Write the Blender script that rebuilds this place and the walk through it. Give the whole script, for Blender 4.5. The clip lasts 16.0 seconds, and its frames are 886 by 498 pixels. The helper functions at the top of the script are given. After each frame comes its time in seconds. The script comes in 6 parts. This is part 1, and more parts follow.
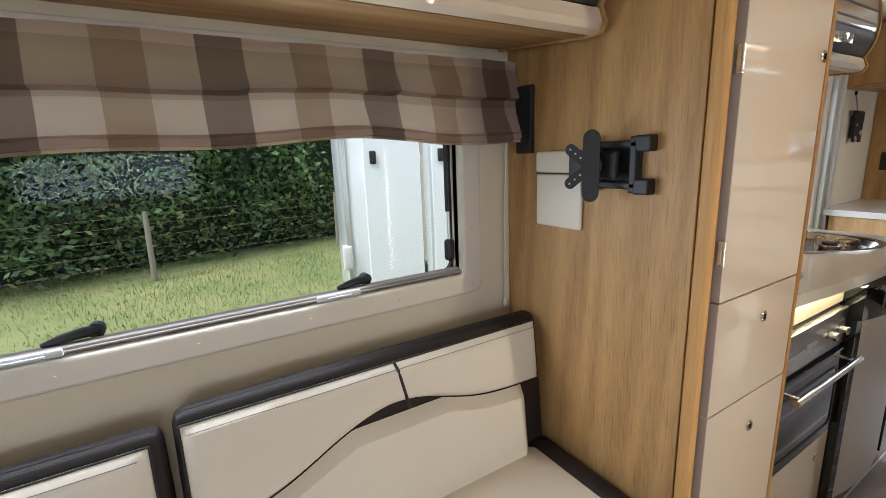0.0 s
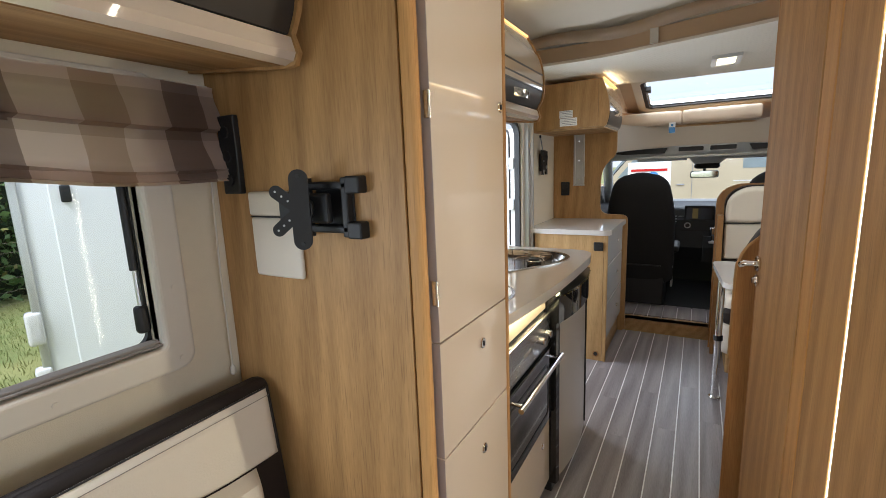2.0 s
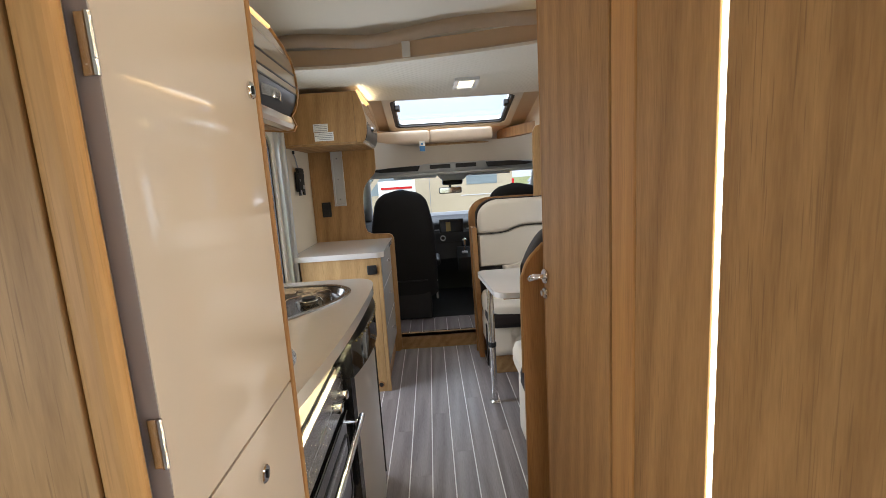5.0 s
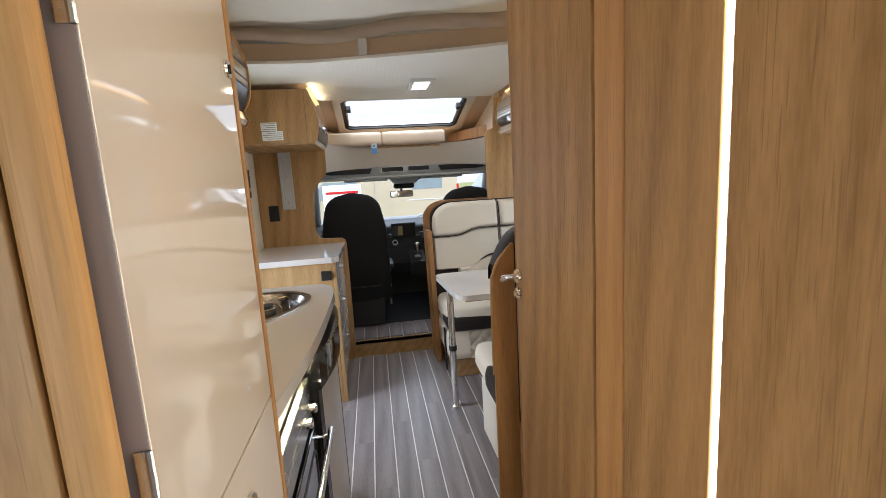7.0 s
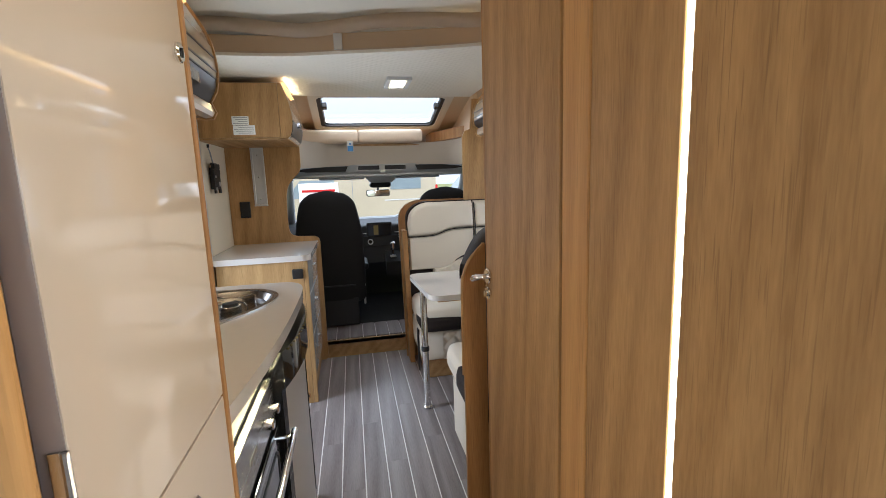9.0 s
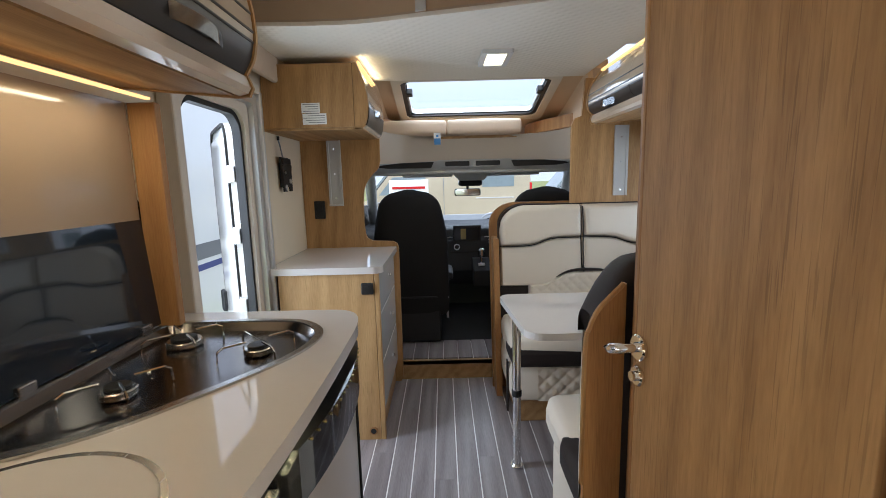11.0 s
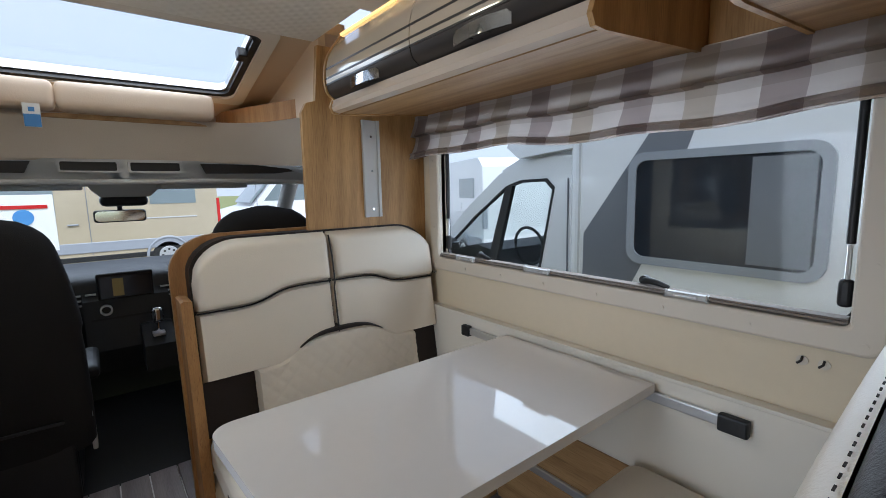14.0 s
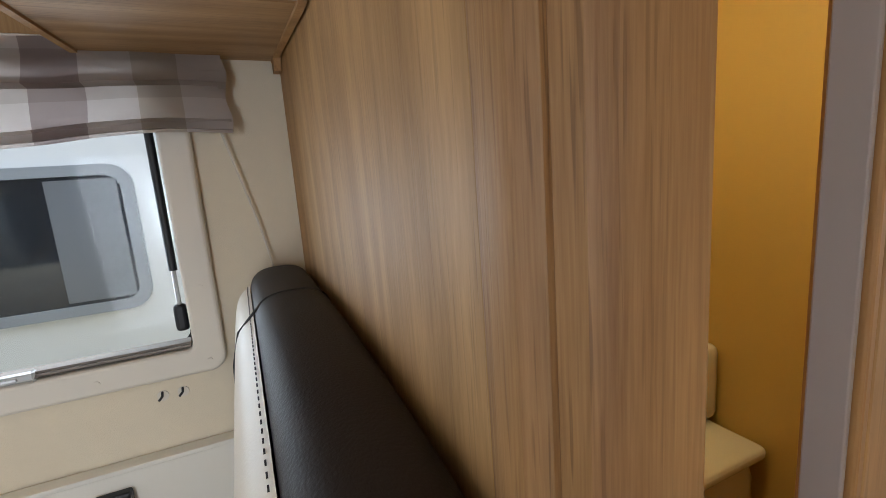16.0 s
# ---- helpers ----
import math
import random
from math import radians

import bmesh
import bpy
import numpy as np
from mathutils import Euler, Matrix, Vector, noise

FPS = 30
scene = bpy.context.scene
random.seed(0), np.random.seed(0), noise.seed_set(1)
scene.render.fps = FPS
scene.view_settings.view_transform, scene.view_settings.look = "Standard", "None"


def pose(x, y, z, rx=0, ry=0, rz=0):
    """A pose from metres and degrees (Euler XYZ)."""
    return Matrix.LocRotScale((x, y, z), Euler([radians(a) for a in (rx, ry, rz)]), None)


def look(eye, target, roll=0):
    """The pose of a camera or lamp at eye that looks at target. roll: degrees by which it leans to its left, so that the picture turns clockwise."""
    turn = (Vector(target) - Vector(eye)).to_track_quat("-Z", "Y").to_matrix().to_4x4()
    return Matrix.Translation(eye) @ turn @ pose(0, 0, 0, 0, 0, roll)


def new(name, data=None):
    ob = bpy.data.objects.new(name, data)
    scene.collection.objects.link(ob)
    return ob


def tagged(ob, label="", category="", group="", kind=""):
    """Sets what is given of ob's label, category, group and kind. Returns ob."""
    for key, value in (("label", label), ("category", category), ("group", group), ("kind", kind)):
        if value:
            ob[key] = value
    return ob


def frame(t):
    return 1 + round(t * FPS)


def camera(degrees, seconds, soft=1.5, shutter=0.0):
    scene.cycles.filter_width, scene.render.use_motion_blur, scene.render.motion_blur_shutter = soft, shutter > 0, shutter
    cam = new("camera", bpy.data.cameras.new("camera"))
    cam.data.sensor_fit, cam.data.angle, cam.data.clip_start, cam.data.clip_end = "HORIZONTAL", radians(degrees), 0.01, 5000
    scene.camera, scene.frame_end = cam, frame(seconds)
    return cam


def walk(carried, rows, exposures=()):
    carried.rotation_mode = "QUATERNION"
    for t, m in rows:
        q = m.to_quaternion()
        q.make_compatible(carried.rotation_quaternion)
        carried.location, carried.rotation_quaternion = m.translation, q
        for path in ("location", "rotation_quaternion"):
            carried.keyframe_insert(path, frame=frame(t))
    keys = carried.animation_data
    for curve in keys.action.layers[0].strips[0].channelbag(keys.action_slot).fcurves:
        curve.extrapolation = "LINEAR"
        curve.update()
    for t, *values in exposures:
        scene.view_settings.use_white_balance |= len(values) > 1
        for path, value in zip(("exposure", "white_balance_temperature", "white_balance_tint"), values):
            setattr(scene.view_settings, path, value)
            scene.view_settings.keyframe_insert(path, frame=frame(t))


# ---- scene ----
cam = camera(90.1, 16.0, soft=0.8)
PATH = [
    (0, (0.814, 0.047, 1.311), (1.828, 1.718, 0.882), -2.2),
    (0.5, (0.83, 0.022, 1.327), (2.067, 1.558, 0.997), -2.1),
    (1, (0.871, 0.028, 1.333), (2.282, 1.421, 1.07), -2.4),
    (1.5, (0.931, 0.043, 1.334), (2.516, 1.222, 1.025), -2.3),
    (2, (0.997, 0.047, 1.332), (2.703, 1.033, 0.985), -2.3),
    (2.5, (1.072, 0.06, 1.331), (2.869, 0.862, 0.972), -2.3),
    (3, (1.152, 0.068, 1.329), (3.012, 0.712, 0.976), -2.7),
    (3.5, (1.228, 0.051, 1.325), (3.138, 0.539, 0.992), -3.2),
    (4, (1.264, 0.051, 1.319), (3.21, 0.378, 0.989), -3.3),
    (4.5, (1.302, 0.129, 1.326), (3.272, 0.268, 1.013), -3.9),
    (4.7, (1.31, 0.167, 1.327), (3.285, 0.226, 1.014), -3.8),
    (7, (1.368, 0.293, 1.312), (3.323, -0.004, 1.007), -3.4),
    (7.5, (1.37, 0.291, 1.31), (3.32, -0.031, 1.007), -3.0),
    (8, (1.361, 0.293, 1.31), (3.306, -0.058, 1.006), -2.7),
    (8.5, (1.349, 0.29, 1.307), (3.29, -0.086, 1.005), -2.4),
    (9, (1.374, 0.267, 1.302), (3.312, -0.126, 0.998), -2.0),
    (9.5, (1.473, 0.22, 1.3), (3.43, -0.058, 0.992), -2.1),
    (10, (1.587, 0.192, 1.308), (3.561, 0.086, 0.996), -2.5),
    (10.2, (1.628, 0.18, 1.305), (3.603, 0.137, 0.996), -2.6),
    (12.3, (2.472, 0.281, 1.326), (4.449, 0.305, 1.022), -1.1),
    (12.5, (2.552, 0.277, 1.317), (4.526, 0.169, 1.016), -0.8),
    (13, (2.745, 0.288, 1.309), (4.648, -0.256, 1.019), 0.3),
    (13.5, (2.848, 0.223, 1.302), (4.596, -0.706, 1.021), 0.1),
    (14, (2.894, 0.116, 1.316), (4.451, -1.11, 1.045), -1.2),
    (14.5, (2.913, 0.075, 1.331), (4.122, -1.493, 1.051), -1.7),
    (14.8, (2.961, 0.027, 1.333), (3.764, -1.78, 1.035), -1.7),
    (15, (2.988, 0.012, 1.343), (3.457, -1.903, 1.012), -1.1),
    (15.4, (2.981, -0.014, 1.335), (2.776, -1.976, 1.003), 0.7),
    (15.5, (2.952, -0.018, 1.337), (2.624, -1.962, 1.0), 0.6),
    (16, (2.938, -0.03, 1.351), (2.134, -1.829, 1.011), -4.3),
]
walk(cam, [(t, look(eye, target, roll)) for t, eye, target, roll in PATH], exposures=[(0, 1.5, 5750, 10), (2, 1.42, 5850, 10), (4.7, 1.45, 5850, 10), (7, 1.65, 5700, 10), (10.2, 1.45, 5600, 10), (12.3, 1.22, 5500, 10), (14, 1.1, 5560, 10), (15, 1.18, 5650, 10), (15.5, 1.45, 5600, 10), (16, 1.62, 5850, 10)])

# ---------------------------------------------------------------- light
world = bpy.data.worlds.new("world")
scene.world = world
world.use_nodes = True
wn = world.node_tree
sky = wn.nodes.new("ShaderNodeTexSky")
sky.sky_type, sky.sun_disc = "NISHITA", False
sky.sun_elevation, sky.sun_rotation = radians(57), radians(266)
sky.dust_density, sky.air_density, sky.ozone_density = 3.0, 1.0, 0.6
# thin high cloud over the whole sky
dirs = wn.nodes.new("ShaderNodeTexCoord")
cloud = wn.nodes.new("ShaderNodeTexNoise")
cloud.inputs["Scale"].default_value, cloud.inputs["Detail"].default_value = 2.2, 5
cover = wn.nodes.new("ShaderNodeMapRange")
cover.inputs[1].default_value, cover.inputs[2].default_value = 0.3, 0.7
cover.inputs[3].default_value, cover.inputs[4].default_value = 0.80, 0.97
veil = wn.nodes.new("ShaderNodeMix")
veil.data_type = "RGBA"
veil.inputs[7].default_value = (2.9, 3.0, 3.25, 1)
wn.links.new(dirs.outputs["Generated"], cloud.inputs["Vector"])
wn.links.new(cloud.outputs["Fac"], cover.inputs[0])
wn.links.new(cover.outputs[0], veil.inputs[0])
wn.links.new(sky.outputs["Color"], veil.inputs[6])
wn.links.new(veil.outputs[2], wn.nodes["Background"].inputs["Color"])
wn.nodes["Background"].inputs["Strength"].default_value = 0.15


def lamp(name, kind, power, color, m, size=(1, 1), angle=None):
    data = bpy.data.lights.new(name, kind)
    data.energy, data.color = power, color
    if kind == "AREA":
        data.shape, data.size, data.size_y = "RECTANGLE", size[0], size[1]
    if angle:
        data.angle = radians(angle)
    ob = new(name, data)
    ob.matrix_world = m
    return ob


DAY = (0.93, 0.97, 1.0)
WARM = (1.0, 0.78, 0.45)
lamp("sun", "SUN", 1.8, (1, 0.97, 0.92), look((0, 0, 10), (4.7, 0.33, 2.76)), angle=20)
lamp("lounge_window_light", "AREA", 3.6, DAY, look((0.55, 1.045, 1.15), (0.55, 0, 0.85)), (1.3, 0.32))
lamp("dinette_window_light", "AREA", 2.8, DAY, look((3.8, -1.5, 1.2), (3.8, 0, 0.95)), (1.4, 0.36))
lamp("entrance_light", "AREA", 8, DAY, look((3.67, 1.5, 1.0), (3.67, 0, 0.7)), (0.5, 1.4))
lamp("roof_window_light", "AREA", 2.8, DAY, look((5.15, 0, 2.12), (4.7, 0, 0.9)), (0.5, 0.9))
lamp("opposite_window_light", "AREA", 5, DAY, look((0.5, -1.5, 1.3), (0.6, 0.6, 0.6)), (1.0, 0.45))
lamp("rear_window_light", "AREA", 1.3, DAY, look((-1.55, 0, 1.35), (0.5, 0.1, 0.9)), (1.2, 0.6))
lamp("windscreen_light", "AREA", 3.5, DAY, look((6.25, 0, 1.5), (4.5, 0, 0.9)), (1.4, 0.4))

# ---------------------------------------------------------------- materials


def shader(name, base, rough=0.5, metal=0.0, var=0.08, scale=6.0, stretch=(1, 1, 1), bump=0.0, bump_scale=60.0, coat=0.0, spec=0.5,
           each=0.0):
    """A principled material whose colour wanders at a coarse and a fine scale, with fine relief."""
    m = bpy.data.materials.new(name)
    m.use_nodes = True
    nt = m.node_tree
    n, l = nt.nodes, nt.links
    p = n["Principled BSDF"]
    p.inputs["Roughness"].default_value, p.inputs["Metallic"].default_value = rough, metal
    p.inputs["Coat Weight"].default_value = coat
    p.inputs["Coat Roughness"].default_value = 0.03
    p.inputs["Specular IOR Level"].default_value = spec
    co = n.new("ShaderNodeTexCoord")
    mp = n.new("ShaderNodeMapping")
    mp.inputs["Scale"].default_value = stretch
    l.new(co.outputs["Object"], mp.inputs["Vector"])
    a = n.new("ShaderNodeTexNoise")
    a.inputs["Scale"].default_value, a.inputs["Detail"].default_value = scale, 6
    b = n.new("ShaderNodeTexNoise")
    b.inputs["Scale"].default_value, b.inputs["Detail"].default_value = bump_scale, 4
    l.new(mp.outputs[0], a.inputs["Vector"])
    l.new(mp.outputs[0], b.inputs["Vector"])
    mix = n.new("ShaderNodeMix")
    mix.data_type = "RGBA"
    mix.inputs[6].default_value = (*[c * (1 - var) for c in base], 1)
    mix.inputs[7].default_value = (*[min(1, c * (1 + var)) for c in base], 1)
    l.new(a.outputs["Fac"], mix.inputs[0])
    out = mix.outputs[2]
    if each:
        oi = n.new("ShaderNodeObjectInfo")
        hs = n.new("ShaderNodeHueSaturation")
        mr = n.new("ShaderNodeMapRange")
        mr.inputs[3].default_value, mr.inputs[4].default_value = 1 - each, 1 + each
        l.new(oi.outputs["Random"], mr.inputs[0])
        l.new(mr.outputs[0], hs.inputs["Value"])
        l.new(out, hs.inputs["Color"])
        out = hs.outputs[0]
    l.new(out, p.inputs["Base Color"])
    rr = n.new("ShaderNodeMapRange")
    rr.inputs[3].default_value, rr.inputs[4].default_value = max(0.02, rough * 0.85), min(1, rough * 1.15)
    l.new(a.outputs["Fac"], rr.inputs[0])
    l.new(rr.outputs[0], p.inputs["Roughness"])
    if bump:
        bp = n.new("ShaderNodeBump")
        bp.inputs["Strength"].default_value, bp.inputs["Distance"].default_value = bump, 0.002
        l.new(b.outputs["Fac"], bp.inputs["Height"])
        l.new(bp.outputs[0], p.inputs["Normal"])
    return m


def wood(name, light, dark, stretch, rough=0.55, each=0.0, pores=0.42, rings=0.13):
    """Veneer: broad bands, wandering growth rings, fine streaks and short dark pores along the grain."""
    m = bpy.data.materials.new(name)
    m.use_nodes = True
    nt = m.node_tree
    n, l = nt.nodes, nt.links
    p = n["Principled BSDF"]
    co = n.new("ShaderNodeTexCoord")
    base = co.outputs["Object"]
    if each:
        oi = n.new("ShaderNodeObjectInfo")
        cb = n.new("ShaderNodeCombineXYZ")
        va = n.new("ShaderNodeVectorMath")
        va.operation, va.inputs[3].default_value = "SCALE", 37.0
        ad = n.new("ShaderNodeVectorMath")
        for i in range(3):
            l.new(oi.outputs["Random"], cb.inputs[i])
        l.new(cb.outputs[0], va.inputs[0])
        l.new(base, ad.inputs[0])
        l.new(va.outputs[0], ad.inputs[1])
        base = ad.outputs[0]

    def along(k):
        mp = n.new("ShaderNodeMapping")
        mp.inputs["Scale"].default_value = k
        l.new(base, mp.inputs["Vector"])
        return mp.outputs[0]

    def grain(vec, scale, detail, distortion=0.0):
        t = n.new("ShaderNodeTexNoise")
        t.inputs["Scale"].default_value, t.inputs["Detail"].default_value, t.inputs["Distortion"].default_value = scale, detail, distortion
        l.new(vec, t.inputs["Vector"])
        return t.outputs["Fac"]

    top = max(stretch)
    vec = along(stretch)
    broad = grain(vec, 1.3, 4, 1.1)
    fine = grain(vec, 32, 8)
    ring = n.new("ShaderNodeTexWave")
    ring.bands_direction, ring.wave_profile = "DIAGONAL", "SIN"
    for key, v in (("Scale", 7.5), ("Distortion", 7.0), ("Detail", 2.0), ("Detail Scale", 0.9)):
        ring.inputs[key].default_value = v
    l.new(along([k / top if k == top else 0.9 * k / top for k in stretch]), ring.inputs["Vector"])
    pore = grain(along([330 if k > top / 2 else 9 for k in stretch]), 1.0, 1)
    patch = grain(along([k * 0.8 for k in stretch]), 1.0, 2)

    def mix(x, k, y):
        ma = n.new("ShaderNodeMath")
        ma.operation = "MULTIPLY_ADD"
        ma.inputs[1].default_value = k
        l.new(x, ma.inputs[0])
        if isinstance(y, float):
            ma.inputs[2].default_value = y
        else:
            l.new(y, ma.inputs[2])
        return ma.outputs[0]

    tone = mix(broad, 0.56 - rings / 2, mix(fine, 0.44 - rings / 2, mix(ring.outputs["Fac"], rings, 0.0)))
    ramp = n.new("ShaderNodeValToRGB")
    ramp.color_ramp.elements[0].position, ramp.color_ramp.elements[1].position = 0.31, 0.68
    ramp.color_ramp.elements[0].color, ramp.color_ramp.elements[1].color = (*dark, 1), (*light, 1)
    l.new(tone, ramp.inputs[0])
    cut = n.new("ShaderNodeMapRange")
    cut.inputs[1].default_value, cut.inputs[2].default_value = 0.60, 0.68
    cut.inputs[4].default_value = pores
    l.new(pore, cut.inputs[0])
    some = n.new("ShaderNodeMath")
    some.operation, some.use_clamp = "MULTIPLY", True
    l.new(cut.outputs[0], some.inputs[0])
    l.new(mix(patch, 3.0, -0.9), some.inputs[1])
    mx = n.new("ShaderNodeMix")
    mx.data_type = "RGBA"
    mx.inputs[7].default_value = (*[c * 0.55 for c in dark], 1)
    l.new(ramp.outputs[0], mx.inputs[6])
    l.new(some.outputs[0], mx.inputs[0])
    l.new(mx.outputs[2], p.inputs["Base Color"])
    rr = n.new("ShaderNodeMapRange")
    rr.inputs[3].default_value, rr.inputs[4].default_value = rough * 1.2, rough * 0.85
    l.new(broad, rr.inputs[0])
    l.new(rr.outputs[0], p.inputs["Roughness"])
    bp = n.new("ShaderNodeBump")
    bp.invert = True
    bp.inputs["Strength"].default_value, bp.inputs["Distance"].default_value = 0.25, 0.0008
    l.new(mix(cut.outputs[0], 1.0, fine), bp.inputs["Height"])
    l.new(bp.outputs[0], p.inputs["Normal"])
    return m


def glow(name, color, strength):
    m = bpy.data.materials.new(name)
    m.use_nodes = True
    p = m.node_tree.nodes["Principled BSDF"]
    p.inputs["Base Color"].default_value = (*color, 1)
    p.inputs["Emission Color"].default_value = (*color, 1)
    p.inputs["Emission Strength"].default_value = strength
    return m


def pane_material(name, tint, rough=0.0):
    """Thin window sheet: mostly clear, with a faint mirror of the room."""
    m = bpy.data.materials.new(name)
    m.use_nodes = True
    nt = m.node_tree
    n, l = nt.nodes, nt.links
    n.remove(n["Principled BSDF"])
    tr, gl, mx, lw = (n.new(k) for k in ("ShaderNodeBsdfTransparent", "ShaderNodeBsdfGlossy", "ShaderNodeMixShader", "ShaderNodeLayerWeight"))
    pw, ml = n.new("ShaderNodeMath"), n.new("ShaderNodeMath")
    pw.operation, ml.operation = "POWER", "MULTIPLY_ADD"
    pw.inputs[1].default_value, ml.inputs[1].default_value, ml.inputs[2].default_value = 4.0, 0.30, 0.006
    tr.inputs["Color"].default_value = (*tint, 1)
    gl.inputs["Roughness"].default_value = rough
    l.new(lw.outputs["Facing"], pw.inputs[0])
    l.new(pw.outputs[0], ml.inputs[0])
    l.new(ml.outputs[0], mx.inputs[0])
    l.new(tr.outputs[0], mx.inputs[1])
    l.new(gl.outputs[0], mx.inputs[2])
    l.new(mx.outputs[0], n["Material Output"].inputs["Surface"])
    return m


def checked(name, pitch_x, pitch_z, phase_x, phase_z, tones):
    """Woven check cloth: broad stripes across broad stripes, with a fine weave."""
    m = bpy.data.materials.new(name)
    m.use_nodes = True
    nt = m.node_tree
    n, l = nt.nodes, nt.links
    p = n["Principled BSDF"]
    uv = n.new("ShaderNodeUVMap")
    sp = n.new("ShaderNodeSeparateXYZ")
    l.new(uv.outputs[0], sp.inputs[0])

    def band(src, pitch, phase, stops):
        a = n.new("ShaderNodeMath")
        a.operation = "MULTIPLY_ADD"
        a.inputs[1].default_value, a.inputs[2].default_value = 1 / pitch, phase
        l.new(src, a.inputs[0])
        f = n.new("ShaderNodeMath")
        f.operation = "FRACT"
        l.new(a.outputs[0], f.inputs[0])
        r = n.new("ShaderNodeValToRGB")
        r.color_ramp.interpolation = "CONSTANT"
        for i, (pos, v) in enumerate(stops):
            e = r.color_ramp.elements[i] if i < 2 else r.color_ramp.elements.new(pos)
            e.position, e.color = pos, (*v, 1)
        l.new(f.outputs[0], r.inputs[0])
        return r.outputs[0]

    cx = band(sp.outputs[0], pitch_x, phase_x, ((0.0, tones[0]), (0.27, tones[1]), (0.5, tones[0]), (0.75, tones[2])))
    cz = band(sp.outputs[1], pitch_z, phase_z, ((0.0, (1, 1, 1)), (0.5, tones[3])))
    mx = n.new("ShaderNodeMix")
    mx.data_type, mx.blend_type = "RGBA", "MULTIPLY"
    mx.inputs[0].default_value = 1
    l.new(cx, mx.inputs[6])
    l.new(cz, mx.inputs[7])
    weave = n.new("ShaderNodeTexNoise")
    weave.inputs["Scale"].default_value = 900
    l.new(uv.outputs[0], weave.inputs["Vector"])
    bp = n.new("ShaderNodeBump")
    bp.inputs["Strength"].default_value, bp.inputs["Distance"].default_value = 0.3, 0.001
    l.new(weave.outputs["Fac"], bp.inputs["Height"])
    l.new(bp.outputs[0], p.inputs["Normal"])
    l.new(mx.outputs[2], p.inputs["Base Color"])
    p.inputs["Roughness"].default_value = 0.9
    p.inputs["Specular IOR Level"].default_value = 0.15
    tl = n.new("ShaderNodeBsdfTranslucent")
    l.new(mx.outputs[2], tl.inputs["Color"])
    ms = n.new("ShaderNodeMixShader")
    ms.inputs[0].default_value = 0.6
    l.new(p.outputs[0], ms.inputs[1])
    l.new(tl.outputs[0], ms.inputs[2])
    l.new(ms.outputs[0], n["Material Output"].inputs["Surface"])
    return m


OAK = wood("oak_veneer", (0.50, 0.295, 0.115), (0.29, 0.155, 0.053), (6.5, 6.5, 0.7))
OAK_X = wood("oak_veneer_lengthwise", (0.46, 0.285, 0.125), (0.26, 0.14, 0.05), (0.55, 9, 9))
OAK_LIGHT = wood("pale_oak_veneer", (0.53, 0.345, 0.155), (0.36, 0.21, 0.08), (7, 7, 0.8))
OAK_HONEY = wood("honey_oak_edging", (0.60, 0.335, 0.115), (0.44, 0.225, 0.07), (10, 10, 0.5))
OAK_POST = wood("deep_grained_oak", (0.47, 0.265, 0.105), (0.22, 0.105, 0.035), (14, 14, 0.5), 0.5, pores=0.55)
OAK_EDGE = wood("oak_edging", (0.43, 0.23, 0.080), (0.26, 0.122, 0.038), (10, 10, 0.7))
PLANK = wood("grey_plank_vinyl", (0.33, 0.295, 0.295), (0.17, 0.148, 0.149), (0.9, 13, 13), 0.34, each=1, pores=0.35, rings=0.16)
INLAY = shader("white_inlay", (0.84, 0.83, 0.82), 0.4)
CREAM_GLOSS = shader("cream_lacquer", (0.63, 0.53, 0.43), 0.05, var=0.012, scale=2, coat=0.7)
CHAMPAGNE = shader("champagne_lacquer", (0.55, 0.46, 0.35), 0.10, var=0.02, coat=0.8)
DARK_GLOSS = shader("dark_brown_lacquer", (0.040, 0.034, 0.030), 0.34, spec=0.4)
WALL = shader("cream_wallcloth", (0.70, 0.61, 0.46), 0.75, var=0.03, scale=40, bump=0.35, bump_scale=500)
WALL_LOW = shader("offwhite_wallboard", (0.74, 0.70, 0.62), 0.6, var=0.02, bump=0.1, bump_scale=300)
CEILING = shader("cream_ceiling_cloth", (0.76, 0.71, 0.62), 0.8, var=0.03, bump=0.3, bump_scale=200)
FASCIA = shader("fawn_padded_fascia", (0.58, 0.51, 0.42), 0.7, var=0.03, bump=0.3, bump_scale=220)
CEILING_TAN = shader("tan_lining", (0.60, 0.45, 0.30), 0.75, var=0.04, bump=0.2, bump_scale=200)
LEATHER = shader("cream_leatherette", (0.70, 0.63, 0.525), 0.42, var=0.03, bump=0.35, bump_scale=260)
LEATHER_DARK = shader("dark_brown_leatherette", (0.024, 0.018, 0.016), 0.55, var=0.12, bump=0.4, bump_scale=300, spec=0.25)
PIPING = shader("black_piping", (0.02, 0.018, 0.018), 0.6)
FRIDGE_DOOR = shader("pale_silver_door", (0.52, 0.48, 0.43), 0.3, 0.35, var=0.02)
MAUVE = shader("mauve_grey_edging", (0.34, 0.29, 0.27), 0.45)
RAIL = shader("dull_sill_rail", (0.24, 0.21, 0.185), 0.75, spec=0.2)
BLACK = shader("black_plastic", (0.010, 0.010, 0.011), 0.5, bump=0.2, bump_scale=400)
BLACK_CLOTH = shader("black_seat_cloth", (0.013, 0.013, 0.014), 0.75, bump=0.4, bump_scale=300, spec=0.3)
BLACK_GLOSS = shader("black_enamel", (0.008, 0.008, 0.009), 0.06, coat=0.5)
DASH = shader("charcoal_dash", (0.020, 0.022, 0.024), 0.55, bump=0.3, bump_scale=300)
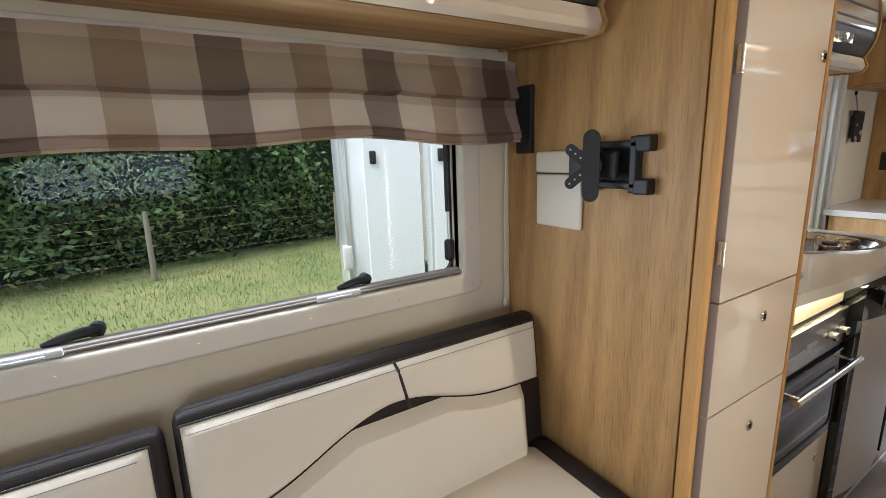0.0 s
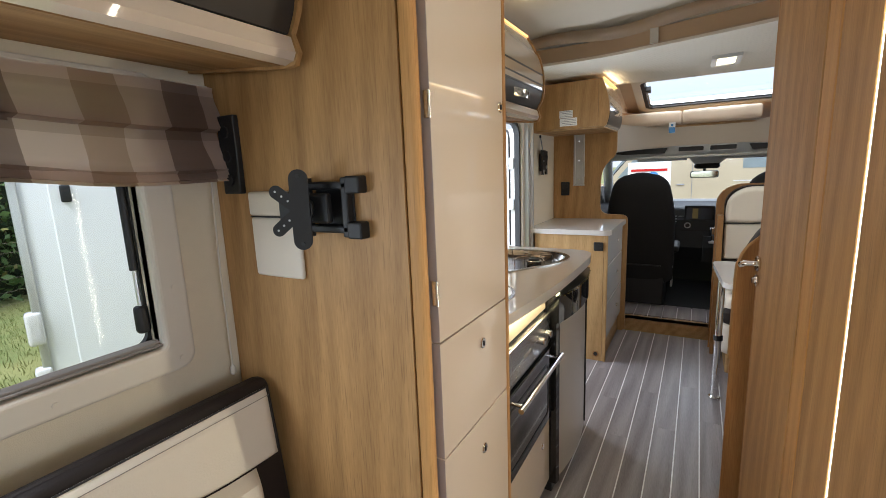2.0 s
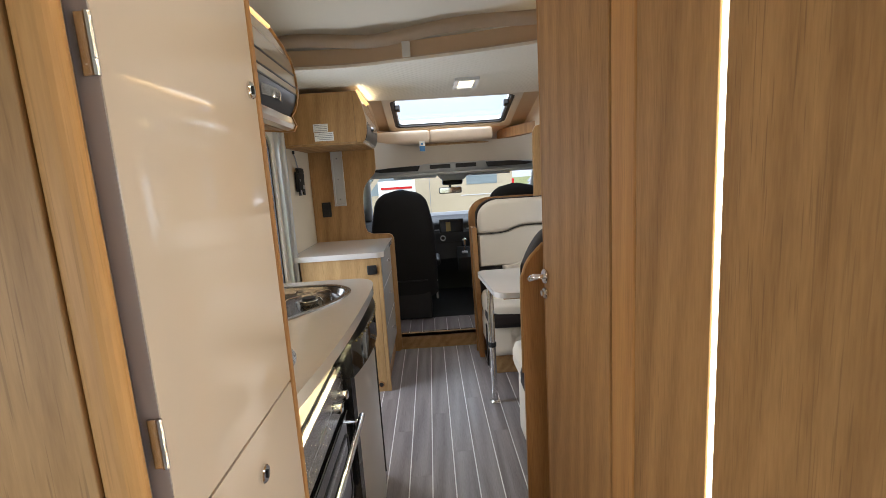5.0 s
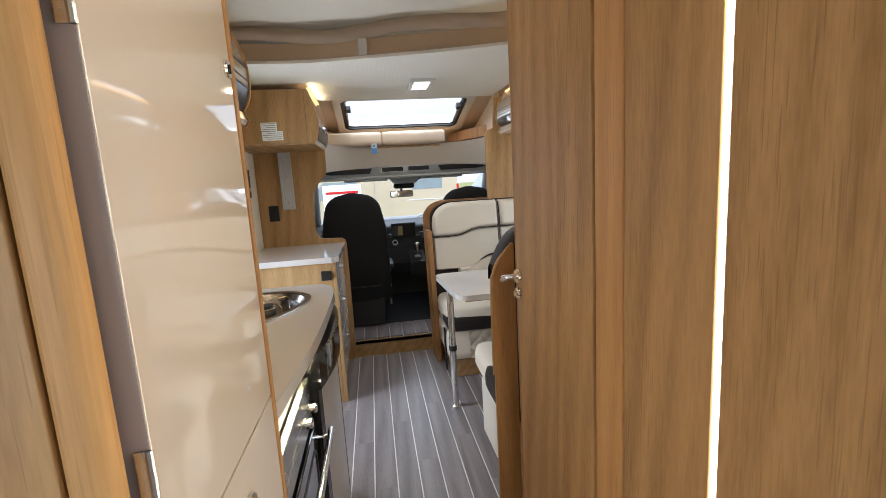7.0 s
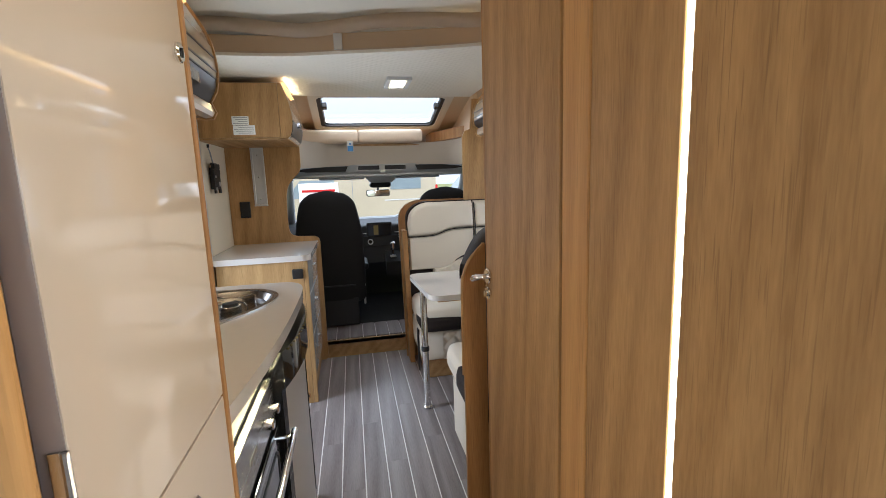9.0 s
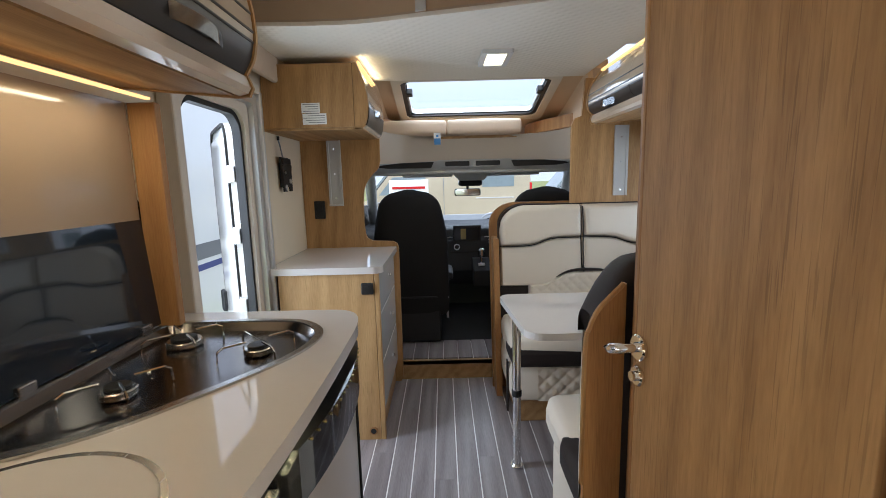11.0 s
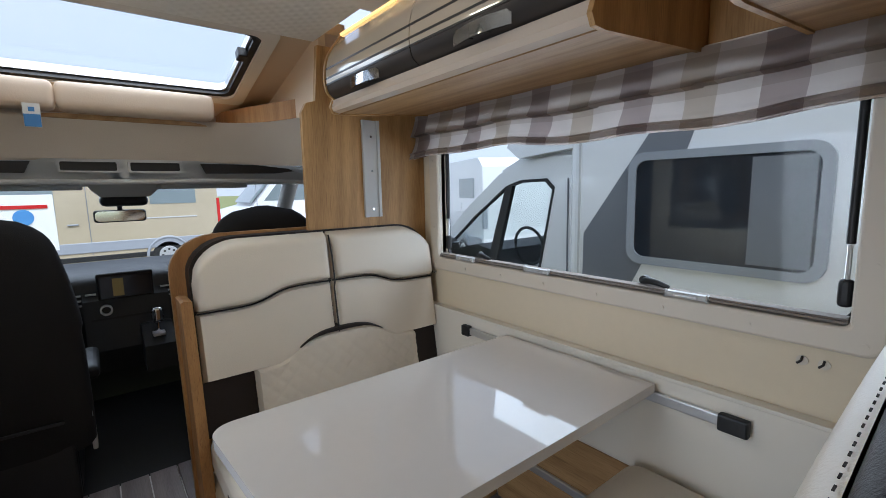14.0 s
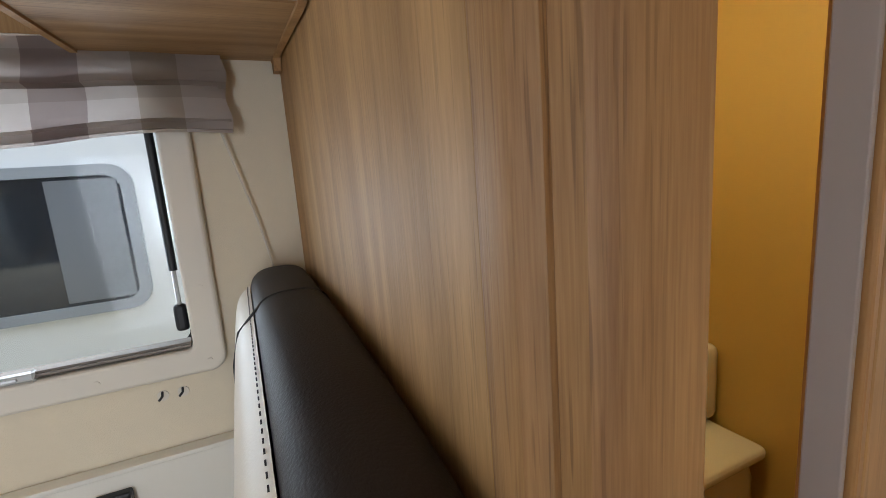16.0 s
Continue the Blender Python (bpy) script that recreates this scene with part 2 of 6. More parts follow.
RUBBER = shader("black_rubber", (0.012, 0.012, 0.012), 0.6)
CHROME = shader("chrome", (0.82, 0.82, 0.82), 0.07, 1.0, var=0.01)
STEEL = shader("brushed_steel", (0.55, 0.54, 0.52), 0.26, 1.0, stretch=(1, 30, 30), bump=0.1)
ALU = shader("satin_aluminium", (0.66, 0.67, 0.68), 0.36, 0.85, var=0.03)
GREY_PLASTIC = shader("grey_plastic", (0.50, 0.50, 0.49), 0.45)
FRAME_CREAM = shader("ivory_window_plastic", (0.66, 0.60, 0.51), 0.5, var=0.02)
WORKTOP = shader("pale_gloss_laminate", (0.66, 0.63, 0.60), 0.045, var=0.02, scale=30, coat=0.3)
WHITE_GLOSS = shader("white_gloss_front", (0.66, 0.65, 0.64), 0.14, var=0.02, coat=0.4)
WHITE_PAINT = shader("white_coachwork", (0.80, 0.81, 0.82), 0.22, var=0.02, scale=2, coat=0.4)
RIM_GREY = shader("slate_window_rim", (0.30, 0.32, 0.35), 0.4)
# van windows: their pale grey-green reflection is put into the base colour
VAN_GLASS = shader("van_glass_reflection", (0.20, 0.24, 0.25), 0.06, var=0.25, scale=1.5, coat=0.6)
GREY_DECAL = shader("grey_decal", (0.17, 0.18, 0.20), 0.3)
BLUE_DECAL = shader("blue_decal", (0.03, 0.05, 0.22), 0.3)
TAN_PAINT = shader("sand_metallic_paint", (0.55, 0.47, 0.33), 0.25, 0.3, coat=0.6)
PAPER = shader("white_paper", (0.8, 0.79, 0.76), 0.7)
INK = shader("grey_print", (0.28, 0.28, 0.28), 0.7)
BLUE_TAG = shader("blue_card", (0.08, 0.25, 0.55), 0.5)
RED = shader("red_lens", (0.5, 0.02, 0.02), 0.2)
GRASS = shader("cut_grass", (0.10, 0.15, 0.035), 0.9, var=0.5, scale=1.3, bump=0.5, bump_scale=40)
LEAF = shader("hedge_leaf", (0.10, 0.165, 0.045), 0.55, var=0.5, scale=2.5)
LEAF_DRY = shader("yellowing_leaf", (0.20, 0.19, 0.05), 0.6, var=0.4, scale=3)
gm = GRASS.node_tree.nodes["Mix"]
gm.inputs[6].default_value, gm.inputs[7].default_value = (0.075, 0.14, 0.03, 1), (0.34, 0.30, 0.12, 1)
TRAY = shader("dark_polished_steel", (0.17, 0.155, 0.145), 0.2, 1.0, bump=0.05)
SPLASH = shader("brown_gloss_splashback", (0.30, 0.22, 0.15), 0.14, coat=0.4)
BARK = shader("dark_bark", (0.05, 0.04, 0.03), 0.9, bump=0.6)
POST_WOOD = shader("weathered_post", (0.25, 0.21, 0.16), 0.9, stretch=(6, 6, 1))
GRAVEL = shader("grey_gravel", (0.30, 0.28, 0.25), 0.95, var=0.3, scale=12, bump=0.6, bump_scale=60)
# washroom boards: the yellow of the warm light is put into the base colour
YELLOW_LIT_WALL = shader("yellow_lit_washroom_board", (0.60, 0.42, 0.13), 0.55, var=0.03)
CERAMIC = shader("white_moulding", (0.75, 0.72, 0.66), 0.25)
SCREEN = shader("dark_screen", (0.022, 0.026, 0.034), 0.08, coat=0.5)
GOLD_REFLECTION_INDICATOR = shader("bronze_reflection_and_indicators", (0.45, 0.36, 0.14), 0.2, 0.6)
LID = shader("smoked_glass_lid", (0.012, 0.018, 0.028), 0.06, coat=0.6)
VELOUR = shader("folded_curtain", (0.55, 0.44, 0.33), 0.9, var=0.08, scale=20, bump=0.4, bump_scale=200)
LED_WHITE = glow("warm_white_led", (1.0, 0.90, 0.66), 1.6)
LED_WARM = glow("amber_led", (1.0, 0.60, 0.20), 0.62)
LAMP_FACE = glow("lamp_diffuser", (1.0, 0.88, 0.56), 1.0)
CLEAR = pane_material("clear_acrylic", (0.93, 0.95, 0.95))
TINTED = pane_material("smoked_acrylic", (0.30, 0.33, 0.37))
LOUNGE_CHECK = checked("lounge_check_cloth", 0.33, 0.26, 0.438, 0.385, ((0.76, 0.65, 0.58), (0.59, 0.46, 0.365), (0.43, 0.335, 0.29), (0.82, 0.79, 0.76)))
DINETTE_CHECK = checked("dinette_check_cloth", 0.345, 0.26, 0.025, 0.385, ((0.74, 0.69, 0.66), (0.59, 0.52, 0.45), (0.49, 0.42, 0.40), (0.86, 0.84, 0.82)))


def embossed(name, base):
    """Pale padded lining with a pressed diamond pattern."""
    m = shader(name, base, 0.7, var=0.02)
    n, l = m.node_tree.nodes, m.node_tree.links
    co = n.new("ShaderNodeTexCoord")
    waves = []
    for turn in (45, -45):
        mp, wv = n.new("ShaderNodeMapping"), n.new("ShaderNodeTexWave")
        mp.inputs["Rotation"].default_value = (0, 0, radians(turn))
        wv.inputs["Scale"].default_value = 9.0
        l.new(co.outputs["Object"], mp.inputs["Vector"])
        l.new(mp.outputs[0], wv.inputs["Vector"])
        waves.append(wv)
    mu, bp = n.new("ShaderNodeMath"), n.new("ShaderNodeBump")
    mu.operation = "MULTIPLY"
    l.new(waves[0].outputs["Fac"], mu.inputs[0])
    l.new(waves[1].outputs["Fac"], mu.inputs[1])
    bp.inputs["Strength"].default_value, bp.inputs["Distance"].default_value = 0.5, 0.004
    l.new(mu.outputs[0], bp.inputs["Height"])
    l.new(bp.outputs[0], n["Principled BSDF"].inputs["Normal"])
    return m


EMBOSSED = embossed("embossed_bed_lining", (0.76, 0.71, 0.62))

# ---------------------------------------------------------------- mesh helpers


def thing(name, at, label, category, group="", kind=""):
    """A top-level Empty at the base of a thing, under which its parts go."""
    ob = new(name)
    ob.empty_display_size = 0.05
    ob.location = at
    return tagged(ob, label, category, group, kind)


def part(name, bm, material, parent=None, label="", smooth=False):
    me = bpy.data.meshes.new(name)
    bmesh.ops.recalc_face_normals(bm, faces=bm.faces)
    bm.to_mesh(me)
    bm.free()
    me.materials.append(material)
    if smooth:
        me.shade_smooth()
        me.set_sharp_from_angle(angle=radians(38))
    ob = new(name, me)
    if parent is not None:
        ob.parent = parent
        if parent.type == "EMPTY":
            ob.matrix_parent_inverse = Matrix.Translation(parent.location).inverted()
    if label:
        ob["label"] = label
    return ob


def solo(name, bm, material, label, category="", group="", kind="", smooth=False):
    return tagged(part(name, bm, material, None, "", smooth), label, category, group, kind)


def box(x0, x1, y0, y1, z0, z1, bev=0.003, seg=2, into=None):
    bm = bmesh.new()
    bmesh.ops.create_cube(bm, size=1)
    for v in bm.verts:
        v.co = Vector(((x0 + x1) / 2 + v.co.x * (x1 - x0), (y0 + y1) / 2 + v.co.y * (y1 - y0), (z0 + z1) / 2 + v.co.z * (z1 - z0)))
    bev = min(bev, 0.49 * min(abs(x1 - x0), abs(y1 - y0), abs(z1 - z0)))
    if bev > 0:
        bmesh.ops.bevel(bm, geom=bm.edges[:], offset=bev, segments=seg, profile=0.5, affect="EDGES")
    return join(into, bm)


def join(into, bm):
    """Adds bm to into and frees it; without into, gives bm back."""
    if into is None:
        return bm
    me = bpy.data.meshes.new("tmp")
    bm.to_mesh(me)
    bm.free()
    into.from_mesh(me)
    bpy.data.meshes.remove(me)
    return into


def move(bm, m):
    bmesh.ops.transform(bm, matrix=m, verts=bm.verts)
    return bm


AXES = {"x": lambda a, u, v: (a, u, v), "y": lambda a, u, v: (u, a, v), "z": lambda a, u, v: (u, v, a)}


def prism(outline, axis, a0, a1, bev=0.0, seg=2, into=None):
    """A 2D outline pushed along an axis: (y, z) for x, (x, z) for y, (x, y) for z."""
    bm = bmesh.new()
    f = AXES[axis]
    low = [bm.verts.new(f(a0, u, v)) for u, v in outline]
    high = [bm.verts.new(f(a1, u, v)) for u, v in outline]
    bm.faces.new(low)
    bm.faces.new(high[::-1])
    n = len(outline)
    for i in range(n):
        bm.faces.new((low[i], low[(i + 1) % n], high[(i + 1) % n], high[i]))
    if bev:
        es = [e for e in bm.edges if len(e.link_faces) == 2 and e.calc_face_angle(0) > 0.7]
        bmesh.ops.bevel(bm, geom=es, offset=bev, segments=seg, profile=0.5, affect="EDGES")
    return join(into, bm)


def ring(outer, inner, axis, a0, a1, into=None):
    """A frame: the band between two loops of the same count, with depth."""
    bm = bmesh.new()
    f = AXES[axis]
    o0, o1 = [[bm.verts.new(f(a, u, v)) for u, v in outer] for a in (a0, a1)]
    i0, i1 = [[bm.verts.new(f(a, u, v)) for u, v in inner] for a in (a0, a1)]
    n = len(outer)
    for k in range(n):
        j = (k + 1) % n
        for q in ((o0[k], o0[j], i0[j], i0[k]), (o1[k], i1[k], i1[j], o1[j]), (o0[k], o1[k], o1[j], o0[j]), (i0[k], i0[j], i1[j], i1[k])):
            bm.faces.new(q)
    return join(into, bm)


def round_rect(u0, u1, v0, v1, r, n=6):
    pts = []
    for cu, cv, a in ((u1 - r, v1 - r, 0), (u0 + r, v1 - r, 90), (u0 + r, v0 + r, 180), (u1 - r, v0 + r, 270)):
        for i in range(n + 1):
            t = radians(a + 90 * i / n)
            pts.append((cu + r * math.cos(t), cv + r * math.sin(t)))
    return pts


def tube(points, r, n=10, into=None, cap=True):
    """A round bar along a line of points."""
    bm = bmesh.new()
    pts = [Vector(p) for p in points]
    rows = []
    for i, p in enumerate(pts):
        d = (pts[min(i + 1, len(pts) - 1)] - pts[max(i - 1, 0)]).normalized()
        up = Vector((0, 0, 1)) if abs(d.z) < 0.95 else Vector((1, 0, 0))
        s = d.cross(up).normalized()
        w = s.cross(d)
        rr = r[i] if isinstance(r, (list, tuple)) else r
        rows.append([bm.verts.new(p + rr * (math.cos(2 * math.pi * k / n) * s + math.sin(2 * math.pi * k / n) * w)) for k in range(n)])
    for a, b in zip(rows, rows[1:]):
        for k in range(n):
            bm.faces.new((a[k], a[(k + 1) % n], b[(k + 1) % n], b[k]))
    if cap:
        bm.faces.new(rows[0][::-1])
        bm.faces.new(rows[-1])
    return join(into, bm)


def disc(at, axis, r, depth, n=24, into=None, bev=0.0):
    """A round plate or drum whose middle is at a point."""
    u = {"x": (1, 0, 0), "y": (0, 1, 0), "z": (0, 0, 1)}[axis]
    a, b = Vector(at) - Vector(u) * depth / 2, Vector(at) + Vector(u) * depth / 2
    if bev:
        e = Vector(u) * bev
        return tube((a, a + e * 0.01, a + e, b - e, b - e * 0.01, b), [r - bev, r - bev, r, r, r - bev, r - bev], n, into)
    return tube((a, b), r, n, into)


def sheet(fn, nu, nv, thick=0.0, into=None, uv=None):
    """A surface fn(u, v) on the unit square, with a thickness where asked for."""
    bm = bmesh.new()
    g = [[bm.verts.new(fn(i / nu, j / nv)) for j in range(nv + 1)] for i in range(nu + 1)]
    lay = bm.loops.layers.uv.new("UVMap") if uv else None
    for i in range(nu):
        for j in range(nv):
            fc = bm.faces.new((g[i][j], g[i + 1][j], g[i + 1][j + 1], g[i][j + 1]))
            if uv:
                for lp, (a, b) in zip(fc.loops, ((i, j), (i + 1, j), (i + 1, j + 1), (i, j + 1))):
                    lp[lay].uv = uv(a / nu, b / nv)
    if thick:
        bmesh.ops.solidify(bm, geom=bm.faces[:], thickness=thick)
    return join(into, bm)


def cushion(x0, x1, y0, y1, z0, z1, r=0.03, puff=0.0, axis=None):
    """A padded block with well-rounded edges; its faces swell by puff."""
    bm = bmesh.new()
    bmesh.ops.create_cube(bm, size=1)
    bmesh.ops.subdivide_edges(bm, edges=bm.edges[:], cuts=6, use_grid_fill=True)
    c = Vector(((x0 + x1) / 2, (y0 + y1) / 2, (z0 + z1) / 2))
    h = Vector((abs(x1 - x0) / 2, abs(y1 - y0) / 2, abs(z1 - z0) / 2))
    r = min(r, *(0.98 * k for k in h))
    steps = [[-k, -k + 0.3 * r, -k + r, -0.35 * k, 0.35 * k, k - r, k - 0.3 * r, k] for k in h]
    for v in bm.verts:
        q = Vector([steps[i][round((v.co[i] + 0.5) * 7)] for i in range(3)])
        core = Vector([max(-h[i] + r, min(h[i] - r, q[i])) for i in range(3)])
        d = q - core
        if d.length > 1e-9:
            q = core + d.normalized() * r
        n = Vector((q.x / h.x, q.y / h.y, q.z / h.z))
        for i in range(3):
            j, k = (i + 1) % 3, (i + 2) % 3
            q[i] += puff * n[i] * max(0, 1 - n[j] ** 2) * max(0, 1 - n[k] ** 2)
        v.co = c + q
    return bm


def screw(at, axis, parent, r=0.006):
    return part("screw", disc(at, axis, r, 0.004, 12), FRAME_CREAM, parent)

# ---------------------------------------------------------------- setting
WL, WR = 1.09, -1.18          # inner faces of the side walls
TOP = 2.10                    # ceiling
REAR = -1.30

floor = solo("floor", box(REAR - 0.04, 4.70, WR - 0.04, WL + 0.04, -0.06, -0.0012, 0), INLAY, "grey wood-look planked floor with thin white lines", kind="structure")


def wall_with_holes(name, x0, x1, y0, y1, z0, z1, holes, material, label):
    """A side wall built from upright strips between and above its openings: (x0, x1, z0, z1) each."""
    bm = bmesh.new()
    xs = sorted({x0, x1, *[h[0] for h in holes], *[h[1] for h in holes]})
    for a, b in zip(xs, xs[1:]):
        cut = sorted((h[2], h[3]) for h in holes if h[0] <= a and h[1] >= b)
        low = z0
        for c, d in cut + [(z1, z1)]:
            if c > low:
                box(a, b, y0, y1, low, c, 0, into=bm)
            low = d
    return solo(name, bm, material, label, kind="structure")


wall_with_holes("wall_left", REAR, 4.72, WL, WL + 0.035, -0.05, TOP, [(-0.10, 1.50, 0.965, 1.50), (3.40, 3.94, -0.05, 1.66)], WALL,
                "cream cloth-covered side wall with window and entrance")
wall_with_holes("wall_right", REAR, 4.72, WR - 0.035, WR, -0.05, TOP, [(0.0, 1.35, 0.965, 1.50), (3.08, 4.54, 0.995, 1.56)], WALL,
                "cream cloth-covered side wall with wide window")
bm = bmesh.new()
for y0, y1, z0, z1 in ((WR, -0.60, -0.05, TOP), (0.60, WL, -0.05, TOP), (-0.60, 0.60, -0.05, 0.95), (-0.60, 0.60, 1.52, TOP)):
    box(REAR - 0.035, REAR, y0, y1, z0, z1, 0, into=bm)
solo("wall_rear", bm, WALL, "cream cloth-covered rear wall with a window opening", kind="structure")
solo("ceiling", box(REAR, 4.72, WR, WL, TOP, TOP + 0.04, 0), CEILING, "cream cloth-covered ceiling", kind="structure")

# lower wall board beside the dinette, with the ledge on top of it
bm = box(2.815, 4.655, WR + 0.003, WR + 0.035, 0.0, 0.750, 0.003)
box(2.815, 4.655, WR + 0.003, WR + 0.042, 0.752, 0.762, 0.002, into=bm)
solo("wall_board", bm, WALL_LOW, "off-white board along the lower side wall", kind="structure")

# partition by the lounge, with the television bracket on it
solo("wall_partition_lounge", box(1.685, 1.705, 0.5225, WL - 0.003, 0.0, TOP - 0.002, 0.001), OAK, "oak veneered partition beside the sofa", kind="structure")
solo("partition_edge", box(1.6825, 1.7095, 0.4885, 0.5215, 0.0, TOP - 0.002, 0.012, 4), OAK_HONEY, "rounded honey oak edging on the partition", kind="structure")

# washroom walls: the aisle side with its light strip, the dinette side with its curved post
bm = box(1.55, 1.8915, -0.195, -0.172, 0.0, TOP - 0.002, 0.001)
box(1.9085, 2.136, -0.195, -0.172, 0.0, TOP - 0.002, 0.001, into=bm)
box(1.8915, 1.9085, -0.199, -0.190, 0.0, TOP - 0.002, 0, into=bm)
solo("wall_aisle", bm, OAK, "oak veneered aisle panel with a light strip let in", kind="structure")
solo("door_jamb", box(2.141, 2.246, -0.196, -0.1705, 0.0, TOP - 0.002, 0.003), OAK_HONEY, "pale oak door jamb", kind="structure")
solo("wall_washroom_front", box(2.79, 2.81, WR + 0.003, -0.262, 0.0, TOP - 0.002, 0.001), OAK, "oak veneered panel behind the dinette seat", kind="structure")
post = [(2.812, -0.258), (2.816, -0.235), (2.812, -0.222), (2.80, -0.216), (2.797, -0.214), (2.797, -0.208), (2.80, -0.204), (2.795, -0.186), (2.775, -0.172), (2.735, -0.168),
        (2.728, -0.175), (2.728, -0.20), (2.76, -0.225), (2.775, -0.258)]
solo("door_post", prism(post, "z", 0.0, TOP - 0.002), OAK_POST, "rounded oak corner post with a groove", kind="structure", smooth=True)
solo("wall_washroom_back", box(1.55, 1.57, WR + 0.003, -0.197, 0.0, TOP - 0.002, 0.001), OAK, "oak veneered panel towards the lounge", kind="structure")
bm = box(1.573, 2.787, WR + 0.004, WR + 0.02, 0.0, TOP - 0.004, 0)
box(2.772, 2.787, WR + 0.022, -0.27, 0.0, TOP - 0.004, 0, into=bm)
box(1.573, 1.585, WR + 0.022, -0.20, 0.0, TOP - 0.004, 0, into=bm)
solo("washroom_lining", bm, YELLOW_LIT_WALL, "smooth washroom wall boards with the warm light's yellow in their colour", kind="structure")
# the light strip in the aisle panel
strip = thing("light_strip", (1.90, -0.18, 0.0), "upright warm white light strip let into the oak panel", "light")
part("diffuser", box(1.8920, 1.9080, -0.1885, -0.1735, 0.02, TOP - 0.01, 0.003), LED_WHITE, strip)
lamp("strip_light", "AREA", 1.8, (1, 0.86, 0.6), look((1.90, -0.165, 1.05), (1.90, 1, 1.05)), (0.02, 2.0))
lamp("washroom_lamp_light", "AREA", 2, (1.0, 0.74, 0.30), look((2.2, -0.7, 2.05), (2.25, -0.7, 0)), (0.25, 0.25))
wl = thing("washroom_ceiling_light", (2.2, -0.7, TOP), "round washroom ceiling light with a warm glow", "light")
part("rim", disc((2.2, -0.7, TOP - 0.012), "z", 0.11, 0.02, 24, None, 0.004), ALU, wl)
part("diffuser", disc((2.2, -0.7, TOP - 0.026), "z", 0.09, 0.006), LAMP_FACE, wl)

# the washroom door, standing a little open
bm = box(2.242, 2.28, -0.232, -0.214, 0.0, TOP - 0.002, 0)
solo("door_stop", bm, RUBBER, "dark door seal behind the oak jamb", kind="structure")
door = thing("washroom_door", (2.258, -0.18, 0.0), "oak veneered washroom door standing ajar", "door")
HINGE = pose(2.258, -0.184, 0, 0, 0, 5.5)
leaf = part("leaf", move(box(0.0, 0.408, -0.012, 0.014, 0.03, TOP - 0.03, 0.002), HINGE), OAK, door)
part("edge", move(box(0.4085, 0.418, -0.012, 0.014, 0.03, TOP - 0.03, 0.002), HINGE), OAK_EDGE, door)
part("seal", move(box(0.419, 0.424, -0.008, 0.010, 0.03, TOP - 0.03, 0.001), HINGE), MAUVE, door, "grey edge seal")
han = part("handle", move(disc((0.390, 0.019, 1.010), "y", 0.024, 0.010, 24, None, 0.003), HINGE), CHROME, door, "chrome lever handle", True)
bm = tube([(0.390, 0.02, 1.010), (0.390, 0.045, 1.010), (0.396, 0.053, 1.008), (0.414, 0.056, 1.001), (0.443, 0.053, 0.993)], [0.008, 0.008, 0.010, 0.011, 0.006], 12)
part("lever", move(bm, HINGE), CHROME, han, "", True)
part("lock", move(join(disc((0.390, 0.019, 0.957), "y", 0.019, 0.010, 24, None, 0.003), disc((0.390, 0.026, 0.957), "y", 0.009, 0.012, 16)), HINGE), CHROME, door, "chrome lock rose", True)

# washroom things seen through the gap
wc = thing("toilet", (1.85, -0.95, 0.0), "white moulded washroom toilet", "toilet")
part("pedestal", cushion(1.60, 2.02, -1.12, -0.76, 0.0, 0.42, 0.06), CERAMIC, wc, "", True)
part("seat_lid", cushion(1.60, 2.10, -1.13, -0.74, 0.425, 0.47, 0.02), CERAMIC, wc, "", True)
part("cistern", cushion(1.588, 1.70, -1.15, -0.90, 0.48, 0.74, 0.03), CERAMIC, wc, "", True)
dispenser = thing("wall_dispenser", (2.74, -0.8, 0.9), "small white wall box with a lid", "wall box")
part("body", cushion(2.715, 2.770, -0.88, -0.76, 0.87, 1.0, 0.012), CERAMIC, dispenser, "", True)
part("lid", cushion(2.708, 2.770, -0.885, -0.755, 1.001, 1.02, 0.008), CERAMIC, dispenser, "", True)


